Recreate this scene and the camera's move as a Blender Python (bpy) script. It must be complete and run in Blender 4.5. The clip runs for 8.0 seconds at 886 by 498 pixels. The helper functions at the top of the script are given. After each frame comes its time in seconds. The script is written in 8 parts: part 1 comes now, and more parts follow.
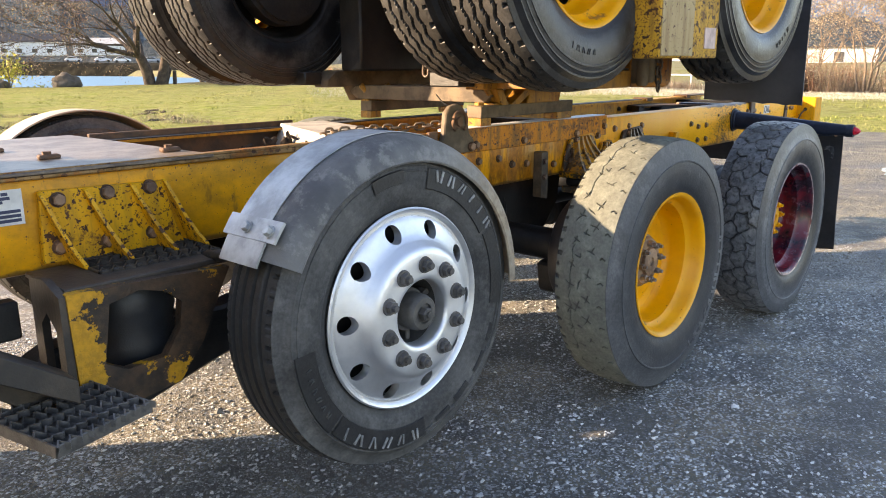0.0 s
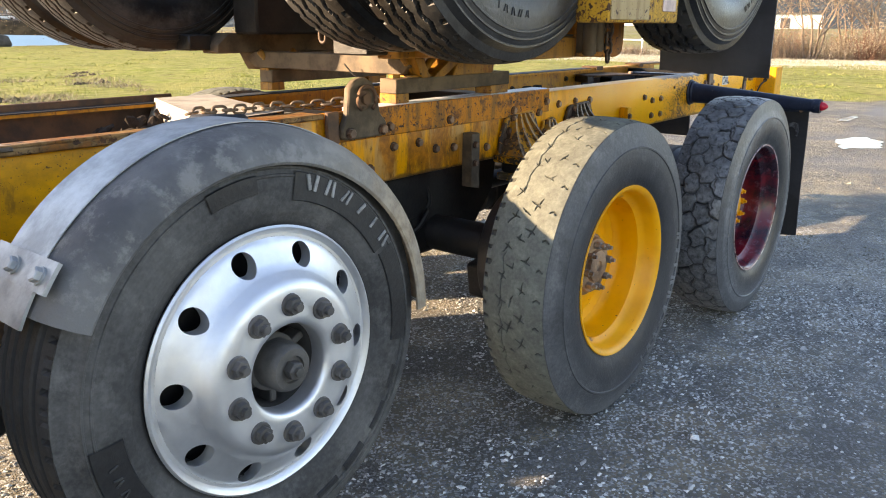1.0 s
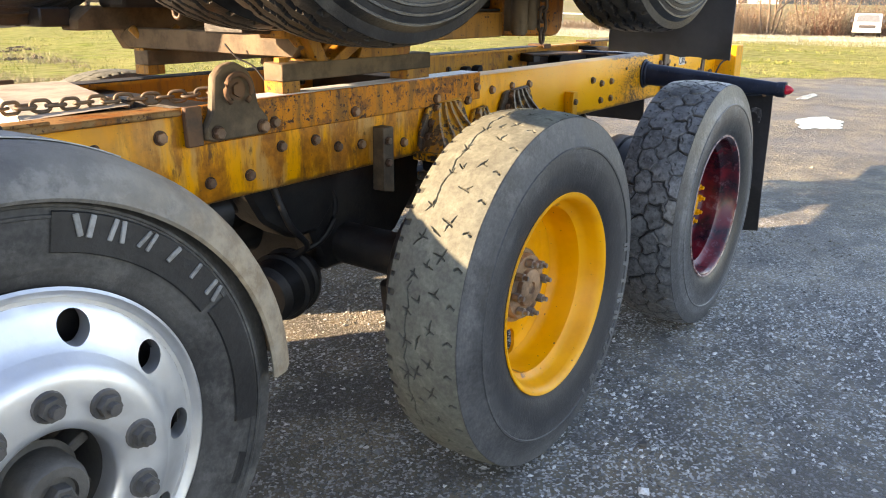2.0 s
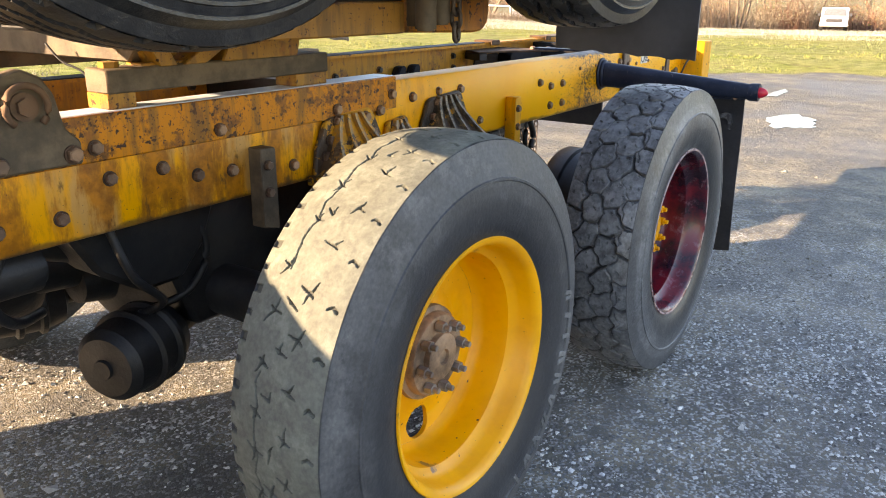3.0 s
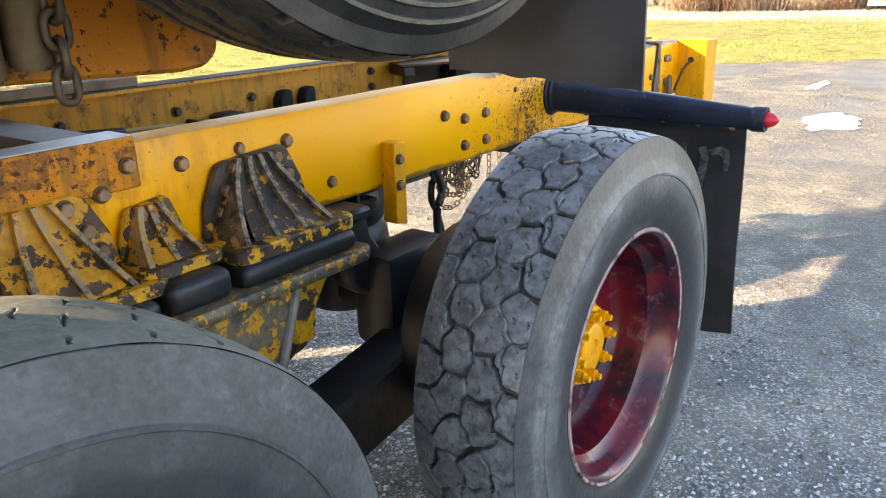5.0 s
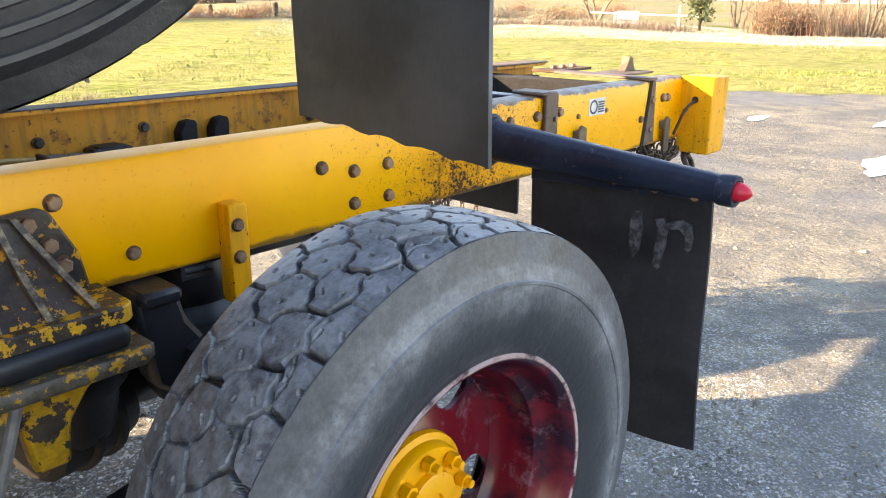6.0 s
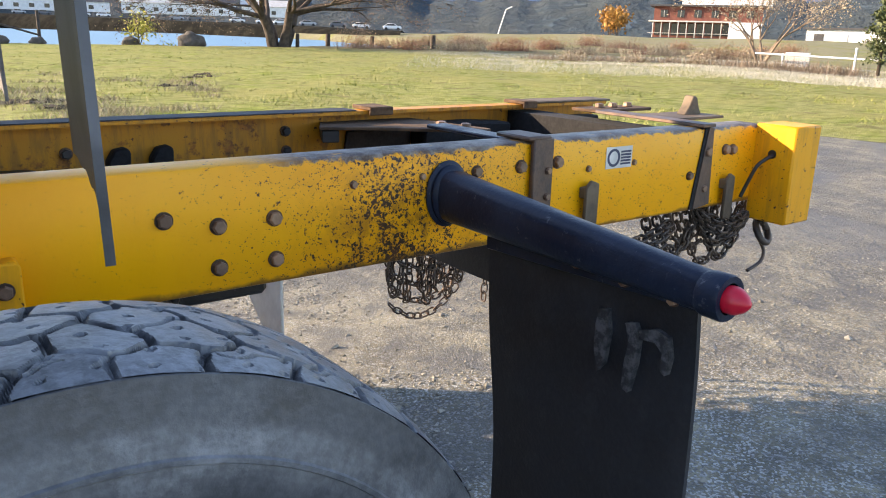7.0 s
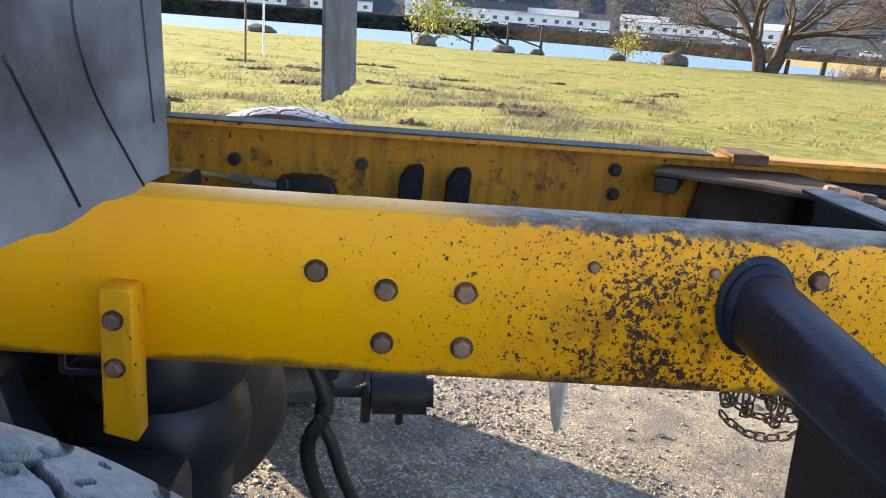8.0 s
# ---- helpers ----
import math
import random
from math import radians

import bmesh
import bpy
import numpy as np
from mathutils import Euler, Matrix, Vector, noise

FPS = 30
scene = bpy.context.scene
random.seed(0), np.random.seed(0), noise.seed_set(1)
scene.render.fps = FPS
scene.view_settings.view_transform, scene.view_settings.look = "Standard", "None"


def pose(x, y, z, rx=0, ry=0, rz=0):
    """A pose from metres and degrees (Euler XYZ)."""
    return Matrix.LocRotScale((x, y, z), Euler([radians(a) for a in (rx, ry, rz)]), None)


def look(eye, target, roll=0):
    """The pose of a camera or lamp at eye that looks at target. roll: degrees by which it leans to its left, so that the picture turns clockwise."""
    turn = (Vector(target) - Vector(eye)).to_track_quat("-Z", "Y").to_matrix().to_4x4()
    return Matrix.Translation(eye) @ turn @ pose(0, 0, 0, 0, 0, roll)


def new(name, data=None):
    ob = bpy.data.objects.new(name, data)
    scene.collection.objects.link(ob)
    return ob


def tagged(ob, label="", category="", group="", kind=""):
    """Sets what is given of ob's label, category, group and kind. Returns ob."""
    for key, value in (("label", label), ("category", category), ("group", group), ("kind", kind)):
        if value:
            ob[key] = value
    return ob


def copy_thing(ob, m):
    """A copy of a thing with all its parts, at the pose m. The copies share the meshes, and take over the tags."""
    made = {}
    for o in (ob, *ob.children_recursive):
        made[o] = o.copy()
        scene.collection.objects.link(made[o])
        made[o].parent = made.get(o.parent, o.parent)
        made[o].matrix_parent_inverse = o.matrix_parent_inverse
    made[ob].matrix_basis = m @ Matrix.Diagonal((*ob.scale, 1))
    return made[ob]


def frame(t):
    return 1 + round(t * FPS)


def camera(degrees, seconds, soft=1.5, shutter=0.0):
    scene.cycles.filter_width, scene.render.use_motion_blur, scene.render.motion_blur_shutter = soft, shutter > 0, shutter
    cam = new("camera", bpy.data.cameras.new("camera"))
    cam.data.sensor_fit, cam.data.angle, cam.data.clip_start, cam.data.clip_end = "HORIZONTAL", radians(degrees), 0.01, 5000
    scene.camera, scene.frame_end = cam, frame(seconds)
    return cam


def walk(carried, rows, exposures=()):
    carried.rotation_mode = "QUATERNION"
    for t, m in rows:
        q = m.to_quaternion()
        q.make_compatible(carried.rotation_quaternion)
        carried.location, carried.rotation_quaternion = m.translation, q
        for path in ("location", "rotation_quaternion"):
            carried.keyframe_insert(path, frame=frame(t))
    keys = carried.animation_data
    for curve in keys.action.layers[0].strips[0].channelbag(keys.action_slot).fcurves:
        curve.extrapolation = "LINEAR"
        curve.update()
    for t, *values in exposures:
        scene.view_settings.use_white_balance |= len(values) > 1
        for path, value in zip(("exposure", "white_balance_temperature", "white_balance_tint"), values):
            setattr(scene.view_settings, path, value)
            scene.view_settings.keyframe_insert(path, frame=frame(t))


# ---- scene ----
cam = camera(60.1, 8.0, 1.0)
PATH = [
    (0, (0.734, -0.087, 1.368), (2.161, 1.234, 0.9), -0.5),
    (0.5, (0.963, 0.095, 1.381), (2.419, 1.366, 0.868), -0.2),
    (1, (1.262, 0.18, 1.371), (2.751, 1.394, 0.814), 0.1),
    (1.2, (1.361, 0.211, 1.372), (2.862, 1.4, 0.796), 0.1),
    (2.3, (1.93, 0.389, 1.362), (3.478, 1.491, 0.739), 0.5),
    (2.5, (2.053, 0.417, 1.356), (3.614, 1.5, 0.731), 0.5),
    (3, (2.314, 0.494, 1.353), (3.882, 1.564, 0.723), 0.4),
    (3.5, (2.577, 0.624, 1.353), (4.159, 1.677, 0.728), -0.0),
    (4, (2.845, 0.646, 1.349), (4.402, 1.736, 0.727), -0.8),
    (4.2, (2.985, 0.632, 1.333), (4.526, 1.749, 0.719), -1.1),
    (5.3, (3.674, 0.651, 1.373), (5.16, 1.818, 0.718), -1.5),
    (5.5, (3.821, 0.624, 1.368), (5.291, 1.818, 0.725), -1.3),
    (6, (4.176, 0.589, 1.385), (5.577, 1.877, 0.768), 0.2),
    (6.5, (4.557, 0.623, 1.376), (5.902, 1.991, 0.81), 0.9),
    (7, (4.929, 0.62, 1.346), (6.066, 2.175, 0.805), 1.5),
    (7.5, (5.235, 0.782, 1.318), (5.995, 2.547, 0.761), 3.4),
    (8, (5.46, 0.984, 1.346), (5.546, 2.905, 0.796), 4.4),
]
walk(cam, [(t, look(eye, target, roll)) for t, eye, target, roll in PATH],
     [(0, 2.06, 8050, 22), (1.2, 2.12, 8200, 21), (2.5, 2.35, 8600, 24), (4.0, 2.44, 8200, 22), (5.5, 2.86, 8900, 23), (6.1, 2.68, 8300, 22), (6.5, 2.38, 7900, 22), (7.0, 1.90, 7250, 21), (7.5, 1.94, 7200, 21), (8.0, 2.08, 7450, 21)])

# ---------------------------------------------------------------- light
SUN = Vector((-2.35, 2.0, 1.0)).normalized()          # towards the sun
world = bpy.data.worlds.new("sky")
scene.world = world
world.use_nodes = True
wn, wl = world.node_tree.nodes, world.node_tree.links
sky = wn.new("ShaderNodeTexSky")
sky.sky_type = "NISHITA"
sky.sun_disc = False
sky.sun_elevation = math.asin(SUN.z)
sky.sun_rotation = math.atan2(SUN.x, SUN.y)
sky.dust_density = 0.4
sky.ozone_density = 2.2
wn["Background"].inputs["Strength"].default_value = 0.15
wl.new(sky.outputs[0], wn["Background"].inputs["Color"])
sun = new("sun", bpy.data.lights.new("sun", "SUN"))
sun.data.energy, sun.data.angle, sun.data.color = 4.5, radians(0.6), (1.0, 0.85, 0.61)
sun.matrix_world = Matrix.Translation((0, 0, 30)) @ (-SUN).to_track_quat("-Z", "Y").to_matrix().to_4x4()


# ---------------------------------------------------------------- materials
class Mat:
    """A small builder of node materials."""

    def __init__(self, name, scale_space="Object"):
        self.m = bpy.data.materials.new(name)
        self.m.use_nodes = True
        self.t = self.m.node_tree
        self.b = self.t.nodes["Principled BSDF"]
        self.co = self.t.nodes.new("ShaderNodeTexCoord").outputs["Object"]
        self.geo = self.t.nodes.new("ShaderNodeNewGeometry")

    def put(self, value, socket):
        if isinstance(value, bpy.types.NodeSocket):
            self.t.links.new(value, socket)
        elif value is not None:
            socket.default_value = value

    def noise(self, scale, detail=4, rough=0.55, co=None, lo=0.35, hi=0.65, stretch=None):
        n = self.t.nodes.new("ShaderNodeTexNoise")
        n.inputs["Scale"].default_value, n.inputs["Detail"].default_value = scale, detail
        n.inputs["Roughness"].default_value = rough
        src = co or self.geo.outputs["Position"]
        if stretch:
            mp = self.t.nodes.new("ShaderNodeMapping")
            mp.inputs["Scale"].default_value = stretch
            self.t.links.new(src, mp.inputs["Vector"])
            src = mp.outputs[0]
        self.t.links.new(src, n.inputs["Vector"])
        return self.ramp(n.outputs["Fac"], lo, hi)

    def voronoi(self, scale, lo=0.0, hi=1.0, feature="F1", out="Distance", co=None):
        n = self.t.nodes.new("ShaderNodeTexVoronoi")
        n.feature = feature
        n.inputs["Scale"].default_value = scale
        self.t.links.new(co or self.geo.outputs["Position"], n.inputs["Vector"])
        return self.ramp(n.outputs[out], lo, hi) if out == "Distance" else n.outputs[out]

    def ramp(self, value, lo, hi, a=0.0, b=1.0):
        n = self.t.nodes.new("ShaderNodeMapRange")
        n.interpolation_type = "SMOOTHSTEP"
        for k, v in (("From Min", lo), ("From Max", hi), ("To Min", a), ("To Max", b)):
            n.inputs[k].default_value = v
        self.put(value, n.inputs["Value"])
        return n.outputs["Result"]

    def axis(self, k):
        n = self.t.nodes.new("ShaderNodeSeparateXYZ")
        self.t.links.new(self.geo.outputs["Position"], n.inputs[0])
        return n.outputs[k]

    def math(self, op, a, b=None):
        n = self.t.nodes.new("ShaderNodeMath")
        n.operation = op
        self.put(a, n.inputs[0])
        self.put(b, n.inputs[1])
        return n.outputs[0]

    def mix(self, fac, a, b):
        n = self.t.nodes.new("ShaderNodeMix")
        n.data_type = "RGBA"
        self.put(fac, n.inputs["Factor"])
        self.put((*a, 1) if isinstance(a, tuple) else a, n.inputs[6])
        self.put((*b, 1) if isinstance(b, tuple) else b, n.inputs[7])
        return n.outputs[2]

    def random(self):
        return self.t.nodes.new("ShaderNodeObjectInfo").outputs["Random"]

    def island(self):
        return self.geo.outputs["Random Per Island"]

    def attribute(self, name):
        n = self.t.nodes.new("ShaderNodeAttribute")
        n.attribute_name = name
        return n.outputs["Fac"]

    def bump(self, height, strength=0.3, distance=0.005):
        n = self.t.nodes.new("ShaderNodeBump")
        n.inputs["Strength"].default_value, n.inputs["Distance"].default_value = strength, distance
        self.put(height, n.inputs["Height"])
        self.t.links.new(n.outputs[0], self.b.inputs["Normal"])

    def out(self, color, rough=0.6, metal=0.0, spec=None):
        self.put((*color, 1) if isinstance(color, tuple) else color, self.b.inputs["Base Color"])
        self.put(rough, self.b.inputs["Roughness"])
        self.put(metal, self.b.inputs["Metallic"])
        if spec is not None:
            self.b.inputs["Specular IOR Level"].default_value = spec
        return self.m


def yellow_paint(name, base=(0.80, 0.34, 0.006), chips=0.5, grime=0.35, rust=0.0, grain=7):
    """Worn yellow machine paint with chips to dark primer, rust and road dirt."""
    k = Mat(name)
    big = k.noise(2.2, 5, 0.6)
    fine = k.noise(28, 6, 0.65)
    c = k.mix(k.math("MULTIPLY", big, 0.4), base, tuple(v * w for v, w in zip(base, (0.86, 0.80, 0.9))))
    streak = k.noise(6, 6, 0.65, stretch=(5, 5, 0.7), lo=0.44, hi=0.64)
    c = k.mix(k.math("MULTIPLY", streak, grime), c, (0.17, 0.085, 0.025))
    if rust > 0:
        r = k.noise(grain, 9, 0.72, lo=0.66 - 0.24 * rust, hi=0.72 - 0.20 * rust)
        c = k.mix(k.math("MULTIPLY", r, 0.9), c, k.mix(fine, (0.075, 0.034, 0.016), (0.30, 0.105, 0.018)))
    patch = k.noise(4.0, 4, 0.6, lo=0.40, hi=0.62)
    level = k.math("SUBTRACT", 0.715 - 0.12 * chips, k.math("MULTIPLY", patch, 0.05))
    mask = k.ramp(k.math("SUBTRACT", k.noise(52, 5, 0.58, lo=0.0, hi=1.0), level), -0.012, 0.012)
    small = k.ramp(k.math("SUBTRACT", k.noise(150, 3, 0.5, lo=0.0, hi=1.0), level), 0.03, 0.05)
    mask = k.math("MAXIMUM", mask, k.math("MULTIPLY", small, 0.8))
    c = k.mix(mask, c, k.mix(fine, (0.045, 0.02, 0.012), (0.11, 0.045, 0.02)))
    k.bump(k.math("SUBTRACT", k.math("MULTIPLY", fine, 0.25), mask), 0.4, 0.002)
    return k.out(c, k.math("ADD", k.math("MULTIPLY", big, 0.15), 0.40), 0.0, 0.28)


def flaked(name, paint, ground_a, ground_b, amount, scale=17, z_more=None, x_more=None):
    """Greasy dark casting on which only flakes of yellow paint are left."""
    k = Mat(name)
    fine = k.noise(60, 6, 0.65)
    c = k.mix(k.noise(12, 7, 0.7), ground_a, ground_b)
    n = k.math("ADD", k.noise(scale, 9, 0.68, lo=0.0, hi=1.0), amount)
    if z_more:
        n = k.math("ADD", n, k.math("MULTIPLY", k.ramp(k.axis(2), z_more[1], z_more[0]), z_more[2]))
    if x_more:
        n = k.math("ADD", n, k.math("MULTIPLY", k.ramp(k.axis(0), x_more[1], x_more[0]), x_more[2]))
    flake = k.ramp(n, 0.60, 0.62)
    c = k.mix(flake, c, k.mix(fine, paint, tuple(v * 0.7 for v in paint)))
    rib = k.math("MULTIPLY", k.attribute("rib"), k.noise(30, 6, 0.7, lo=0.38, hi=0.56))
    c = k.mix(k.math("MULTIPLY", rib, 0.75), c, k.mix(fine, (0.13, 0.10, 0.075), (0.30, 0.23, 0.15)))
    k.bump(k.math("ADD", k.math("MULTIPLY", fine, 0.5), flake), 0.5, 0.003)
    return k.out(c, k.mix(flake, (0.45, 0.45, 0.45), (0.5, 0.5, 0.5)), 0.0)


def rail_paint():
    """The frame rail: clean yellow amidships, speckled by stone chips by the last wheel, rusty under the stand."""
    k = Mat("rail_paint")
    x, z = k.axis(0), k.axis(2)
    big, fine = k.noise(2.0, 5, 0.6), k.noise(30, 6, 0.65)
    c = k.mix(k.math("MULTIPLY", big, 0.6), (0.88, 0.385, 0.002), (0.84, 0.32, 0.003))
    # rust and oil stains over the stretch under the stand
    stretch = k.math("MULTIPLY", k.ramp(x, 2.6, 2.95), k.ramp(x, 4.7, 3.9))
    front = k.ramp(x, 2.7, 2.2)
    pale = k.noise(4.6, 4, 0.5, stretch=(2.2, 2, 0.55), lo=0.50, hi=0.62)
    c = k.mix(k.math("MULTIPLY", k.math("MULTIPLY", pale, stretch), 0.7), c, (0.46, 0.27, 0.12))
    stain_shade = k.noise(5, 8, 0.68, stretch=(3.2, 3, 0.8), lo=0.43, hi=0.57)
    c = k.mix(k.math("MULTIPLY", stain_shade, k.math("ADD", k.math("MULTIPLY", stretch, 0.85), 0.03)), c, k.mix(fine, (0.24, 0.075, 0.008), (0.52, 0.175, 0.010)))
    soil = k.noise(3.2, 7, 0.66, stretch=(1.0, 1.0, 1.6), lo=0.36, hi=0.62)
    c = k.mix(k.math("MULTIPLY", k.math("MULTIPLY", soil, front), 0.62), c, k.mix(fine, (0.20, 0.095, 0.015), (0.42, 0.19, 0.015)))
    oil = k.noise(9, 7, 0.68, stretch=(2.4, 2, 0.9), lo=0.57, hi=0.66)
    c = k.mix(k.math("MULTIPLY", oil, k.math("MULTIPLY", k.math("MAXIMUM", stretch, k.math("MULTIPLY", front, 0.6)), 0.75)), c, (0.085, 0.045, 0.02))
    # stone chips
    burst = k.math("ADD", k.math("MULTIPLY", k.math("MULTIPLY", k.ramp(x, 5.42, 5.85), k.ramp(x, 6.40, 5.95)), 0.55), k.math("MULTIPLY", k.math("MULTIPLY", k.ramp(x, 5.62, 5.80), k.ramp(x, 6.06, 5.88)), k.ramp(z, 1.06, 0.93, 0.2, 0.95)))
    tail = k.math("MULTIPLY", k.ramp(x, 5.9, 6.1), 0.05)
    amount = k.math("MAXIMUM", k.math("MAXIMUM", burst, tail), k.math("ADD", k.math("MULTIPLY", front, 0.30), 0.0))
    spot = k.noise(112, 6, 0.62, lo=0.0, hi=1.0)
    cluster = k.noise(10, 5, 0.6, lo=0.36, hi=0.64)
    clean = k.ramp(x, 5.15, 5.6, 0.055, 0.0)
    level = k.math("SUBTRACT", k.math("ADD", 0.72, clean), k.math("MULTIPLY", amount, k.math("ADD", k.math("MULTIPLY", cluster, 0.13), 0.075)))
    chip = k.ramp(k.math("SUBTRACT", k.math("ADD", k.math("MULTIPLY", spot, 0.75), 0.125), k.math("ADD", k.math("MULTIPLY", level, 0.75), 0.125)), -0.008, 0.008)
    dots = k.ramp(k.math("SUBTRACT", k.noise(210, 4, 0.55, lo=0.0, hi=1.0), k.math("SUBTRACT", k.math("ADD", 0.735, clean), k.math("MULTIPLY", burst, k.math("ADD", k.math("MULTIPLY", cluster, 0.08), 0.05)))), 0.0, 0.02)
    chip = k.math("MAXIMUM", chip, dots)
    halo = k.math("MULTIPLY", k.math("MULTIPLY", burst, k.noise(26, 6, 0.7, lo=0.42, hi=0.62)), 0.42)
    c = k.mix(halo, c, (0.30, 0.105, 0.012))
    c = k.mix(chip, c, k.mix(fine, (0.034, 0.020, 0.015), (0.105, 0.044, 0.022)))
    # paint worn from the upper edge
    worn = k.math("MULTIPLY", k.ramp(k.math("ADD", z, k.math("MULTIPLY", k.noise(20, 6, 0.65, lo=0.2, hi=0.8), 0.024)), 1.092, 1.098), k.ramp(x, 5.45, 5.65))
    c = k.mix(worn, c, k.mix(k.noise(14, 6, 0.7, lo=0.4, hi=0.6), k.mix(fine, (0.055, 0.032, 0.022), (0.13, 0.08, 0.055)), k.mix(fine, (0.14, 0.12, 0.10), (0.26, 0.22, 0.18))))
    low = k.math("MULTIPLY", k.ramp(k.math("SUBTRACT", z, k.math("MULTIPLY", k.noise(9, 6, 0.65), 0.012)), 0.848, 0.836), 0.75)
    c = k.mix(low, c, (0.07, 0.04, 0.02))
    k.bump(k.math("SUBTRACT", k.math("MULTIPLY", fine, 0.2), chip), 0.4, 0.002)
    return k.out(c, k.math("ADD", k.math("MULTIPLY", big, 0.12), 0.36), 0.0, 0.28)


def rust_steel(name, dark=(0.06, 0.038, 0.028), light=(0.17, 0.09, 0.05), rough=0.75, metal=0.25):
    k = Mat(name)
    a, f = k.noise(9, 6, 0.65), k.noise(70, 4, 0.6)
    k.bump(k.math("ADD", k.math("MULTIPLY", f, 0.5), a), 0.35, 0.002)
    return k.out(k.mix(a, dark, light), rough, k.math("MULTIPLY", a, metal))


def rubber(name, clean=(0.022, 0.022, 0.024), dust=(0.12, 0.115, 0.105), amount=0.5, grain=90, groove=False, rough=0.72, zones=(), blotch=4.5, cloud=0.5):
    """Tyre rubber under dust; where groove is set, the depth of the tread stays dark; zones tell the dust by radius."""
    k = Mat(name)
    a, b = k.noise(blotch, 6, 0.62, lo=0.36, hi=0.64), k.noise(grain, 5, 0.6, lo=0.3, hi=0.75)
    scuff = k.noise(13, 7, 0.7, lo=0.5, hi=0.66)
    f = k.math("MULTIPLY", k.math("ADD", k.math("ADD", k.math("MULTIPLY", a, cloud), 0.30 * (0.5 - cloud) / 0.5), k.math("ADD", k.math("MULTIPLY", scuff, 0.3), k.math("MULTIPLY", b, 0.25))), amount * 1.25)
    gloss = k.math("ADD", k.math("MULTIPLY", a, 0.12), rough - 0.06)
    if groove:
        f = k.math("MULTIPLY", f, k.attribute("raised"))
    if zones:
        sp = k.t.nodes.new("ShaderNodeSeparateXYZ")
        k.t.links.new(k.co, sp.inputs[0])
        r = k.math("SQRT", k.math("ADD", k.math("MULTIPLY", sp.outputs[0], sp.outputs[0]), k.math("MULTIPLY", sp.outputs[2], sp.outputs[2])))
        r = k.math("ADD", r, k.math("MULTIPLY", k.math("SUBTRACT", scuff, 0.5), 0.006))
        level = zones[0][1]
        for (r0, v0), (r1, v1) in zip(zones, zones[1:]):
            level = k.math("ADD", level, k.ramp(r, r0, r1, 0.0, v1 - v0))
        ring = k.math("ADD", k.math("MULTIPLY", k.math("SINE", k.math("MULTIPLY", r, 700.0)), 0.045), 0.96)
        f = k.math("MULTIPLY", f, k.math("MULTIPLY", level, ring))
    k.bump(k.math("ADD", b, scuff), 0.3, 0.0015)
    return k.out(k.mix(f, clean, dust), gloss, 0.0, 0.4)


def plain(name, color, rough=0.6, metal=0.0, vary=0.25, scale=12, bump=0.15):
    k = Mat(name)
    a, f = k.noise(scale, 5, 0.6), k.noise(scale * 9, 4, 0.6)
    c2 = tuple(v * (1 - vary) for v in color)
    k.bump(f, bump, 0.002)
    return k.out(k.mix(a, color, c2), k.math("ADD", k.math("MULTIPLY", f, 0.12), rough - 0.06), metal)


M_RAIL = rail_paint()
M_YEL = yellow_paint("yellow_paint", chips=-0.3, grime=0.25)
M_STRAP = rust_steel("strap_steel", (0.04, 0.027, 0.026), (0.14, 0.085, 0.058), 0.5, 0.3)
M_YEL_CHIP = yellow_paint("chipped_yellow_paint", base=(0.74, 0.36, 0.010), chips=0.45, grime=0.4, rust=0.25, grain=9)
M_YEL_RUST = yellow_paint("rusty_yellow_paint", base=(0.37, 0.175, 0.025), chips=0.0, grime=0.85, rust=0.55, grain=4)
M_RUSTY_PLATE = yellow_paint("rusty_overlay", base=(0.60, 0.205, 0.003), chips=0.25, grime=0.8, rust=0.66, grain=16)
M_FAR_RAIL = yellow_paint("rusty_inner_rail", base=(0.50, 0.21, 0.012), chips=-0.5, grime=0.55, rust=0.42, grain=10)
M_FAR_TOP = rust_steel("grimy_flange", (0.008, 0.009, 0.012), (0.030, 0.030, 0.033), 0.72, 0.0)
M_CHANNEL = yellow_paint("grimy_channel", base=(0.34, 0.155, 0.028), chips=0.0, grime=0.85, rust=0.35, grain=4)
M_CHANNEL_END = yellow_paint("rusty_channel_end", base=(0.48, 0.17, 0.012), chips=0.1, grime=0.7, rust=0.7, grain=8)
k = Mat("yellow_wheel_paint")
_a, _f = k.noise(6, 5, 0.6), k.noise(50, 5, 0.65)
_c = k.mix(_a, (0.84, 0.365, 0.003), (0.72, 0.30, 0.004))
_c = k.mix(k.math("MULTIPLY", k.noise(5.5, 8, 0.62, lo=0.64, hi=0.68), 0.9), _c, k.mix(_f, (0.09, 0.04, 0.025), (0.22, 0.10, 0.05)))
_c = k.mix(k.noise(70, 4, 0.5, lo=0.70, hi=0.73), _c, (0.07, 0.035, 0.02))
k.bump(_f, 0.06, 0.002)
M_WHEEL_YEL = k.out(_c, k.math("ADD", k.math("MULTIPLY", _f, 0.12), 0.34), 0.0, 0.4)
M_BRACKET = flaked("greasy_casting", (0.70, 0.31, 0.01), (0.012, 0.009, 0.008), (0.060, 0.040, 0.028), -0.035, 30, (0.845, 0.88, 0.10))
M_SADDLE = flaked("worn_saddle", (0.68, 0.32, 0.015), (0.036, 0.029, 0.021), (0.175, 0.145, 0.105), 0.03, 32)
M_RUST = rust_steel("rusty_steel")
M_BROWN = rust_steel("brown_steel", (0.060, 0.042, 0.026), (0.155, 0.110, 0.068), 0.7, 0.1)
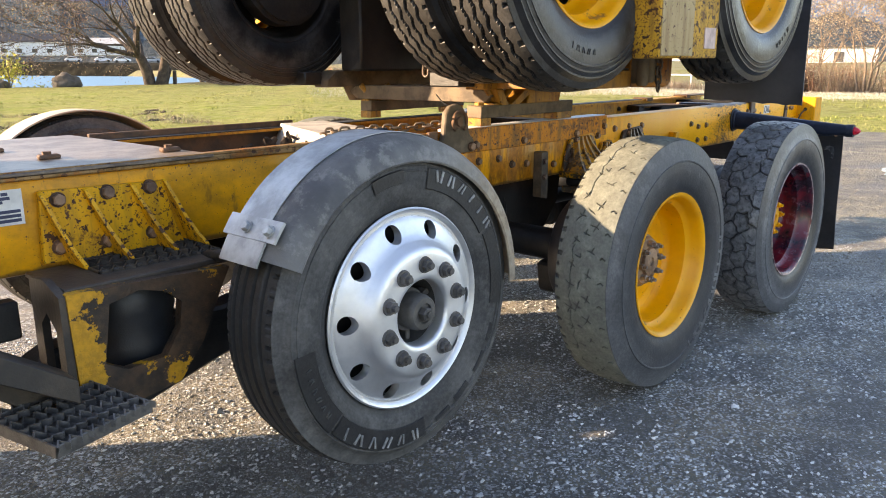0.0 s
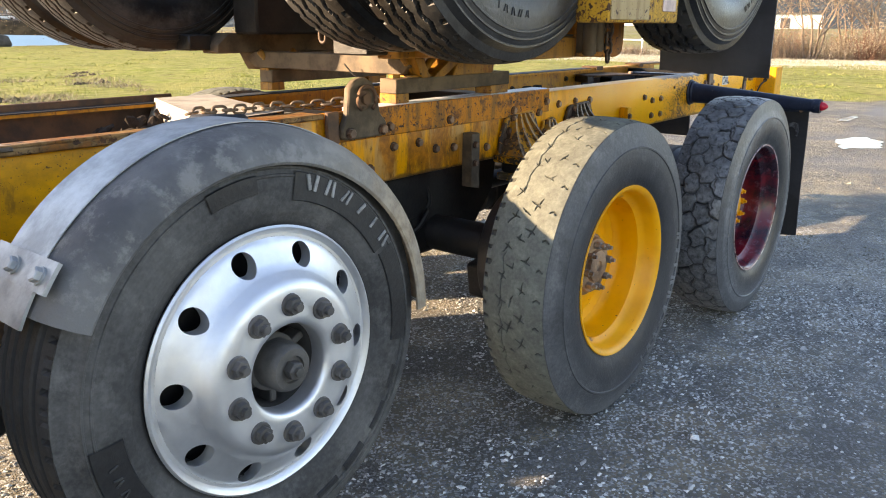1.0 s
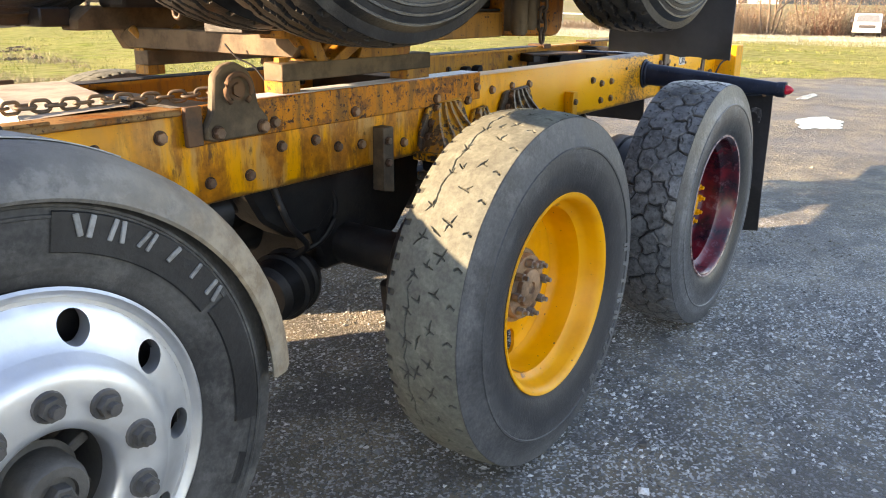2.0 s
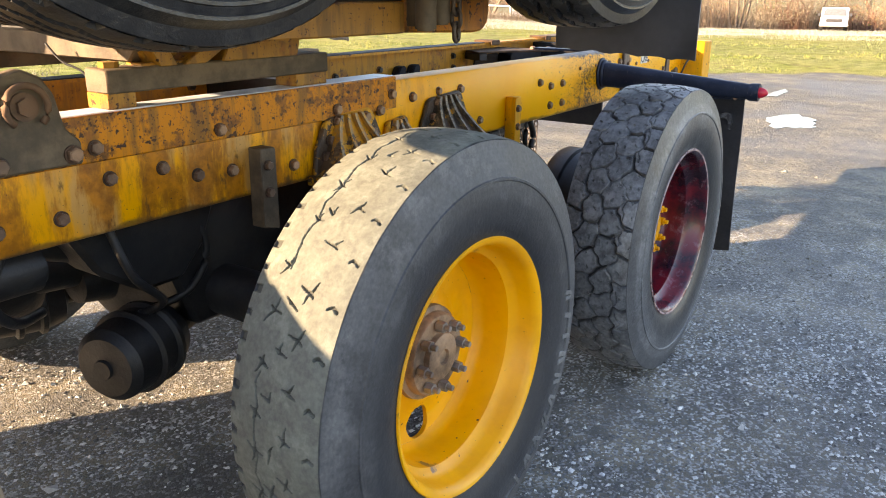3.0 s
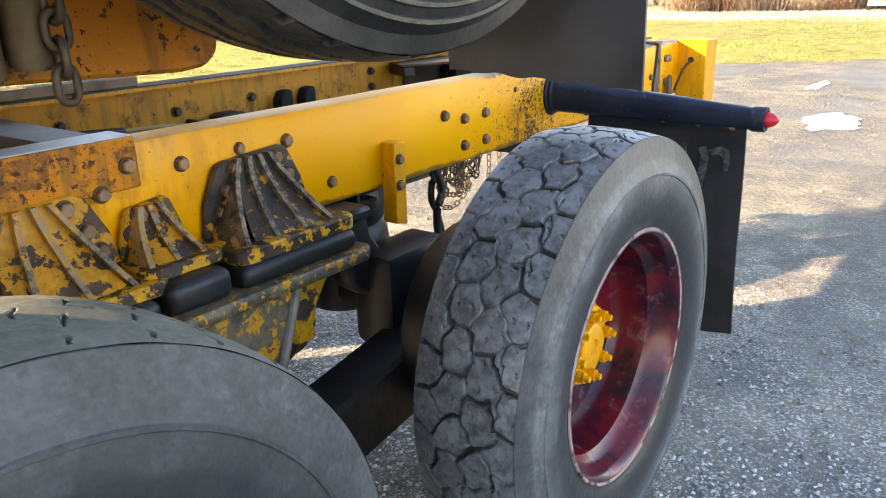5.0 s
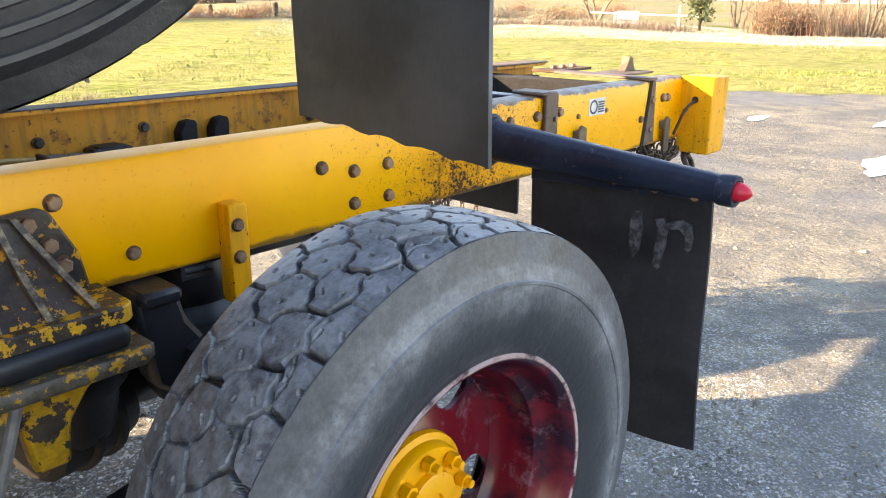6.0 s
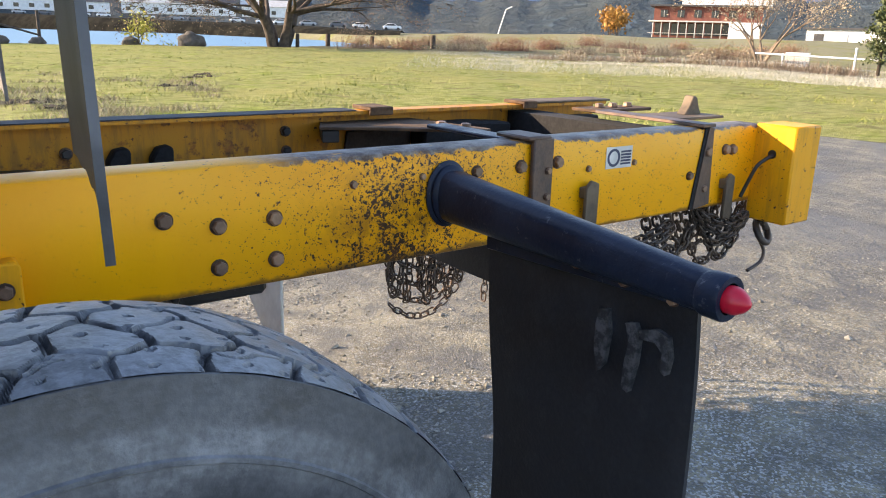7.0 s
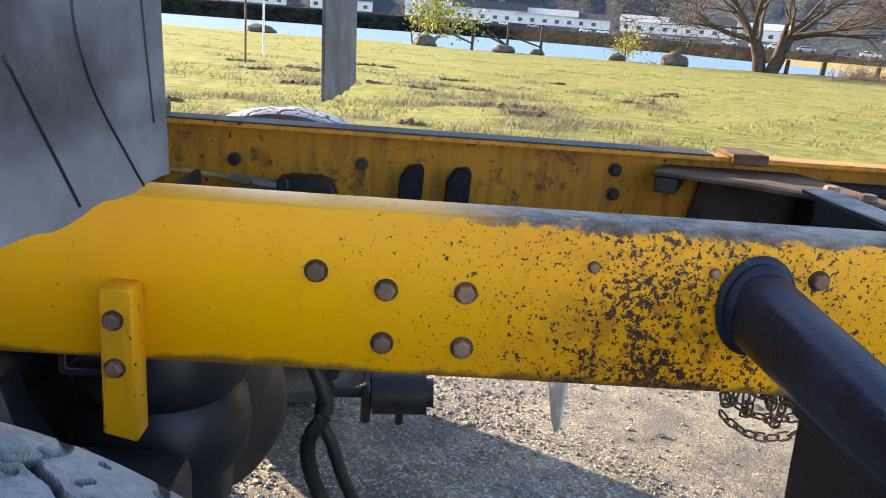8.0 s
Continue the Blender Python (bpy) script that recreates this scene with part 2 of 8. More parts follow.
# near-black; on the tail's cavity pieces it stands in for shade
M_NEAR_BLACK = plain("sooty_steel", (0.008, 0.008, 0.009), 0.95, 0.0, 0.4, 9, 0.2)
M_UMBER = plain("umber_steel", (0.115, 0.064, 0.033), 0.94, 0.0, 0.55, 14, 0.4)
M_BOLT = rust_steel("bolt_steel", (0.11, 0.06, 0.038), (0.34, 0.205, 0.13), 0.45, 0.4)
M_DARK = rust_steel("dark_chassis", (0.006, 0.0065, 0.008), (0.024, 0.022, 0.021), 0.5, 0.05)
k = Mat("black_paint")
_a, _f = k.noise(7, 6, 0.65), k.noise(55, 6, 0.7, lo=0.60, hi=0.68)
k.bump(k.noise(90, 4, 0.6), 0.15, 0.002)
M_BLACK = k.out(k.mix(k.math("MULTIPLY", _f, 0.5), k.mix(_a, (0.007, 0.012, 0.026), (0.014, 0.022, 0.042)), (0.12, 0.12, 0.13)), k.math("ADD", k.math("MULTIPLY", _a, 0.2), 0.28), 0.0, 0.2)
M_CHAIN = rust_steel("chain_steel", (0.035, 0.026, 0.022), (0.12, 0.08, 0.055), 0.5, 0.4)
M_ALU = plain("polished_aluminium", (0.70, 0.71, 0.73), 0.46, 0.9, 0.14, 7, 0.06)
M_FENDER_TOP = plain("galvanised_top", (0.43, 0.45, 0.455), 0.5, 0.5, 0.45, 9, 0.12)
k = Mat("weathered_fender")
_a, _b = k.noise(5, 6, 0.62), k.noise(60, 5, 0.6)
_s = k.noise(15, 7, 0.7, lo=0.50, hi=0.64)
_c = k.mix(_a, (0.065, 0.065, 0.067), (0.135, 0.133, 0.130))
_c = k.mix(k.math("MULTIPLY", _s, 0.5), _c, (0.26, 0.25, 0.235))
_c = k.mix(k.math("MULTIPLY", k.ramp(k.axis(0), 2.15, 2.65), k.math("ADD", k.math("MULTIPLY", _a, 0.5), 0.45)), _c, (0.38, 0.345, 0.285))
k.bump(k.math("ADD", _b, _s), 0.3, 0.002)
_c = k.mix(k.math("MULTIPLY", k.ramp(k.axis(0), 2.30, 2.55), k.noise(6, 6, 0.65, lo=0.25, hi=0.6)), _c, k.mix(k.noise(22, 6, 0.65), (0.20, 0.145, 0.095), (0.34, 0.27, 0.19)))
M_FENDER = k.out(_c, 0.6, 0.0, 0.4)
M_RUBBER_A = rubber("worn_sidewall", clean=(0.020, 0.020, 0.021), dust=(0.128, 0.125, 0.119), amount=0.85, zones=((0.29, 0.35), (0.33, 0.9), (0.40, 1.0), (0.45, 1.1)))
M_RUBBER_B = rubber("scuffed_sidewall", clean=(0.014, 0.016, 0.021), dust=(0.150, 0.154, 0.160), amount=0.85, rough=0.55, zones=((0.315, 0.06), (0.38, 0.15), (0.41, 0.45), (0.44, 0.65), (0.50, 0.9)), blotch=9, cloud=0.25)
M_RUBBER_C = rubber("grey_sidewall", clean=(0.022, 0.024, 0.028), dust=(0.215, 0.226, 0.240), amount=1.0, zones=((0.345, 0.05), (0.375, 0.14), (0.395, 0.42), (0.43, 0.90), (0.455, 0.92), (0.472, 0.45), (0.50, 0.40)), rough=0.4, blotch=11, cloud=0.2)
M_TREAD_B = rubber("dusty_tread", clean=(0.062, 0.064, 0.056), dust=(0.194, 0.207, 0.176), amount=1.0, groove=True, rough=0.9, blotch=24, cloud=0.20)
M_TREAD_C = rubber("block_tread", clean=(0.011, 0.012, 0.015), dust=(0.175, 0.187, 0.202), amount=1.25, groove=True, rough=0.40, blotch=42, cloud=0.30)
M_TREAD_C.node_tree.nodes["Principled BSDF"].inputs["Specular IOR Level"].default_value = 0.75
M_TREAD_A = rubber("rib_tread", clean=(0.012, 0.012, 0.013), dust=(0.05, 0.05, 0.05), amount=0.8, groove=True)
M_TREAD_T = rubber("trailer_tread", clean=(0.006, 0.006, 0.007), dust=(0.13, 0.126, 0.12), amount=0.5, groove=True, rough=0.42)
M_RUBBER_T = rubber("trailer_sidewall", clean=(0.009, 0.009, 0.010), dust=(0.125, 0.122, 0.118), amount=0.5, zones=((0.33, 0.5), (0.40, 1.0), (0.46, 0.45)), rough=0.36, blotch=6, cloud=0.8)
M_LETTER = rubber("raised_letters", clean=(0.03, 0.03, 0.03), dust=(0.12, 0.118, 0.115), amount=0.9)
M_FLAP = rubber("mudflap_rubber", clean=(0.007, 0.008, 0.011), dust=(0.034, 0.036, 0.043), amount=0.6, rough=0.6)
M_FLAP_OLD = rubber("cracked_mudflap", clean=(0.03, 0.031, 0.033), dust=(0.20, 0.20, 0.195), amount=0.75)
M_RED_WHEEL = Mat("red_wheel_paint")
_k = M_RED_WHEEL
_a, _s = _k.noise(5, 6, 0.65, lo=0.40, hi=0.60), _k.noise(16, 8, 0.72, lo=0.54, hi=0.68)
_c = _k.mix(_a, (0.14, 0.006, 0.013), (0.018, 0.005, 0.013))
_c = _k.mix(_k.math("MULTIPLY", _s, 0.5), _c, (0.22, 0.11, 0.14))
_x = _k.t.nodes.new("ShaderNodeSeparateXYZ")
_k.t.links.new(_k.co, _x.inputs[0])
_r = _k.math("SQRT", _k.math("ADD", _k.math("MULTIPLY", _x.outputs[0], _x.outputs[0]), _k.math("MULTIPLY", _x.outputs[2], _x.outputs[2])))
_c = _k.mix(_k.math("MULTIPLY", _k.ramp(_r, 0.297, 0.302), _k.noise(22, 5, 0.6, lo=0.35, hi=0.55)), _c, (0.42, 0.30, 0.29))
M_RED_WHEEL = _k.out(_c, 0.26)
M_RED_LAMP = plain("red_lens", (0.62, 0.008, 0.03), 0.35, 0.0, 0.15, 30, 0.05)
M_PAD = plain("rubber_pad", (0.014, 0.016, 0.020), 0.45, 0.0, 0.3, 20, 0.1)
M_WHITE = plain("white_plastic", (0.72, 0.71, 0.68), 0.5, 0.0, 0.2, 10, 0.05)
M_STICKER = plain("sticker_white", (0.68, 0.66, 0.62), 0.45, 0.0, 0.25, 14, 0.02)
M_INK = plain("sticker_ink", (0.03, 0.04, 0.09), 0.5, 0.0, 0.2, 14, 0.02)
M_WOODDIRT = plain("bark_debris", (0.05, 0.035, 0.025), 0.95, 0.0, 0.6, 25, 0.5)
M_PALE_PLATE = plain("pale_plate", (0.50, 0.46, 0.40), 0.6, 0.2, 0.4, 9, 0.2)
M_DECK = rust_steel("deck_plate", (0.11, 0.078, 0.055), (0.30, 0.235, 0.175), 0.36, 0.35)
M_GRIP = rust_steel("grip_steel", (0.03, 0.028, 0.027), (0.15, 0.14, 0.13), 0.45, 0.35)
M_STEP = rust_steel("step_steel", (0.025, 0.022, 0.020), (0.085, 0.07, 0.058), 0.5, 0.5)


# ---------------------------------------------------------------- building helpers
def part(name, bm, material, parent, label="", sharp=38, flat=False):
    """Link a bmesh as one mesh object under a thing or part, at world coordinates."""
    for f in bm.faces:
        f.smooth = not flat
    if not flat:
        for e in bm.edges:
            e.smooth = len(e.link_faces) == 2 and e.calc_face_angle(0.0) < radians(sharp)
    me = bpy.data.meshes.new(name)
    bm.to_mesh(me)
    bm.free()
    me.materials.append(material)
    ob = new(name, me)
    if parent is not None:
        ob.parent = parent
    if label:
        tagged(ob, label=label)
    return ob


def thing(name, label, category, group="", kind="", at=(0, 0, 0)):
    e = new(name)
    e.location = at
    e.empty_display_size = 0.1
    return tagged(e, label, category, group, kind)


def joined(bm, other, m=None):
    """Move the geometry of other into bm."""
    me = bpy.data.meshes.new("tmp")
    if m is not None:
        other.transform(m)
    other.to_mesh(me)
    other.free()
    bm.from_mesh(me)
    bpy.data.meshes.remove(me)


def box(bm, lo, hi, bev=0.003, m=None, seg=1):
    b = bmesh.new()
    bmesh.ops.create_cube(b, size=1)
    for v in b.verts:
        v.co = Vector([(lo[i] + hi[i]) / 2 + v.co[i] * (hi[i] - lo[i]) for i in range(3)])
    if bev > 0:
        bmesh.ops.bevel(b, geom=b.edges[:], offset=min(bev, *[abs(hi[i] - lo[i]) * 0.4 for i in range(3)]), segments=seg, affect="EDGES", profile=0.5)
    joined(bm, b, m)


def cyl(bm, p0, p1, r0, r1=None, seg=20, bev=0.0):
    r1 = r0 if r1 is None else r1
    p0, p1 = Vector(p0), Vector(p1)
    d = p1 - p0
    b = bmesh.new()
    bmesh.ops.create_cone(b, cap_ends=True, segments=seg, radius1=r0, radius2=r1, depth=d.length)
    if bev > 0:
        bmesh.ops.bevel(b, geom=[e for e in b.edges if any(len(f.verts) > 4 for f in e.link_faces)], offset=bev, segments=2, affect="EDGES")
    joined(bm, b, Matrix.Translation((p0 + p1) / 2) @ d.to_track_quat("Z", "Y").to_matrix().to_4x4())


def prism(bm, pts, a, b, axis="y", bev=0.0):
    """A flat polygon pts, drawn in the two other axes, drawn out from a to b along axis."""
    n = bmesh.new()
    place = {"y": lambda p, s: (p[0], s, p[1]), "x": lambda p, s: (s, p[0], p[1]), "z": lambda p, s: (p[0], p[1], s)}[axis]
    v0, v1 = [n.verts.new(place(p, a)) for p in pts], [n.verts.new(place(p, b)) for p in pts]
    n.faces.new(v0), n.faces.new(v1[::-1])
    for i in range(len(pts)):
        j = (i + 1) % len(pts)
        n.faces.new((v0[j], v0[i], v1[i], v1[j]))
    bmesh.ops.recalc_face_normals(n, faces=n.faces[:])
    if bev > 0:
        bmesh.ops.bevel(n, geom=n.edges[:], offset=bev, segments=1, affect="EDGES")
    joined(bm, n)


def lathe(bm, profile, seg=64, a0=0.0, a1=2 * math.pi, closed=False):
    """Turn a profile of (radius, y) about the Y axis."""
    full = abs(a1 - a0 - 2 * math.pi) < 1e-6
    n = seg if full else seg + 1
    rings = []
    for i in range(n):
        t = a0 + (a1 - a0) * i / seg
        rings.append([bm.verts.new((r * math.cos(t), y, r * math.sin(t))) for r, y in profile])
    k = len(profile)
    made = []
    for i in range(seg):
        p, q = rings[i], rings[(i + 1) % n]
        for j in range(k if closed else k - 1):
            made.append(bm.faces.new((p[j], p[(j + 1) % k], q[(j + 1) % k], q[j])))
    if not full and closed:
        made.append(bm.faces.new(rings[0][::-1])), made.append(bm.faces.new(rings[-1]))
    return made


def tube(bm, pts, r, seg=10, cap=True):
    """A round bar along a line of points."""
    pts = [Vector(p) for p in pts]
    rings = []
    up = Vector((0, 0, 1))
    for i, p in enumerate(pts):
        d = (pts[min(i + 1, len(pts) - 1)] - pts[max(i - 1, 0)]).normalized()
        s = d.cross(up if abs(d.z) < 0.95 else Vector((1, 0, 0))).normalized()
        u = s.cross(d)
        rr = r[i] if isinstance(r, (list, tuple)) else r
        rings.append([bm.verts.new(p + rr * (math.cos(2 * math.pi * k / seg) * s + math.sin(2 * math.pi * k / seg) * u)) for k in range(seg)])
    for a, b in zip(rings, rings[1:]):
        for k in range(seg):
            bm.faces.new((a[k], a[(k + 1) % seg], b[(k + 1) % seg], b[k]))
    if cap:
        bm.faces.new(rings[0][::-1]), bm.faces.new(rings[-1])


def spline(pts, n=8):
    """A smooth line through points."""
    pts = [Vector(p) for p in pts]
    out = []
    for i in range(len(pts) - 1):
        p0, p1, p2, p3 = pts[max(i - 1, 0)], pts[i], pts[i + 1], pts[min(i + 2, len(pts) - 1)]
        for k in range(n):
            t = k / n
            out.append(0.5 * ((2 * p1) + (p2 - p0) * t + (2 * p0 - 5 * p1 + 4 * p2 - p3) * t * t + (3 * p1 - p0 - 3 * p2 + p3) * t ** 3))
    return out + [pts[-1]]


def fixed(bm):
    bmesh.ops.recalc_face_normals(bm, faces=bm.faces[:])
    return bm


def np_mesh(name, verts, faces, material, parent=None, smooth=True, attr=None):
    me = bpy.data.meshes.new(name)
    me.from_pydata(verts, [], faces)
    me.polygons.foreach_set("use_smooth", [smooth] * len(me.polygons))
    if attr is not None:
        for key, values in attr.items():
            at = me.attributes.new(key, "FLOAT", "POINT")
            at.data.foreach_set("value", values)
    me.update()
    me.materials.append(material)
    ob = new(name, me)
    if parent is not None:
        ob.parent = parent
    return ob


# one hexagon bolt on a dark washer, its head towards -y
_b = bmesh.new()
cyl(_b, (0, 0.004, 0), (0, -0.003, 0), 0.0175, seg=18)
_n = len(_b.faces)
cyl(_b, (0, -0.003, 0), (0, -0.0125, 0), 0.0145, 0.0142, seg=6)
cyl(_b, (0, -0.0125, 0), (0, -0.0145, 0), 0.0138, 0.0115, seg=6)
_b.faces.ensure_lookup_table()
for _q in _b.faces[_n:]:
    _q.material_index = 1
BOLT = bpy.data.meshes.new("bolt")
_b.to_mesh(BOLT)
_b.free()
BOLT.materials.append(rust_steel("rusty_washer", (0.03, 0.016, 0.011), (0.12, 0.055, 0.03), 0.7, 0.1))
BOLT.materials.append(M_BOLT)


def bolt(parent, x, y, z, size=1.0, m=None):
    ob = new("bolt", BOLT)
    ob.parent = parent
    ob.matrix_basis = (m or pose(x, y, z, 0, (x * 977 + z * 313) % 60, 0)) @ Matrix.Diagonal((size, size, size, 1))
    return ob


# ---------------------------------------------------------------- tyres and wheels
def groove(d, half, edge):
    """1 in a groove of that half width, 0 on the tread."""
    return 1 - np.clip((np.abs(d) - half) / (edge * SOFT[0]), 0, 1)


SOFT = [1.0]


def tri(u):
    return 2 * np.abs(2 * (u - np.floor(u + 0.5))) - 1


def chance(cell, q):
    return np.modf(np.abs(np.sin(cell * 12.9898 + q * 78.233) * 43758.5453))[0]


def tread_blocks(u, v, w):
    """Worn uneven blocks in four staggered rows, told apart by grooves of changing depth that widen where three meet."""
    pitch = 0.0928
    u = u + 0.05 * np.sin(v * 17 + 0.7 * np.sin(u * 1.3)) + 0.025 * np.sin(u * 4.7 + v * 29)
    v = v + 0.022 * np.sin(u * 5.3 + 3 * v) + 0.012 * np.sin(u * 11.9 - 21 * v)
    best = [np.full(u.shape, 9.0) for _ in range(2)]
    name = [np.zeros(u.shape) for _ in range(2)]
    for row, (c, ph) in enumerate(((-0.41, 0.0), (-0.15, 0.47), (0.12, 0.02), (0.40, 0.5))):
        for k in (-1, 0, 1):
            cell = np.round(u - ph) + k
            du = (u - ph - cell - 0.26 * (chance(cell, row) - 0.5)) * pitch
            dv = (v - c - 0.085 * (chance(cell, row + 9) - 0.5)) * w * 1.2
            d = np.hypot(du, dv)
            tag = chance(cell, row + 3) * 7
            closer, second = d < best[0], d < best[1]
            name[1] = np.where(closer, name[0], np.where(second, tag, name[1]))
            best[1] = np.where(closer, best[0], np.where(second, d, best[1]))
            name[0] = np.where(closer, tag, name[0])
            best[0] = np.where(closer, d, best[0])
    gap = (best[1] - best[0]) / 2
    worn = np.modf(np.abs(np.sin((name[0] + name[1]) * 23.17) * 437.5))[0]
    half = 0.0005 + 0.0023 * worn
    g = groove(gap, half, 0.0026) * np.clip(0.18 + 1.15 * worn, 0.2, 1)
    nick = np.abs(np.sin(u * 6.283 + 1.1) * np.sin(v * 23 + u * 3.3)) > 0.93
    g = np.maximum(g, 0.35 * nick)
    line = 0.6 * groove((v + 0.345 + 0.01 * np.sin(u * 6.3)) * w, 0.0004, 0.0012) * (np.sin(u * 1.9 + 0.5) > -0.1)
    return np.maximum(g, line)


def tread_worn(u, v, w):
    """Nearly smooth: two rows of small star-shaped cuts, a fine line along one of them, short dashes and notches at the shoulders."""
    g = np.zeros_like(u)
    pitch = 0.093
    for row, (c, ph) in enumerate(((-0.15, 0.5), (0.17, 0.0), (0.02, 0.22))):
        a = u + ph
        cell = np.round(a)
        du = (a - cell + 0.16 * (chance(cell, row) - 0.5)) * pitch
        dv = (v - c - 0.05 * (chance(cell, row + 9) - 0.5)) * w
        for n, ang in enumerate((0.45, 2.05, 3.55, 5.1)):
            t = ang + 0.5 * (chance(cell, 3 * row + n) - 0.5)
            along, side = du * np.cos(t) + dv * np.sin(t), -du * np.sin(t) + dv * np.cos(t)
            side = side + 1.0 * along ** 2
            reach = 0.013 + 0.017 * chance(cell, 5 * row + n + 2)
            half = 0.0023 * np.clip(1.0 - along / reach, 0.0, 1)
            g = np.maximum(g, groove(side, half, 0.0010) * (along > -0.002) * (along < reach) * (chance(cell, row + n + 31) < (0.88, 0.88, 0.45)[row]))
    g = np.maximum(g, 0.7 * groove((v - 0.17 - 0.02 * tri(u)) * w, 0.0006, 0.0013) * (np.sin(u * 0.9) > -0.6))
    cell = np.round(u + 0.3)
    d = u + 0.3 - cell
    g = np.maximum(g, groove(d * pitch + 0.003 * np.sin(v * 60), 0.0020, 0.0016) * (v < -0.35) * (v > -0.45))
    for off, half, lim in ((0.3, 0.006, 0.40), (0.8, 0.0045, 0.43)):
        d = u + off - np.round(u + off)
        g = np.maximum(g, groove(d * pitch, half, 0.0025) * (v > lim))
    return g


def tread_zigzag(u, v, w):
    """Zigzag ribs with notched shoulders."""
    g = np.zeros_like(u)
    for c, ph in ((-0.28, 0.0), (-0.09, 0.5), (0.09, 0.0), (0.28, 0.5)):
        g = np.maximum(g, groove((v - c - 0.028 * tri(1.0 * u + ph)) * w, 0.0045, 0.002))
    d = u - np.round(u)
    g = np.maximum(g, groove(d * 0.07, 0.006, 0.002) * (np.abs(v) > 0.43))
    return g


def tread_ribs(u, v, w):
    g = np.zeros_like(u)
    for c in (-0.30, -0.10, 0.10, 0.30):
        g = np.maximum(g, groove((v - c) * w, 0.0045, 0.002))
    d = 3 * u - np.round(3 * u)
    g = np.maximum(g, groove(d * 0.02, 0.001, 0.001) * (np.abs(v) > 0.42))
    return g


def tread_mesh(name, parent, R, w, pitches, pattern, depth, nu, nv, material, seed=0, wear=0.0):
    th = np.linspace(0, 2 * math.pi, nu, endpoint=False)
    v = np.linspace(-0.5, 0.5, nv)
    T, V = np.meshgrid(th, v, indexing="ij")
    U = T * pitches / (2 * math.pi)
    warp = 0.012 * np.sin(U * 7.3 + 9 * V) + 0.008 * np.sin(U * 13.1 - 23 * V) if wear else 0.0
    skew = 0.006 * np.sin(U * 9.7 + 4 * V) + 0.003 * np.sin(U * 21.0 + 17 * V) if wear else 0.0
    SOFT[0] = 1.5 if wear > 0.0015 else 1.0
    g = pattern(U + warp, V + skew, w)
    SOFT[0] = 4.5
    smudge = np.clip(0.45 + 0.5 * np.sin(U * 3.1 + 6 * V) + 0.4 * np.sin(U * 7.7 - 15 * V + 1), 0, 1)
    shade = np.maximum(g, 0.8 * smudge * pattern(U + warp, V + skew, w)) if wear > 0.0015 else g
    SOFT[0] = 1.0
    crown = 0.010 * (2 * np.abs(V)) ** 3
    rnd = np.random.RandomState(seed)
    rough = wear * sum(np.sin(T * k + rnd.rand() * 6) * np.sin(V * (4 + k % 5) + rnd.rand() * 6) for k in (3, 7, 13, 29)) / 4
    r = R - crown - depth * g + rough
    X, Y, Z = r * np.cos(T), V * w, r * np.sin(T)
    verts = np.stack([X, Y, Z], -1).reshape(-1, 3)
    i, j = np.meshgrid(np.arange(nu), np.arange(nv - 1), indexing="ij")
    a = i * nv + j
    b = ((i + 1) % nu) * nv + j
    faces = np.stack([a, a + 1, b + 1, b], -1).reshape(-1, 4)
    return np_mesh(name, verts.tolist(), faces.tolist(), material, parent, False, {"raised": (1 - shade).reshape(-1)})


def casing(R, w, rr, tw, ridges=3):
    """Profile of a tyre's sides and inside: radius, y."""
    h = R - rr
    side = [(rr + 0.005, 0.37), (rr + 0.010, 0.405), (rr + 0.022, 0.43), (rr + 0.030, 0.435), (rr + 0.034, 0.445)]
    side += [(rr + 0.25 * h, 0.478), (rr + 0.40 * h, 0.497), (rr + 0.50 * h, 0.50)]
    for i in range(ridges):
        q = 0.60 + 0.085 * i
        yy = 0.50 - 0.30 * max(0, q - 0.52) ** 1.6
        side += [(rr + q * h, yy), (rr + (q + 0.008) * h, yy + 0.010), (rr + (q + 0.030) * h, yy + 0.010), (rr + (q + 0.038) * h, yy - 0.002)]
    e = tw / w / 2
    side += [(R - 0.034, e + 0.022), (R - 0.012, e + 0.006), (R - 0.011, e)]
    outer = [(r, -y * w) for r, y in side]
    inner = [(r, y * w) for r, y in side][::-1]
    base = [(R - 0.026, -e * w + 0.004), (R - 0.026, e * w - 0.004)]
    return outer + base + inner


def lettering(parent, r, y, words, h, material=None, seed=1):
    """Raised blank bars where the maker's letters stand, as arcs of short blocks."""
    rnd = random.Random(seed)
    for start, count, step in words:
        for i in range(count):
            a = radians(start + i * step)
            b = bmesh.new()
            wd = r * radians(abs(step)) * rnd.uniform(0.42, 0.66)
            tall = h * rnd.uniform(0.85, 1.0)
            thin = min(0.26 * wd, 0.009) if h < 0.04 else 0.42 * wd
            for side in ((-0.3, 0.3) if rnd.random() < 0.75 else (0.0,)):
                lean = Matrix.Translation((r, 0, side * wd)) @ Matrix.Rotation(radians(rnd.uniform(-24, 24)), 4, "Y")
                box(b, (-tall / 2, y - 0.0026, -thin / 2), (tall / 2, y + 0.002, thin / 2), 0.0012, lean)
            bmesh.ops.rotate(b, cent=(0, 0, 0), matrix=Matrix.Rotation(-a, 3, "Y"), verts=b.verts[:])
            part("letter", b, material or M_LETTER, parent)


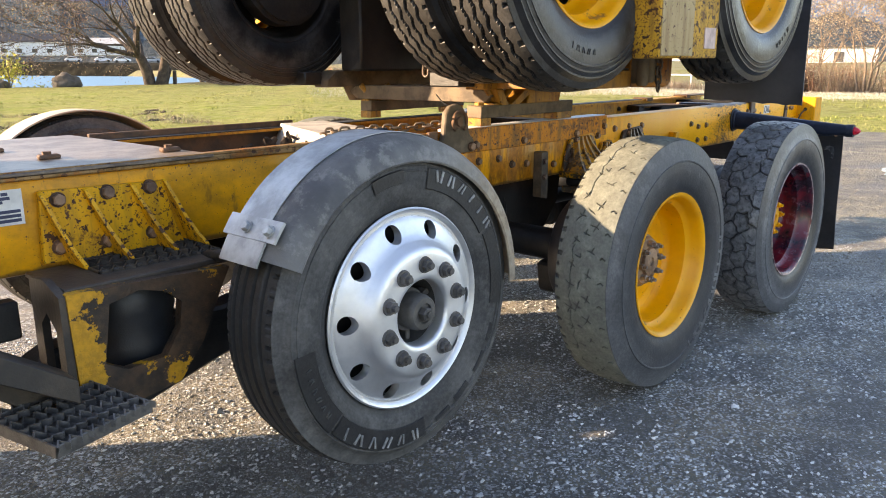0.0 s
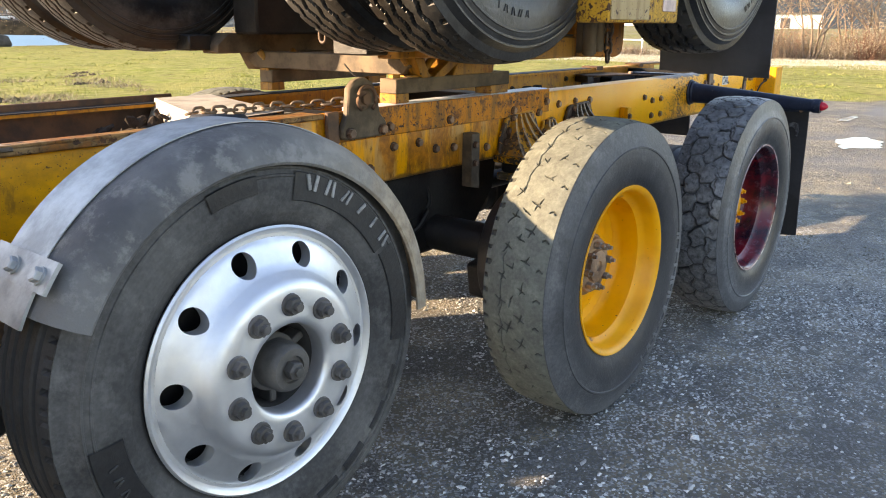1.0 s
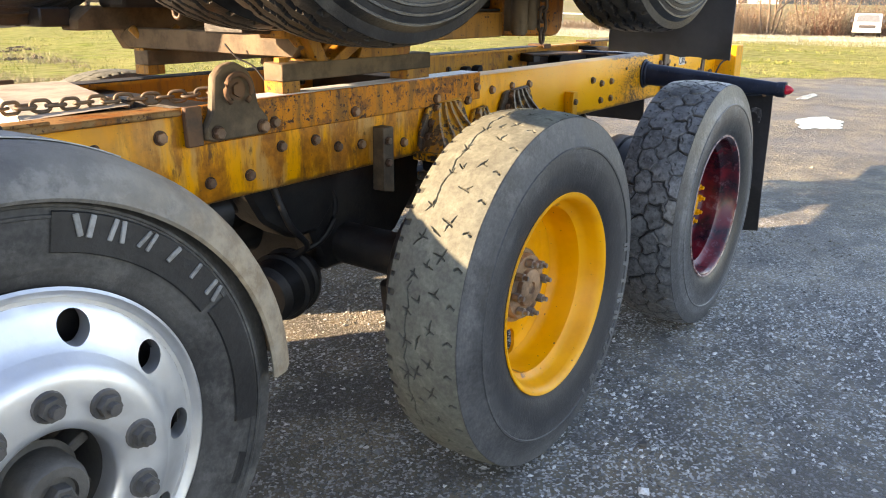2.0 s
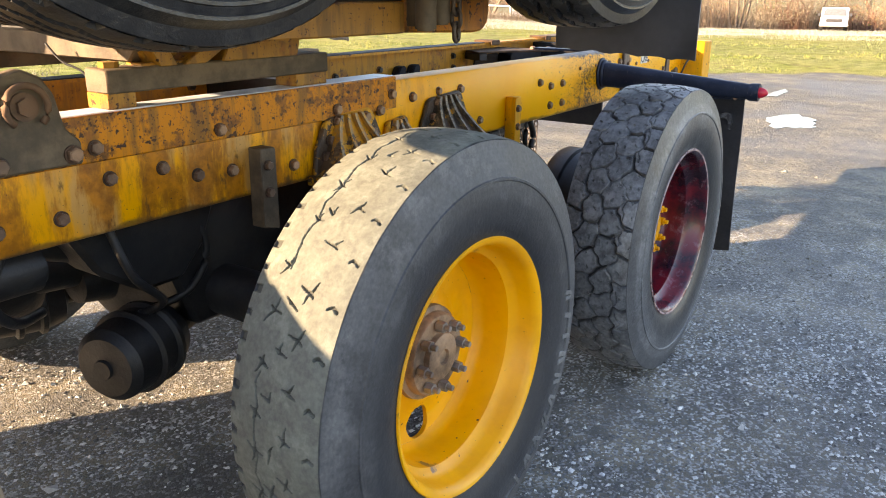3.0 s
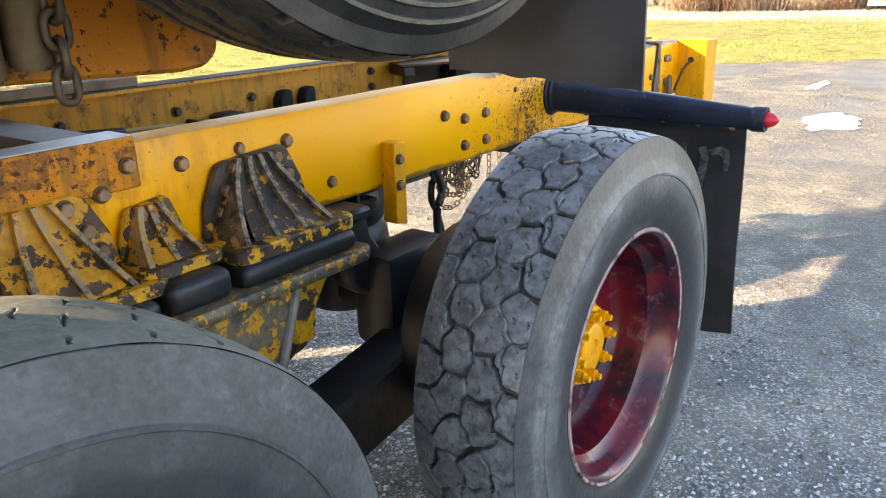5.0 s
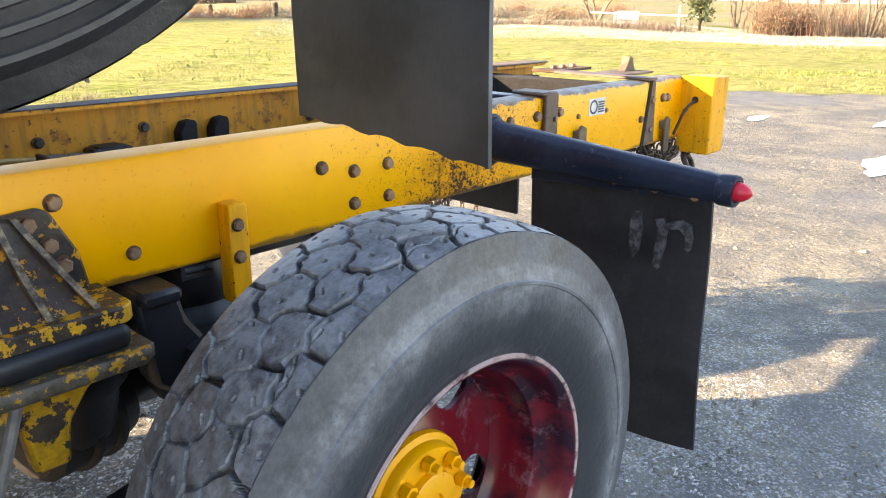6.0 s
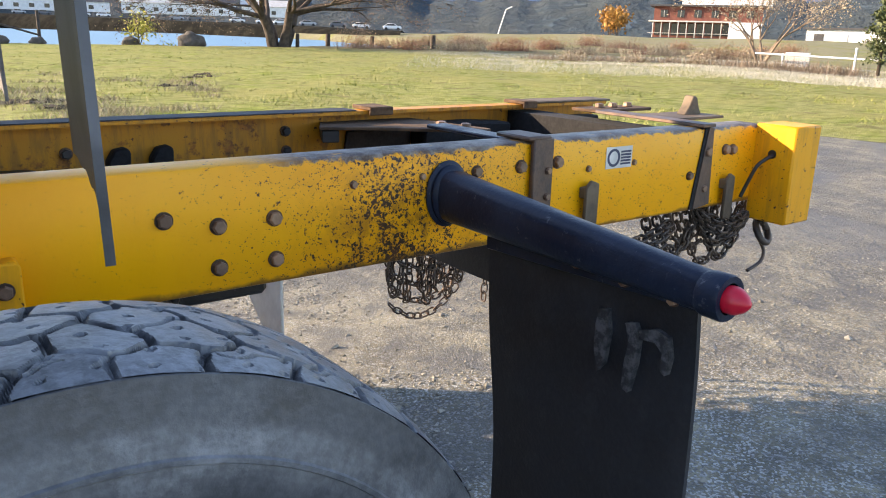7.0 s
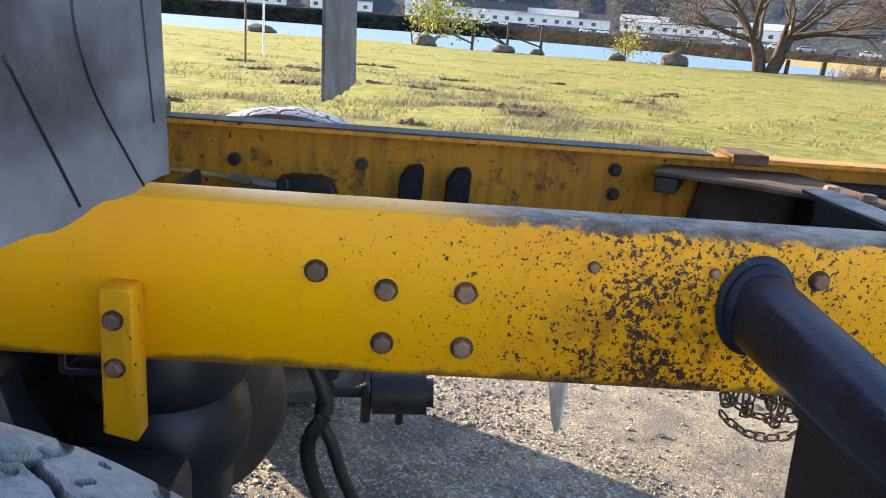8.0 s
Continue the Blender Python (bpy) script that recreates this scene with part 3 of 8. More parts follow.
def disc_holes(bm, f, r0, r1, n, rc, rh, depth, phase=0.0, seg=32, cut=None):
    """A ring of a wheel disc from r0 to r1, of depth f(r), with n round hand holes."""
    half = math.pi / n
    for s in range(n):
        c = phase + 2 * half * s
        loops = []
        for k in range(4):
            t = k / 3
            loop = []
            for i in range(seg):
                a = 2 * math.pi * i / seg
                dx, dy = math.cos(a), math.sin(a)
                m = max(abs(dx), abs(dy))
                er = rc + (dx / m) * ((r1 - rc) if dx > 0 else (rc - r0))
                ea = half * dy / m
                hr, ha = rc + rh * dx, rh * dy / rc
                rr, aa = er + (hr - er) * t, ea + (ha - ea) * t
                loop.append(bm.verts.new((rr * math.cos(c + aa), f(rr), rr * math.sin(c + aa))))
            loops.append(loop)
        if cut is None or s in cut:
            loops.append([bm.verts.new((v.co.x, v.co.y + depth, v.co.z)) for v in loops[-1]])
        else:
            bm.faces.new(loops[-1])
        for p, q in zip(loops, loops[1:]):
            for i in range(seg):
                j = (i + 1) % seg
                bm.faces.new((p[i], p[j], q[j], q[i]))


def curve(points):
    rs, ys = [p[0] for p in points], [p[1] for p in points]
    return lambda r: float(np.interp(r, rs, ys))


def nut_mesh(name, r, length, material, cone=True):
    b = bmesh.new()
    if cone:
        cyl(b, (0, 0.002, 0), (0, -0.006, 0), r * 1.35, r * 1.25, seg=18)
    cyl(b, (0, -0.004, 0), (0, -length * 0.62, 0), r, r * 0.97, seg=6)
    cyl(b, (0, -length * 0.6, 0), (0, -length, 0), r * 0.55, r * 0.52, seg=12, bev=0.001)
    me = bpy.data.meshes.new(name)
    b.to_mesh(me)
    b.free()
    me.materials.append(material)
    return me


M_NUT = rust_steel("lug_nut_steel", (0.05, 0.047, 0.045), (0.15, 0.14, 0.135), 0.5, 0.5)
NUT_A = nut_mesh("lug_nut", 0.0185, 0.032, M_NUT)
NUT_B = nut_mesh("hub_nut", 0.0140, 0.040, rust_steel("stud_steel", (0.10, 0.08, 0.07), (0.36, 0.32, 0.29), 0.35, 0.7), False)
NUT_Y = nut_mesh("hub_nut", 0.0155, 0.036, M_WHEEL_YEL, False)
NUT_L = nut_mesh("lug_nut", 0.015, 0.018, M_WHEEL_YEL, False)


def ring_of(parent, me, n, r, y, phase=0.0):
    for i in range(n):
        a = phase + 2 * math.pi * i / n
        ob = new(me.name.split(".")[0], me)
        ob.parent = parent
        ob.matrix_basis = pose(r * math.cos(a), y, r * math.sin(a), 0, -math.degrees(a) + i * 17, 0)


def dish_wheel(parent, material, hub_material, nut, rim_r=0.302, label="", lugs=True, cut=None):
    """Deep-dish steel disc wheel with its hub; y = 0 in the plane of its outer edge."""
    bm = bmesh.new()
    R = rim_r
    back = 0.175
    prof = [(R - 0.012, 0.012), (R - 0.002, 0.006), (R + 0.006, -0.001), (R + 0.004, -0.005), (R - 0.004, -0.003), (R - 0.013, 0.006), (R - 0.018, 0.018), (R - 0.022, 0.045),
            (R - 0.030, 0.058), (R - 0.044, 0.068), (R - 0.048, 0.090), (R - 0.049, 0.130), (R - 0.054, 0.150), (R - 0.066, 0.163)]
    lathe(bm, prof, 96)
    f = curve([(0.05, 0.150), (0.115, 0.150), (0.13, 0.158), (0.16, 0.168), (0.2, 0.172), (R - 0.066, 0.163)])
    disc_holes(bm, f, 0.155, R - 0.066, 5, 0.1945, 0.043, 0.012, 0.35, cut=cut)
    lathe(bm, [(r, f(r)) for r in (0.155, 0.145, 0.13, 0.12, 0.11, 0.09)], 60)
    lathe(bm, [(R - 0.014, 0.012), (R - 0.017, 0.09), (R - 0.040, 0.115), (R - 0.040, 0.15), (R - 0.014, 0.20), (R + 0.004, 0.206)], 64)
    bmesh.ops.remove_doubles(bm, verts=bm.verts[:], dist=0.0004)
    wheel = part("wheel", fixed(bm), material, parent, label)
    hb = bmesh.new()
    lathe(hb, [(0.118, 0.150), (0.116, 0.138), (0.104, 0.134), (0.102, 0.118), (0.098, 0.112), (0.060, 0.110), (0.057, 0.097), (0.052, 0.094), (0.020, 0.093), (0.017, 0.100), (0.0, 0.101)], 40)
    part("hub", fixed(hb), hub_material, wheel)
    ring_of(wheel, nut, 8, 0.080, 0.112)
    if lugs:
        ring_of(wheel, NUT_L, 10, 0.136, 0.160, 0.2)
    return wheel


def alloy_wheel(parent):
    bm = bmesh.new()
    f = curve([(0.09, -0.066), (0.17, -0.066), (0.180, -0.064), (0.190, -0.058), (0.200, -0.046), (0.210, -0.034), (0.222, -0.024), (0.245, -0.012), (0.268, -0.002), (0.274, 0.004)])
    lathe(bm, [(0.286, 0.02), (0.297, 0.004), (0.299, -0.003), (0.294, -0.007), (0.287, -0.004), (0.281, 0.004), (0.274, 0.004)], 120)
    disc_holes(bm, f, 0.208, 0.274, 10, 0.2405, 0.0265, 0.03, math.radians(9))
    lathe(bm, [(r, f(r)) for r in (0.208, 0.204, 0.200, 0.195, 0.190, 0.185, 0.180, 0.175, 0.170, 0.150, 0.116, 0.106)] + [(0.100, -0.062), (0.097, -0.054), (0.097, 0.02)], 120)
    bmesh.ops.remove_doubles(bm, verts=bm.verts[:], dist=0.0004)
    wheel = part("wheel", fixed(bm), M_ALU, parent, "polished aluminium wheel with ten hand holes", sharp=50)
    hb = bmesh.new()
    lathe(hb, [(0.0965, -0.02), (0.095, 0.085), (0.058, 0.090), (0.056, 0.02), (0.063, 0.016), (0.064, -0.004), (0.055, -0.010), (0.0535, -0.052), (0.049, -0.066), (0.045, -0.070), (0.030, -0.071), (0.028, -0.064), (0.024, -0.064), (0.0, -0.064)], 44)
    iron = rust_steel("hub_iron", (0.05, 0.047, 0.044), (0.13, 0.12, 0.11), 0.6, 0.4)
    part("hub", fixed(hb), iron, wheel)
    cap = bmesh.new()
    lathe(cap, [(0.0205, -0.058), (0.0205, -0.084), (0.017, -0.087), (0.011, -0.087), (0.0105, -0.094), (0.0, -0.095)], 6)
    part("spindle_nut", fixed(cap), iron, wheel)
    for a in (20, 80, 145, 205, 265, 325):
        q = bmesh.new()
        box(q, (0.050, -0.004, -0.009), (0.094, 0.040, 0.009), 0.003)
        part("spoke", q, iron, wheel).matrix_basis = Matrix.Rotation(radians(a), 4, "Y")
    back = bmesh.new()
    lathe(back, [(0.255, 0.06), (0.10, 0.055)], 48)
    lathe(back, [(0.255, 0.06), (0.262, 0.02), (0.284, 0.015), (0.284, 0.2)], 48)
    part("brake_drum", fixed(back), M_DARK, wheel)
    ring_of(wheel, NUT_A, 10, 0.1429, -0.066, math.radians(-9))
    return wheel


def tyre_on(wheel, R, w, tw, y_mid, side, tread_args, rr=0.286, ridges=3):
    bm = bmesh.new()
    lathe(bm, casing(R, w, rr, tw, ridges), 112)
    bmesh.ops.translate(bm, vec=(0, y_mid, 0), verts=bm.verts[:])
    ty = part("tyre", fixed(bm), side, wheel)
    tr = tread_mesh("tread", ty, R, tw, *tread_args)
    tr.matrix_basis = Matrix.Translation((0, y_mid, 0))
    return ty


# ---------------------------------------------------------------- the truck
truck = thing("log_truck", "weathered yellow log truck chassis with three axles, parked on gravel", "truck")

A, B, C = (2.177, 1.388, 0.700), (3.670, 1.32, 0.540), (5.02, 1.287, 0.533)   # wheel centres, in the plane of the rims' edge
wheel_a = alloy_wheel(truck)
wheel_a.matrix_basis = pose(*A, 0, 12, 0) @ Matrix.Scale(0.967, 4)
t = tyre_on(wheel_a, 0.478, 0.247, 0.196, 0.108, M_RUBBER_A, (54, tread_ribs, 0.012, 420, 40, M_TREAD_A), ridges=2)
lettering(t, 0.394, 0.108 - 0.1285, ((240, 6, 8.5), (44, 6, 8.0)), 0.036, rubber("pale_letters", (0.06, 0.06, 0.06), (0.30, 0.30, 0.295), 1.2))
lettering(t, 0.386, 0.108 - 0.1285, ((203, 6, 4.6),), 0.020, M_RUBBER_A)

bands = rubber("clean_sidewall_band", clean=(0.010, 0.010, 0.011), dust=(0.045, 0.045, 0.046), amount=0.5, rough=0.5)
for a0, a1, r0, r1 in ((196, 232, 0.352, 0.420), (233.5, 289, 0.356, 0.416), (42, 91, 0.352, 0.414), (105, 122, 0.372, 0.412), (2, 40, 0.362, 0.412),
                       (296, 306, 0.384, 0.402), (310, 321, 0.380, 0.404), (327, 338, 0.386, 0.402), (343, 352, 0.384, 0.400)):
    bm = bmesh.new()
    lathe(bm, [(r0, -0.0150), (r0 + 0.002, -0.0186), ((r0 + r1) / 2, -0.0192), (r1 - 0.002, -0.0186), (r1, -0.0150)], 20, radians(a0), radians(a1))
    part("sidewall_band", fixed(bm), bands, t)

wheel_b = dish_wheel(truck, M_WHEEL_YEL, rust_steel("dusty_hub", (0.07, 0.040, 0.024), (0.36, 0.215, 0.125), 0.6, 0.15), NUT_B, label="deep-dish steel wheel painted yellow", lugs=False, cut=(4,))
wheel_b.matrix_basis = pose(*B, 0, 40, 0)
t = tyre_on(wheel_b, 0.533, 0.275, 0.225, 0.118, M_RUBBER_B, (36, tread_worn, 0.007, 1500, 104, M_TREAD_B, 0, 0.0014), ridges=1)
lettering(t, 0.43, 0.118 - 0.1375, ((-26, 10, 8.0),), 0.046, rubber("faint_letters", (0.03, 0.031, 0.033), (0.19, 0.195, 0.20), 0.9, rough=0.5))

wheel_c = dish_wheel(truck, M_RED_WHEEL, M_WHEEL_YEL, NUT_Y, label="dark red painted steel wheel with a yellow hub", lugs=False)
wheel_c.matrix_basis = pose(*C, 0, 40, 0)
tyre_on(wheel_c, 0.524, 0.280, 0.235, 0.12, M_RUBBER_C, (36, tread_blocks, 0.0105, 1440, 108, M_TREAD_C, 0, 0.0016), ridges=1)

YC = 2.50      # centre line of the frame
FAR_TREAD = {"b": (0.533, 0.225, 36, tread_worn, 0.007, 480, 48, M_TREAD_B, 0, 0.0014), "c": (0.524, 0.235, 36, tread_blocks, 0.0105, 560, 52, M_TREAD_C, 0, 0.0016)}
for src, name in ((wheel_a, "a"), (wheel_b, "b"), (wheel_c, "c")):
    m = src.matrix_basis.copy()
    twin = copy_thing(src, Matrix.Translation((m.translation.x, 2 * YC - m.translation.y, m.translation.z)) @ pose(0, 0, 0, 0, 0, 180) @ pose(0, 0, 0, 0, 70, 0))
    twin.parent = truck
    if name != "a":
        shape = FAR_TREAD[name]
        coarse = tread_mesh("tread", None, *shape)
        for ob in twin.children_recursive:
            if ob.name.split(".")[0] == "tread":
                ob.data = coarse.data
        bpy.data.objects.remove(coarse)

# axles and what hangs under the frame
for x, z, r in ((B[0], B[2], 0.075), (C[0], C[2], 0.075), (A[0], A[2], 0.06)):
    bm = bmesh.new()
    y0 = 1.50
    prof = [(0.0, y0), (r * 0.9, y0), (r, y0 + 0.12), (r, 2.28), (r * 2.4, 2.42), (r * 2.6, 2.50), (r * 2.4, 2.58), (r, 2.72), (r, 2 * YC - y0 - 0.12), (r * 0.9, 2 * YC - y0), (0.0, 2 * YC - y0)]
    lathe(bm, prof, 28)
    bmesh.ops.translate(bm, vec=(x, 0, z), verts=bm.verts[:])
    part("axle", fixed(bm), M_DARK, truck, "black axle housing")
    for ys in (1.60, 2 * YC - 1.60):
        bm = bmesh.new()
        s = 1 if ys < YC else -1
        k = 0.212 if x == A[0] else 0.262
        lathe(bm, [(0.06, 0.0), (k - 0.03, 0.0), (k - 0.012, 0.01), (k - 0.010, 0.10), (k, 0.105), (k, 0.165), (k - 0.007, 0.175), (k - 0.09, 0.178), (k - 0.10, 0.168), (0.06, 0.17)], 44)
        joined(bm2 := bmesh.new(), bm, Matrix.Translation((x, ys, z)) @ Matrix.Diagonal((1, s, 1, 1)))
        part("brake_drum", fixed(bm2), M_PAD, truck)


def brake_pod(x, y, z, turn):
    bm = bmesh.new()
    lathe(bm, [(0.0, -0.10), (0.022, -0.10), (0.024, -0.092), (0.070, -0.088), (0.088, -0.070), (0.093, -0.01), (0.104, -0.004), (0.104, 0.008), (0.094, 0.014), (0.094, 0.05),
               (0.104, 0.056), (0.104, 0.068), (0.092, 0.074), (0.080, 0.12), (0.035, 0.135), (0.03, 0.24), (0.0, 0.24)], 36)
    ob = part("brake_chamber", fixed(bm), M_DARK, truck, "dirty black brake chamber")
    ob.matrix_basis = pose(x, y, z, 0, 0, turn) @ Matrix.Scale(1.12, 4)


brake_pod(3.36, 2.20, 0.455, -72)
brake_pod(4.72, 2.25, 0.47, -72)
brake_pod(3.36, 2.80, 0.455, -108)
brake_pod(4.72, 2.75, 0.47, -108)
bm = bmesh.new()
cyl(bm, (5.37, 2.80, 0.425), (5.545, 2.80, 0.435), 0.056, seg=32, bev=0.018)
cyl(bm, (5.24, 2.80, 0.42), (5.38, 2.80, 0.425), 0.014, seg=10)
box(bm, (5.36, 2.75, 0.36), (5.385, 2.85, 0.47), 0.006)
box(bm, (5.45, 2.77, 0.35), (5.47, 2.79, 0.42), 0.004)
part("slack_adjuster", bm, M_DARK, truck, "dark brake actuator on the far side")

# frame rails: channels with the flanges turned inwards
def channel(x0, x1, web, tip, z0, z1, t=0.011, r=0.012):
    s = 1 if tip > web else -1
    pts = [(web + s * r, z0), (tip, z0), (tip, z0 + t), (web + s * (t + 0.004), z0 + t), (web + s * t, z0 + t + 0.004), (web + s * t, z1 - t - 0.004), (web + s * (t + 0.004), z1 - t),
           (tip, z1 - t), (tip, z1), (web + s * r, z1), (web + s * r * 0.3, z1 - r * 0.3), (web, z1 - r), (web, z0 + r), (web + s * r * 0.3, z0 + r * 0.3)]
    bm = bmesh.new()
    prism(bm, pts, x0, x1, "x")
    return bm


rail = part("frame_rail", channel(0.3, 7.23, 2.05, 2.135, 0.835, 1.092), M_RAIL, truck, "yellow steel frame rail, chipped and stained", 25)
far_rail = part("frame_rail", channel(0.3, 7.40, 2.95, 2.865, 0.835, 1.092), M_FAR_RAIL, truck, "rusty yellow frame rail", 25)

bm = bmesh.new()
box(bm, (2.955, 2.862, 1.0925), (6.20, 2.953, 1.0965), 0.001)
box(bm, (1.995, 2.862, 1.0925), (2.954, 2.923, 1.0965), 0.001)
part("flange_grime", bm, M_FAR_TOP, far_rail, "dark grease on the top flange")
# overlay angle along the upper half of the rail, under the stand
bm = bmesh.new()
box(bm, (2.945, 2.036, 1.003), (4.30, 2.047, 1.105), 0.003)
# the pale blue base colour imitates sky reflected along this flange
part("overlay_angle", bm, M_RUSTY_PLATE, truck, "rusty overlay angle on the rail")
bm = bmesh.new()
box(bm, (3.10, 2.0475, 1.094), (4.30, 2.128, 1.107), 0.002)
part("angle_flange", bm, plain("polished_flange", (0.68, 0.72, 0.76), 0.42, 0.15, 0.2, 14, 0.04), truck, "steel flange with the sky's reflection in its pale colour")
for x, z in ((3.578, 1.029), (4.213, 1.005), (4.012, 1.03), (4.274, 1.05), (3.24, 1.035)):
    bolt(truck, x, 2.036, z)

# bolts through the near rail
for x, z, s in ((2.876, 1.036, 1.1), (3.014, 0.895, 1), (2.875, 0.897, 1.1), (3.273, 0.959, 1), (3.411, 0.959, 1), (3.15, 0.894, 1), (3.509, 0.924, 1), (3.618, 0.917, 1), (3.838, 0.893, 1),
                (4.404, 1.027, 1), (4.557, 1.033, .85), (4.697, 1.027, 1), (4.837, 0.896, .9), (5.326, 0.996, 1), (5.429, 0.973, 1), (5.546, 0.976, 1), (5.427, 0.889, 1), (5.547, 0.889, 1),
                (5.731, 1.028, .55), (5.911, 1.03, .5), (6.068, 1.029, .9), (6.209, 1.03, 1), (6.336, 1.032, 1), (6.454, 1.005, .55), (6.638, 1.009, .5), (6.973, 1.017, 1), (7.066, 1.018, 1),
                (7.102, 1.016, 1), (6.972, 0.902, .8), (6.897, 0.948, .8), (7.11, 0.92, .8), (2.62, 0.95, .8), (2.70, 1.03, .8)):
    bolt(truck, x, 2.05, z, s)
# bolts and grommets of the far rail, seen on its inner face
DARK_BOLT = BOLT.copy()
for i in range(len(DARK_BOLT.materials)):
    DARK_BOLT.materials[i] = M_RUST if i == 0 else M_DARK
for x, z in ((5.323, 1.0), (5.977, 1.03), (5.979, 0.966), (4.2, 1.02), (4.6, 1.0), (5.0, 0.99), (6.75, 1.0), (3.9, 0.98)):
    bolt(truck, x, 2.935, z, 1.0).data = DARK_BOLT
for x in (5.45, 5.57):
    bm = bmesh.new()
    prism(bm, [(x - 0.030, 0.90), (x + 0.030, 0.90), (x + 0.034, 1.0), (x + 0.026, 1.012), (x - 0.008, 1.006), (x - 0.028, 0.975)], 2.888, 2.938, "y", 0.004)
    part("casting", bm, M_NEAR_BLACK, truck)
bm = bmesh.new()
tube(bm, spline([(4.3, 2.90, 0.985), (4.60, 2.90, 0.975), (4.78, 2.90, 0.962)]), 0.012)
air_line = part("air_line", bm, M_DARK, truck, "black air line with a tan hose and fittings")
bm = bmesh.new()
tube(bm, spline([(4.78, 2.90, 0.962), (4.90, 2.895, 0.958), (5.02, 2.89, 0.948)]), 0.007)
part("hose", bm, plain("tan_hose", (0.36, 0.25, 0.10), 0.5), air_line, "tan nylon air hose")
bm = bmesh.new()
cyl(bm, (5.0, 2.89, 0.95), (5.05, 2.888, 0.945), 0.013, seg=6)
cyl(bm, (5.05, 2.888, 0.945), (5.07, 2.886, 0.944), 0.010, seg=10)
cyl(bm, (5.06, 2.885, 0.943), (5.12, 2.88, 0.938), 0.017, 0.015, seg=8)
part("fitting", bm, rust_steel("fitting_steel", (0.06, 0.055, 0.05), (0.25, 0.22, 0.17), 0.4, 0.5), air_line)
bm = bmesh.new()
box(bm, (5.12, 2.86, 0.925), (5.15, 2.93, 0.962), 0.005)
prism(bm, [(5.14, 0.92), (5.27, 0.915), (5.25, 0.958), (5.22, 0.966), (5.14, 0.966)], 2.87, 2.935, "y", 0.004)
part("valve", bm, M_DARK, air_line)
# invented bar on the far rail, stops a sliver of sun
bm = bmesh.new()
box(bm, (4.36, 2.875, 1.0968), (4.84, 2.945, 1.128), 0.004)
part("flat_bar", bm, M_BROWN, truck)

# hanging tabs bolted to the rail
def tab(x0, x1, z0, z1, material, bolts=2):
    bm = bmesh.new()
    prism(bm, [(x0, z0 + 0.012), (x1, z0), (x1, z1 - 0.006), (x1 - 0.006, z1), (x0 + 0.004, z1)], 2.000, 2.0485, "y", 0.003)
    ob = part("bracket", bm, material, truck)
    for i in range(bolts):
        bolt(truck, x0 + 0.45 * (x1 - x0), 2.000, z1 - 0.046 - 0.073 * i, 0.86)
    return ob


tab(3.670, 3.728, 0.742, 0.968, M_BROWN)
tab(5.028, 5.078, 0.728, 0.966, M_YEL)

# lug plate with its shackle eye, and the end plate beside it
bm = bmesh.new()
prism(bm, [(3.005, 1.012), (3.195, 1.012), (3.195, 1.06), (3.165, 1.09), (3.152, 1.16), (3.13, 1.195), (3.09, 1.214), (3.05, 1.205), (3.022, 1.18), (3.010, 1.09), (2.985, 1.05), (2.985, 1.02)], 2.006, 2.034, "y", 0.005)
part("lug_plate", bm, M_BROWN, truck, "brown steel lug plate with a bolted shackle")
bm = bmesh.new()
prism(bm, [(2.935, 1.005), (2.985, 1.005), (2.985, 1.108), (2.935, 1.108)], 2.018, 2.036, "y", 0.003)
part("splice_plate", bm, M_RUST, truck)
bm = bmesh.new()
cyl(bm, (3.085, 2.008, 1.142), (3.085, 1.988, 1.142), 0.019, seg=6)
cyl(bm, (3.085, 2.008, 1.142), (3.085, 1.998, 1.142), 0.028, seg=24)
tube(bm, [(3.085 + 0.042 * math.cos(a), 1.990, 1.142 + 0.042 * math.sin(a)) for a in np.linspace(-0.9, 4.0, 16)], 0.007)
part("shackle", bm, M_RUST, truck)
for x, z in ((3.02, 1.035), (3.172, 1.035)):
    bolt(truck, x, 2.006, z, 1.15)

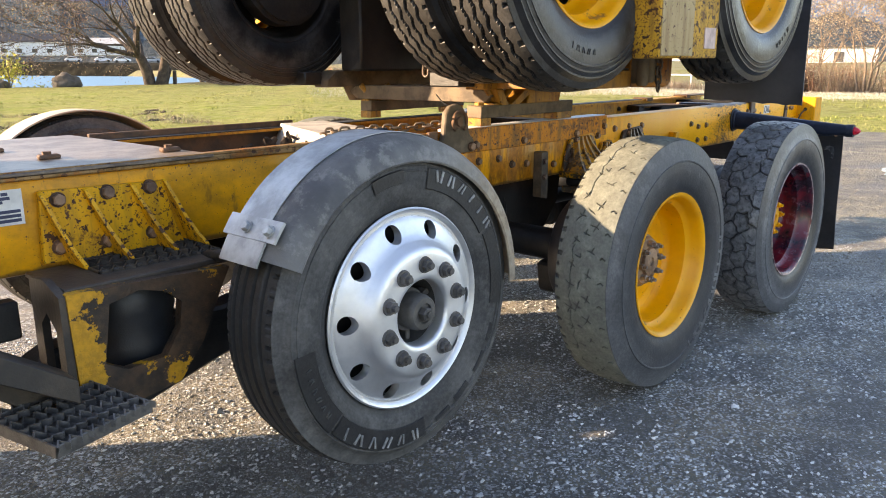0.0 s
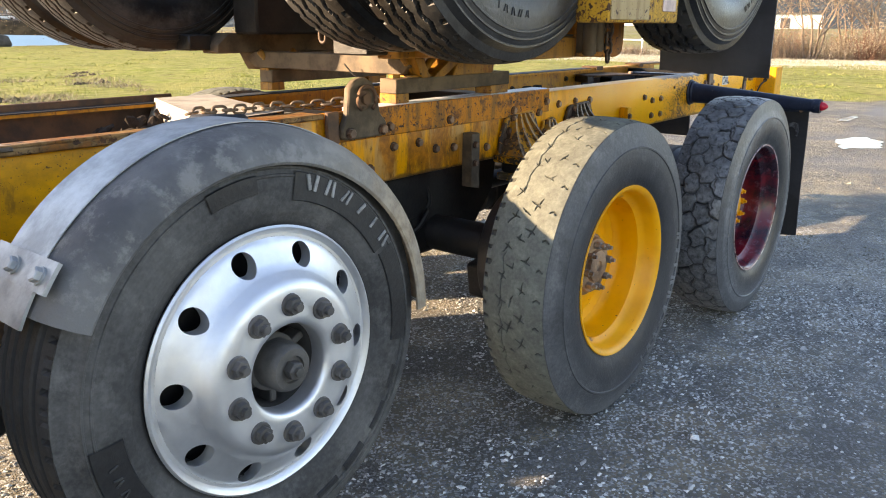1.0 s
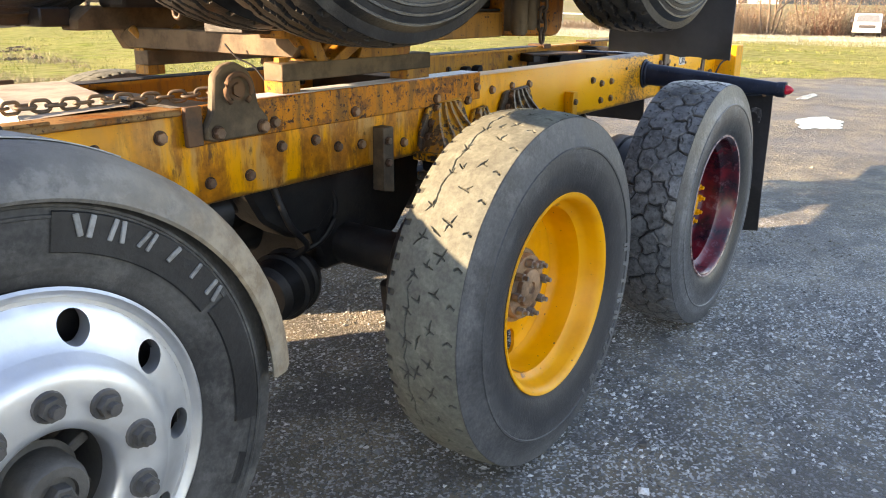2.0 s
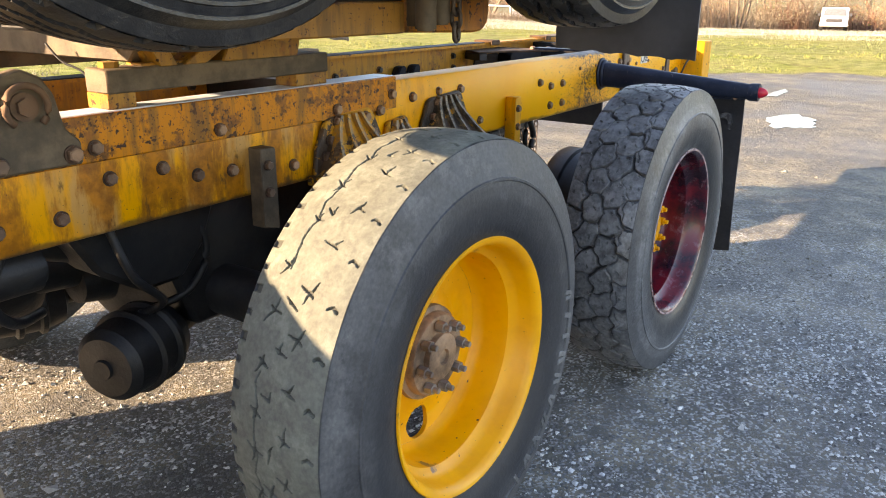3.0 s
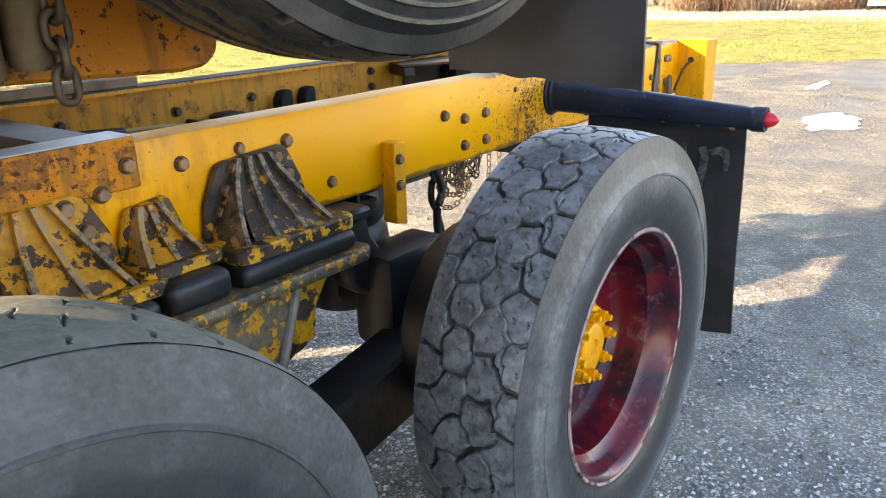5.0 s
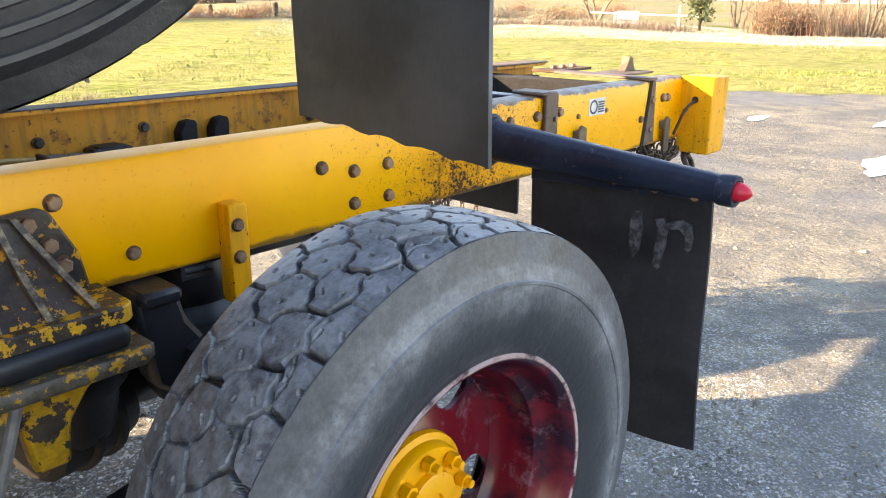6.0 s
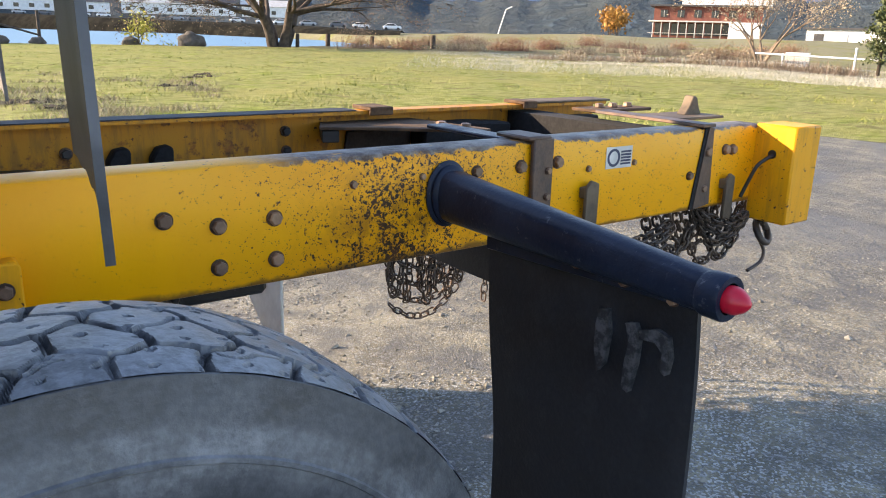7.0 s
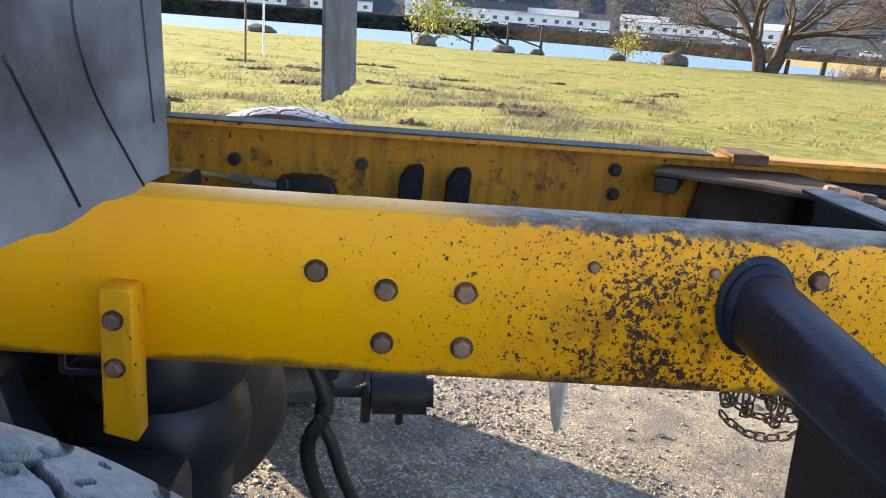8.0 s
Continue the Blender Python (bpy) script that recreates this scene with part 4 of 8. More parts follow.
# cast suspension hangers with ribs
def hanger(x0, x1, z0, z1, depth, shelf, material, base, ribs=4, bolts=()):
    """Cast bracket on the rail: a bolted back plate with a sloping web, fins that splay out to a rounded shelf."""
    mid, w, h = (x0 + x1) / 2, x1 - x0, z1 - z0
    bm = bmesh.new()
    prism(bm, [(x0 + 0.02 * w, z0), (x1 - 0.02 * w, z0), (x1 - 0.06 * w, z0 + 0.45 * h), (x1 - 0.19 * w, z0 + 0.93 * h), (x1 - 0.25 * w, z1), (x0 + 0.25 * w, z1 - 0.01), (x0 + 0.17 * w, z0 + 0.90 * h), (x0 + 0.05 * w, z0 + 0.45 * h)], 2.030, 2.049, "y", 0.005)
    n = 14
    rows = []
    for j in range(n + 1):
        q = j / n
        half = w * (0.13 + 0.20 * q)
        y = 2.028 - (depth - 0.05) * q ** 1.8
        rows.append([bm.verts.new((mid + half * s, y + 0.012 * (s * s - 1) * q, z1 - 0.015 - (h - 0.015) * q)) for s in (-1, -0.6, -0.2, 0.2, 0.6, 1)])
    for p, q in zip(rows, rows[1:]):
        for i in range(5):
            bm.faces.new((p[i], p[i + 1], q[i + 1], q[i]))
    ob = part("suspension_hanger", fixed(bm), material, truck, "greasy ribbed casting with flaking yellow paint", 35)
    for i in range(ribs):
        a = 2 * i / (ribs - 1) - 1
        t = 0.006
        line = []
        bm = bmesh.new()
        layer = bm.verts.layers.float.new("rib")
        for j in range(9):
            q = j / 8
            line.append((mid - 0.03 * w + w * a * (0.135 + 0.255 * q), 2.016 - (depth - 0.050) * q ** 1.5, z1 - 0.008 - (h - 0.01) * q))
        front = [[bm.verts.new((x + d, y, z)) for d in (-t, t)] for x, y, z in line]
        back = [[bm.verts.new((x + d * 1.3, 2.034, z)) for d in (-t, t)] for x, y, z in line]
        for pair in front:
            for vert in pair:
                vert[layer] = 1.0
        for j in range(8):
            bm.faces.new((front[j][0], front[j][1], front[j + 1][1], front[j + 1][0]))
            bm.faces.new((back[j][0], front[j][0], front[j + 1][0], back[j + 1][0]))
            bm.faces.new((front[j][1], back[j][1], back[j + 1][1], front[j + 1][1]))
        bm.faces.new((back[0][0], back[0][1], front[0][1], front[0][0]))
        part("rib", fixed(bm), material, ob, sharp=35)
    out = 2.05 - depth - 0.004
    arc = [(x1 - 0.02 + 0.034 * math.sin(t), out + 0.034 - 0.034 * math.cos(t)) for t in np.linspace(0, math.pi / 2, 6)]
    arc2 = [(x0 + 0.02 - 0.034 * math.cos(t), out + 0.034 - 0.034 * math.sin(t)) for t in np.linspace(0, math.pi / 2, 6)]
    bm = bmesh.new()
    prism(bm, [(x0 - 0.014, 2.048)] + arc2 + arc + [(x1 + 0.014, 2.048)], z0 - shelf, z0 + 0.006, "z", 0.004)
    part("shelf", fixed(bm), base, ob, "chipped yellow foot of the casting")
    for x, z in bolts:
        bolt(truck, x, 2.030, z, 1.05)
    return ob


M_FOOT = flaked("flaked_foot", (0.74, 0.36, 0.012), (0.018, 0.013, 0.011), (0.07, 0.045, 0.03), 0.09, 26)
M_BRACKET_Y = flaked("painted_casting", (0.66, 0.29, 0.012), (0.03, 0.018, 0.012), (0.10, 0.055, 0.03), 0.14, 14)
hanger(3.90, 4.24, 0.845, 1.022, 0.15, 0.022, M_BRACKET_Y, M_FOOT, 4, ((4.005, 0.995), (3.972, 0.945), (3.952, 0.90), (4.135, 0.995), (4.168, 0.945), (4.188, 0.90)))
hanger(4.225, 4.385, 0.86, 0.975, 0.13, 0.018, M_BRACKET_Y, M_FOOT, 3, ((4.278, 0.950), (4.335, 0.925), (4.258, 0.915)))
hanger(4.42, 4.745, 0.850, 1.026, 0.16, 0.028, M_BRACKET, M_FOOT, 4, ((4.520, 0.995), (4.494, 0.950), (4.474, 0.905), (4.640, 1.0), (4.672, 0.955), (4.692, 0.912)))
for x0, x1, z1 in ((3.91, 4.21, 0.826), (4.225, 4.375, 0.842), (4.40, 4.74, 0.826)):
    bm = bmesh.new()
    box(bm, (x0, 1.872, 0.776), (x1, 2.03, z1), 0.022, seg=4)
    part("rubber_pad", bm, M_PAD, truck, "black rubber suspension block")
bm = bmesh.new()
prism(bm, [(3.90, 2.04), (3.90, 1.87), (3.93, 1.845), (4.745, 1.845), (4.775, 1.87), (4.775, 2.04)], 0.748, 0.778, "z", 0.005)
saddle = part("saddle", fixed(bm), M_SADDLE, truck, "worn yellow suspension saddle")
rim = [(3.96, 0.75), (4.52, 0.75), (4.47, 0.60), (4.42, 0.50), (4.24, 0.46), (4.06, 0.50), (4.0, 0.60)]
for ya, yb in ((1.865, 1.89), (1.99, 2.015)):
    bm = bmesh.new()
    prism(bm, rim, ya, yb, "y", 0.004)
    part("saddle_plate", fixed(bm), M_SADDLE, saddle)
bm = bmesh.new()
tube(bm, spline([(4.525, 1.862, 0.748), (4.495, 1.862, 0.66), (4.46, 1.862, 0.57), (4.42, 1.862, 0.50), (4.34, 1.862, 0.468)], 4), 0.011, 8)
part("saddle_edge", fixed(bm), rust_steel("worn_edge", (0.12, 0.11, 0.10), (0.28, 0.26, 0.24), 0.5, 0.3), saddle)
bm = bmesh.new()
prism(bm, [(4.53, 0.75), (4.72, 0.75), (4.66, 0.715), (4.62, 0.66), (4.61, 0.58), (4.55, 0.58), (4.54, 0.66)], 1.905, 1.95, "y", 0.006)
part("saddle_leg", fixed(bm), flaked("flaked_leg", (0.72, 0.36, 0.012), (0.03, 0.022, 0.018), (0.09, 0.06, 0.04), 0.12, 14), saddle)
for ys in (1.80, 2 * YC - 1.95):
    bm = bmesh.new()
    prism(bm, [(B[0] - 0.10, 0.47), (B[0] + 0.10, 0.50), (4.10, 0.44), (4.57, 0.44), (C[0] - 0.10, 0.50), (C[0] + 0.10, 0.47), (C[0] + 0.08, 0.33), (4.57, 0.25), (4.10, 0.25), (B[0] - 0.08, 0.33)], ys, ys + 0.15, "y", 0.012)
    part("walking_beam", bm, M_DARK, truck, "black walking beam between the axles")

# dark mechanisms between the rails: cross members, drive shaft, gearbox housing, hoses
# the 6.98 member is near-black so the cavity's shade is in its colour
for x, mat in ((0.9, M_DARK), (2.05, M_RUST), (3.2, M_DARK), (4.33, M_DARK), (4.98, M_DARK), (6.98, M_NEAR_BLACK)):
    bm = bmesh.new()
    # the one at 4.98 is added, unseen, to keep sun off the mudflap
    if x == 4.98:
        prism(bm, [(x - 0.04, 0.80), (x + 0.04, 0.80), (x + 0.04, 0.812), (x - 0.028, 0.812), (x - 0.028, 0.985), (x - 0.04, 0.985)], 2.062, 2.80, "y", 0.002)
    else:
        prism(bm, [(x - 0.06, 0.86), (x + 0.06, 0.86), (x + 0.06, 0.872), (x - 0.048, 0.872), (x - 0.048, 1.052), (x + 0.06, 1.052), (x + 0.06, 1.064), (x - 0.06, 1.064)], 2.062, 2.938, "y", 0.002)
    part("cross_member", bm, mat, truck)
bm = bmesh.new()
cyl(bm, (2.2, 2.5, 0.72), (3.55, 2.5, 0.60), 0.05)
cyl(bm, (3.8, 2.5, 0.60), (4.85, 2.5, 0.60), 0.045)
part("drive_shaft", bm, M_DARK, truck)
for x in (B[0], C[0]):
    bm = bmesh.new()
    lathe(bm, [(0.0, -0.28), (0.06, -0.27), (0.08, -0.16), (0.19, -0.10), (0.22, 0.0), (0.19, 0.10), (0.10, 0.16), (0.0, 0.18)], 28)
    joined(b2 := bmesh.new(), bm, Matrix.Translation((x, 2.5, 0.57)) @ Matrix.Rotation(radians(-90), 4, "Z"))
    part("differential", fixed(b2), M_DARK, truck)
for i, pts in enumerate(([(3.30, 2.14, 0.84), (3.33, 2.10, 0.70), (3.42, 2.12, 0.60), (3.40, 2.2, 0.55)], [(3.05, 2.12, 0.84), (3.00, 2.10, 0.74), (3.06, 2.14, 0.66), (3.2, 2.3, 0.60)],
                         [(3.55, 2.2, 0.85), (3.60, 2.16, 0.7), (3.55, 2.18, 0.58), (3.45, 2.25, 0.53)], [(5.312, 2.09, 0.85), (5.345, 2.08, 0.762), (5.317, 2.08, 0.694), (5.335, 2.09, 0.60), (5.40, 2.10, 0.48)],
                         [(5.366, 2.12, 0.85), (5.332, 2.115, 0.737), (5.352, 2.11, 0.68), (5.38, 2.11, 0.60), (5.44, 2.12, 0.47)])):
    bm = bmesh.new()
    tube(bm, spline(pts), 0.011 + 0.002 * (i % 2))
    part("hose", bm, M_DARK, truck, "black air hose")
bm = bmesh.new()
cyl(bm, (2.82, 2.16, 0.77), (3.14, 2.16, 0.77), 0.055, bev=0.012)
cyl(bm, (2.86, 2.15, 0.70), (2.98, 2.15, 0.70), 0.035, bev=0.006)
part("air_valve", bm, M_DARK, truck)
bm = bmesh.new()
box(bm, (4.80, 1.96, 0.80), (4.89, 2.10, 0.834), 0.01)
prism(bm, [(4.79, 0.83), (4.885, 0.83), (4.905, 0.75), (4.95, 0.685), (5.02, 0.65), (5.14, 0.62), (5.12, 0.50), (4.96, 0.52), (4.82, 0.62)], 1.98, 2.06, "y", 0.012)
part("torque_arm", bm, M_PAD, truck)

# dark block added here to cut off sun that would streak the mudflap
bm = bmesh.new()
box(bm, (5.16, 2.27, 0.735), (5.62, 2.36, 0.96), 0.012)
for x in (5.30, 5.42, 5.54):
    cyl(bm, (x, 2.275, 0.78), (x, 2.245, 0.78), 0.018, seg=10)
part("valve_box", bm, M_DARK, truck, "dark block under the frame, added to stop the sun")
for x, y in ((5.04, 2.24), (4.72, 2.24), (5.04, 2.76)):
    bm = bmesh.new()
    lathe(bm, [(0.0, 0.0), (0.10, 0.0), (0.115, 0.03), (0.12, 0.10), (0.145, 0.13), (0.152, 0.18), (0.145, 0.23), (0.125, 0.255), (0.145, 0.28), (0.152, 0.32), (0.14, 0.36), (0.10, 0.375), (0.0, 0.375)], 32)
    joined(b2 := bmesh.new(), bm, Matrix.Translation((x, y, 0.455)) @ Matrix.Rotation(radians(90), 4, "X"))
    part("air_spring", fixed(b2), M_PAD, truck, "black rubber air spring")
bm = bmesh.new()
box(bm, (4.88, 1.90, 0.42), (5.15, 2.05, 0.70), 0.03, seg=2)
part("axle_seat", bm, M_PAD, truck, "black axle seat casting")
# invented tank and torque rods that fill the dark between the rails
bm = bmesh.new()
lathe(bm, [(0.0, 0.0), (0.10, 0.006), (0.15, 0.03), (0.165, 0.07), (0.165, 0.85), (0.15, 0.89), (0.10, 0.914), (0.0, 0.92)], 28)
joined(b2 := bmesh.new(), bm, Matrix.Translation((2.42, 2.62, 0.64)) @ Matrix.Rotation(radians(-90), 4, "Z"))
tank = part("air_tank", fixed(b2), M_DARK, truck, "black tank between the rails, added as dark fill")
for x in (2.62, 3.14):
    bm = bmesh.new()
    lathe(bm, [(0.167, 0.0), (0.172, 0.0), (0.172, 0.04), (0.167, 0.04)], 28, closed=True)
    joined(b2 := bmesh.new(), bm, Matrix.Translation((x, 2.62, 0.64)) @ Matrix.Rotation(radians(-90), 4, "Z"))
    part("tank_strap", fixed(b2), M_DARK, tank)
for y in (2.25, 2.75):
    bm = bmesh.new()
    tube(bm, [(B[0] - 0.12, y, 0.66), (B[0] - 0.55, y + 0.05, 0.80), (B[0] - 0.95, y + 0.08, 0.845)], 0.035, 12)
    cyl(bm, (B[0] - 0.12, y - 0.05, 0.66), (B[0] - 0.12, y + 0.05, 0.66), 0.06, bev=0.008)
    part("torque_rod", bm, M_DARK, truck)
bm = bmesh.new()
prism(bm, [(3.20, 0.84), (3.66, 0.84), (3.60, 0.70), (3.52, 0.62), (3.40, 0.62), (3.28, 0.70)], 2.16, 2.30, "y", 0.015)
part("spring_bracket", bm, M_DARK, truck)
# dark plate added to hide the lit ground behind the drive axle
bm = bmesh.new()
prism(bm, [(3.52, 0.86), (4.12, 0.86), (4.08, 0.66), (3.95, 0.52), (3.80, 0.46), (3.56, 0.46), (3.50, 0.62)], 2.18, 2.30, "y", 0.015)
part("axle_bracket", bm, M_DARK, truck, "black plate above the drive axle, added as dark fill")

# unseen tank, sized and placed to block sun from the gravel
bm = bmesh.new()
prism(bm, [(3.30, 0.80), (3.36, 0.75), (3.46, 0.72), (3.62, 0.72), (3.72, 0.75), (3.77, 0.80), (3.78, 0.88), (3.77, 1.0), (3.72, 1.07), (3.62, 1.10), (3.42, 1.10), (3.33, 1.07), (3.30, 0.98)], 0.72, 1.57, "x", 0.02)
tank = part("fuel_tank", fixed(bm), M_DARK, truck, "dark unseen tank on the far side, placed to block the sun")
# unseen box added beside it to close a gap in that shadow
bm = bmesh.new()
box(bm, (0.04, 3.28, 0.40), (0.48, 3.74, 1.10), 0.015)
part("battery_box", bm, M_DARK, truck, "dark unseen box behind the cab, added to block the sun")
for x in (0.74, 1.34):
    bm = bmesh.new()
    prism(bm, [(2.96, 0.86), (3.29, 0.71), (3.78, 0.705), (3.785, 0.715), (3.30, 0.73), (2.98, 0.92)], x, x + 0.06, "x", 0.003)
    part("tank_bracket", fixed(bm), M_DARK, tank)

# ---- fender over the lift axle
bm = bmesh.new()
FC = (0.0, 0.0)
FENDER = Matrix.Translation((2.177, 1.388, 0.694)) @ Matrix.Diagonal((0.945, 0.967, 0.940, 1)) @ Matrix.Translation((0, -1.43, 0))
prof = [(0.522, 1.642), (0.526, 1.640), (0.527, 1.60), (0.526, 1.50), (0.520, 1.455), (0.505, 1.425), (0.480, 1.405), (0.452, 1.398), (0.446, 1.402),
        (0.449, 1.410), (0.476, 1.417), (0.498, 1.435), (0.511, 1.460), (0.518, 1.50), (0.519, 1.60), (0.518, 1.640)]
lathe(bm, prof, 60, radians(0), radians(153), True)
for v in bm.verts:
    ang = math.atan2(v.co.z, v.co.x)
    v.co.x, v.co.z = v.co.x * (1 + 0.03 * max(0, math.cos(ang))) + FC[0], v.co.z + FC[1]
bmesh.ops.transform(bm, matrix=FENDER, verts=bm.verts[:])
fender = part("fender", fixed(bm), M_FENDER, truck, "weathered grey half-round fender over the lift axle wheel")
bm = bmesh.new()
lathe(bm, [(0.5285, 1.638), (0.5295, 1.60), (0.5295, 1.495), (0.5275, 1.495), (0.5275, 1.638)], 50, radians(62), radians(151), True)
bmesh.ops.transform(bm, matrix=FENDER, verts=bm.verts[:])
part("fender_skin", fixed(bm), M_FENDER_TOP, fender, "bright galvanised top skin")
clip = bmesh.new()
lathe(clip, [(0.540, 1.655), (0.540, 1.43), (0.532, 1.43), (0.532, 1.655)], 6, radians(141.5), radians(148), True)
lathe(clip, [(0.536, 1.635), (0.536, 1.47), (0.530, 1.47), (0.530, 1.635)], 6, radians(148), radians(155.5), True)
bmesh.ops.transform(clip, matrix=FENDER, verts=clip.verts[:])
part("fender_clamp", fixed(clip), M_FENDER_TOP, fender, "galvanised clamp with two bolts")
for yy in (1.56, 1.465):
    a = radians(145)
    b = bolt(fender, 0, 0, 0, 1.0, FENDER @ Matrix.Translation((FC[0] + 0.541 * math.cos(a), yy, FC[1] + 0.541 * math.sin(a))) @ Matrix.Rotation(-a, 4, "Y") @ pose(0, 0, 0, 0, 0, 90))
    b.data = b.data.copy()
    b.data.materials.clear()
    b.data.materials.append(M_FENDER_TOP)
    b.data.materials.append(M_FENDER_TOP)
bm = bmesh.new()
tube(bm, [(2.28, 1.57, 1.172), (2.28, 1.75, 1.16), (2.32, 2.04, 1.0)], 0.018)
part("fender_arm", bm, M_DARK, truck)
bm = bmesh.new()
tube(bm, [(1.80, 1.58, 0.90), (1.86, 2.04, 0.80)], 0.018)
part("fender_arm", bm, M_DARK, truck)
# its twin on the other side
def mirrored(ob, material=None):
    """A part seen again across the frame's centre line."""
    me = ob.data.copy()
    me.transform(Matrix.Translation((0, 2 * YC, 0)) @ Matrix.Diagonal((1, -1, 1, 1)))
    me.flip_normals()
    o = new(ob.name.split(".")[0], me)
    o.parent = truck
    if material:
        me.materials.clear()
        me.materials.append(material)
    return o


tagged(mirrored(fender, plain("tan_fender", (0.52, 0.46, 0.37), 0.6, 0.0, 0.3, 5, 0.1)), label="dusty tan half-round fender")

# ---- rear mudflap on its arm, with the red marker at the end
def flap_arm(x, y0, z0, y1, z1, r0, r1):
    bm = bmesh.new()
    d = Vector((0.02, y1 - y0, z1 - z0))
    n = 14
    rings = []
    for i in range(n + 1):
        t = i / n
        c = Vector((x, y0, z0)) + d * t
        rx, rz = r0[0] + (r1[0] - r0[0]) * t, r0[1] + (r1[1] - r0[1]) * t
        rings.append([bm.verts.new((c.x + rx * math.copysign(abs(math.cos(a)) ** 0.75, math.cos(a)), c.y, c.z + rz * math.copysign(abs(math.sin(a)) ** 0.75, math.sin(a)))) for a in np.linspace(0, 2 * math.pi, 20, endpoint=False)])
    for p, q in zip(rings, rings[1:]):
        for k in range(20):
            bm.faces.new((p[k], p[(k + 1) % 20], q[(k + 1) % 20], q[k]))
    bm.faces.new(rings[0]), bm.faces.new(rings[-1][::-1])
    return fixed(bm)


arm = part("flap_arm", flap_arm(5.978, 2.06, 0.985, 1.315, 0.945, (0.044, 0.062), (0.032, 0.034)), M_BLACK, truck, "black painted mudflap arm")
bm = bmesh.new()
lathe(bm, [(0.044, 0.0), (0.058, -0.001), (0.060, -0.008), (0.056, -0.012), (0.052, -0.013), (0.053, -0.022), (0.049, -0.028), (0.043, -0.030)], 32)
for v in bm.verts:
    v.co = Vector((5.978 + v.co.x, 2.05 + v.co.y, 0.985 + v.co.z * 1.32))
part("collar", fixed(bm), M_BLACK, arm)
bm = bmesh.new()
lathe(bm, [(0.0, 0.02), (0.038, 0.02), (0.040, 0.012), (0.040, -0.020), (0.038, -0.024), (0.027, -0.024), (0.027, -0.012)], 28)
bmesh.ops.translate(bm, vec=(5.996, 1.315, 0.945), verts=bm.verts[:])
part("end_cap", fixed(bm), M_BLACK, arm)
bm = bmesh.new()
lathe(bm, [(0.024, 0.0), (0.024, -0.010), (0.022, -0.018), (0.015, -0.030), (0.006, -0.038), (0.0, -0.040)], 24)
bmesh.ops.translate(bm, vec=(5.996, 1.293, 0.945), verts=bm.verts[:])
part("marker_lens", fixed(bm), M_RED_LAMP, arm, "pointed red plastic marker lens")
bm = bmesh.new()
prism(bm, [(1.345, 0.91), (1.345, 0.945), (1.90, 0.965), (1.90, 0.885)], 5.985, 5.995, "x", 0.002)
part("flap_bracket", bm, M_BLACK, truck)
bm = bmesh.new()
nu, nv = 28, 36
grid = []
for s in (0, 1):
    g = []
    for j in range(nv + 1):
        row = []
        for i in range(nu + 1):
            u, v = i / nu, j / nv
            y = 1.352 + u * 0.555 + 0.012 * (v ** 2) * (u - 0.3)
            z = 0.93 + (0.015 if v < 0.01 else 0) * u - v * (0.76 + 0.012 * math.sin(u * 5))
            x = 6.0 + 0.05 * v - 0.018 * math.sin(u * math.pi) * v + 0.006 * math.sin(v * 7 + u * 3) + s * 0.010
            row.append(bm.verts.new((x, y, z)))
        g.append(row)
    grid.append(g)
for s in (0, 1):
    for j in range(nv):
        for i in range(nu):
            bm.faces.new([grid[s][j][i], grid[s][j][i + 1], grid[s][j + 1][i + 1], grid[s][j + 1][i]])
for j in range(nv):
    for i in (0, nu):
        bm.faces.new([grid[0][j][i], grid[0][j + 1][i], grid[1][j + 1][i], grid[1][j][i]])
for i in range(nu):
    for j in (0, nv):
        bm.faces.new([grid[0][j][i], grid[0][j][i + 1], grid[1][j][i + 1], grid[1][j][i]])
flap = part("mudflap", fixed(bm), M_FLAP, truck, "black rubber mudflap with pale scuffs")
# pale scuffs left on the flap
bm = bmesh.new()
for pts in ([(1.565, 0.845), (1.545, 0.848), (1.538, 0.80), (1.545, 0.735), (1.560, 0.715), (1.572, 0.76), (1.573, 0.81)],
            [(1.50, 0.835), (1.478, 0.842), (1.466, 0.822), (1.470, 0.76), (1.482, 0.70), (1.497, 0.705), (1.495, 0.76), (1.488, 0.80)],
            [(1.468, 0.83), (1.43, 0.845), (1.402, 0.838), (1.395, 0.80), (1.402, 0.765), (1.412, 0.77), (1.412, 0.805), (1.43, 0.82), (1.462, 0.815)]):
    prism(bm, [(p, q) for p, q in pts], 5.9985, 6.02, "x")
k = Mat("pale_scuff")
M_SCUFF = k.out(k.mix(k.noise(40, 6, 0.7, lo=0.4, hi=0.62), (0.014, 0.015, 0.019), (0.085, 0.088, 0.095)), 0.7)
part("scuff", bm, M_SCUFF, flap)
for yy in (1.88, 1.74, 1.62, 1.50, 1.39):
    bolt(truck, 0, 0, 0, 0.7, Matrix.Translation((5.986, yy, 0.915 + (yy - 1.35) * 0.03)) @ pose(0, 0, 0, 0, 0, -90))
mirrored(arm)
# far-side flap; the white of direct sun is put into its base colour
bm = bmesh.new()
prism(bm, [(2.80, 0.83), (3.40, 0.83), (3.34, 0.66), (3.12, 0.47), (2.91, 0.32), (2.85, 0.31), (2.81, 0.36)], 5.885, 5.895, "x", 0.002)
part("splash_guard", fixed(bm), M_WHITE, truck, "far mudflap cut to a point, its sunlit white in the colour")

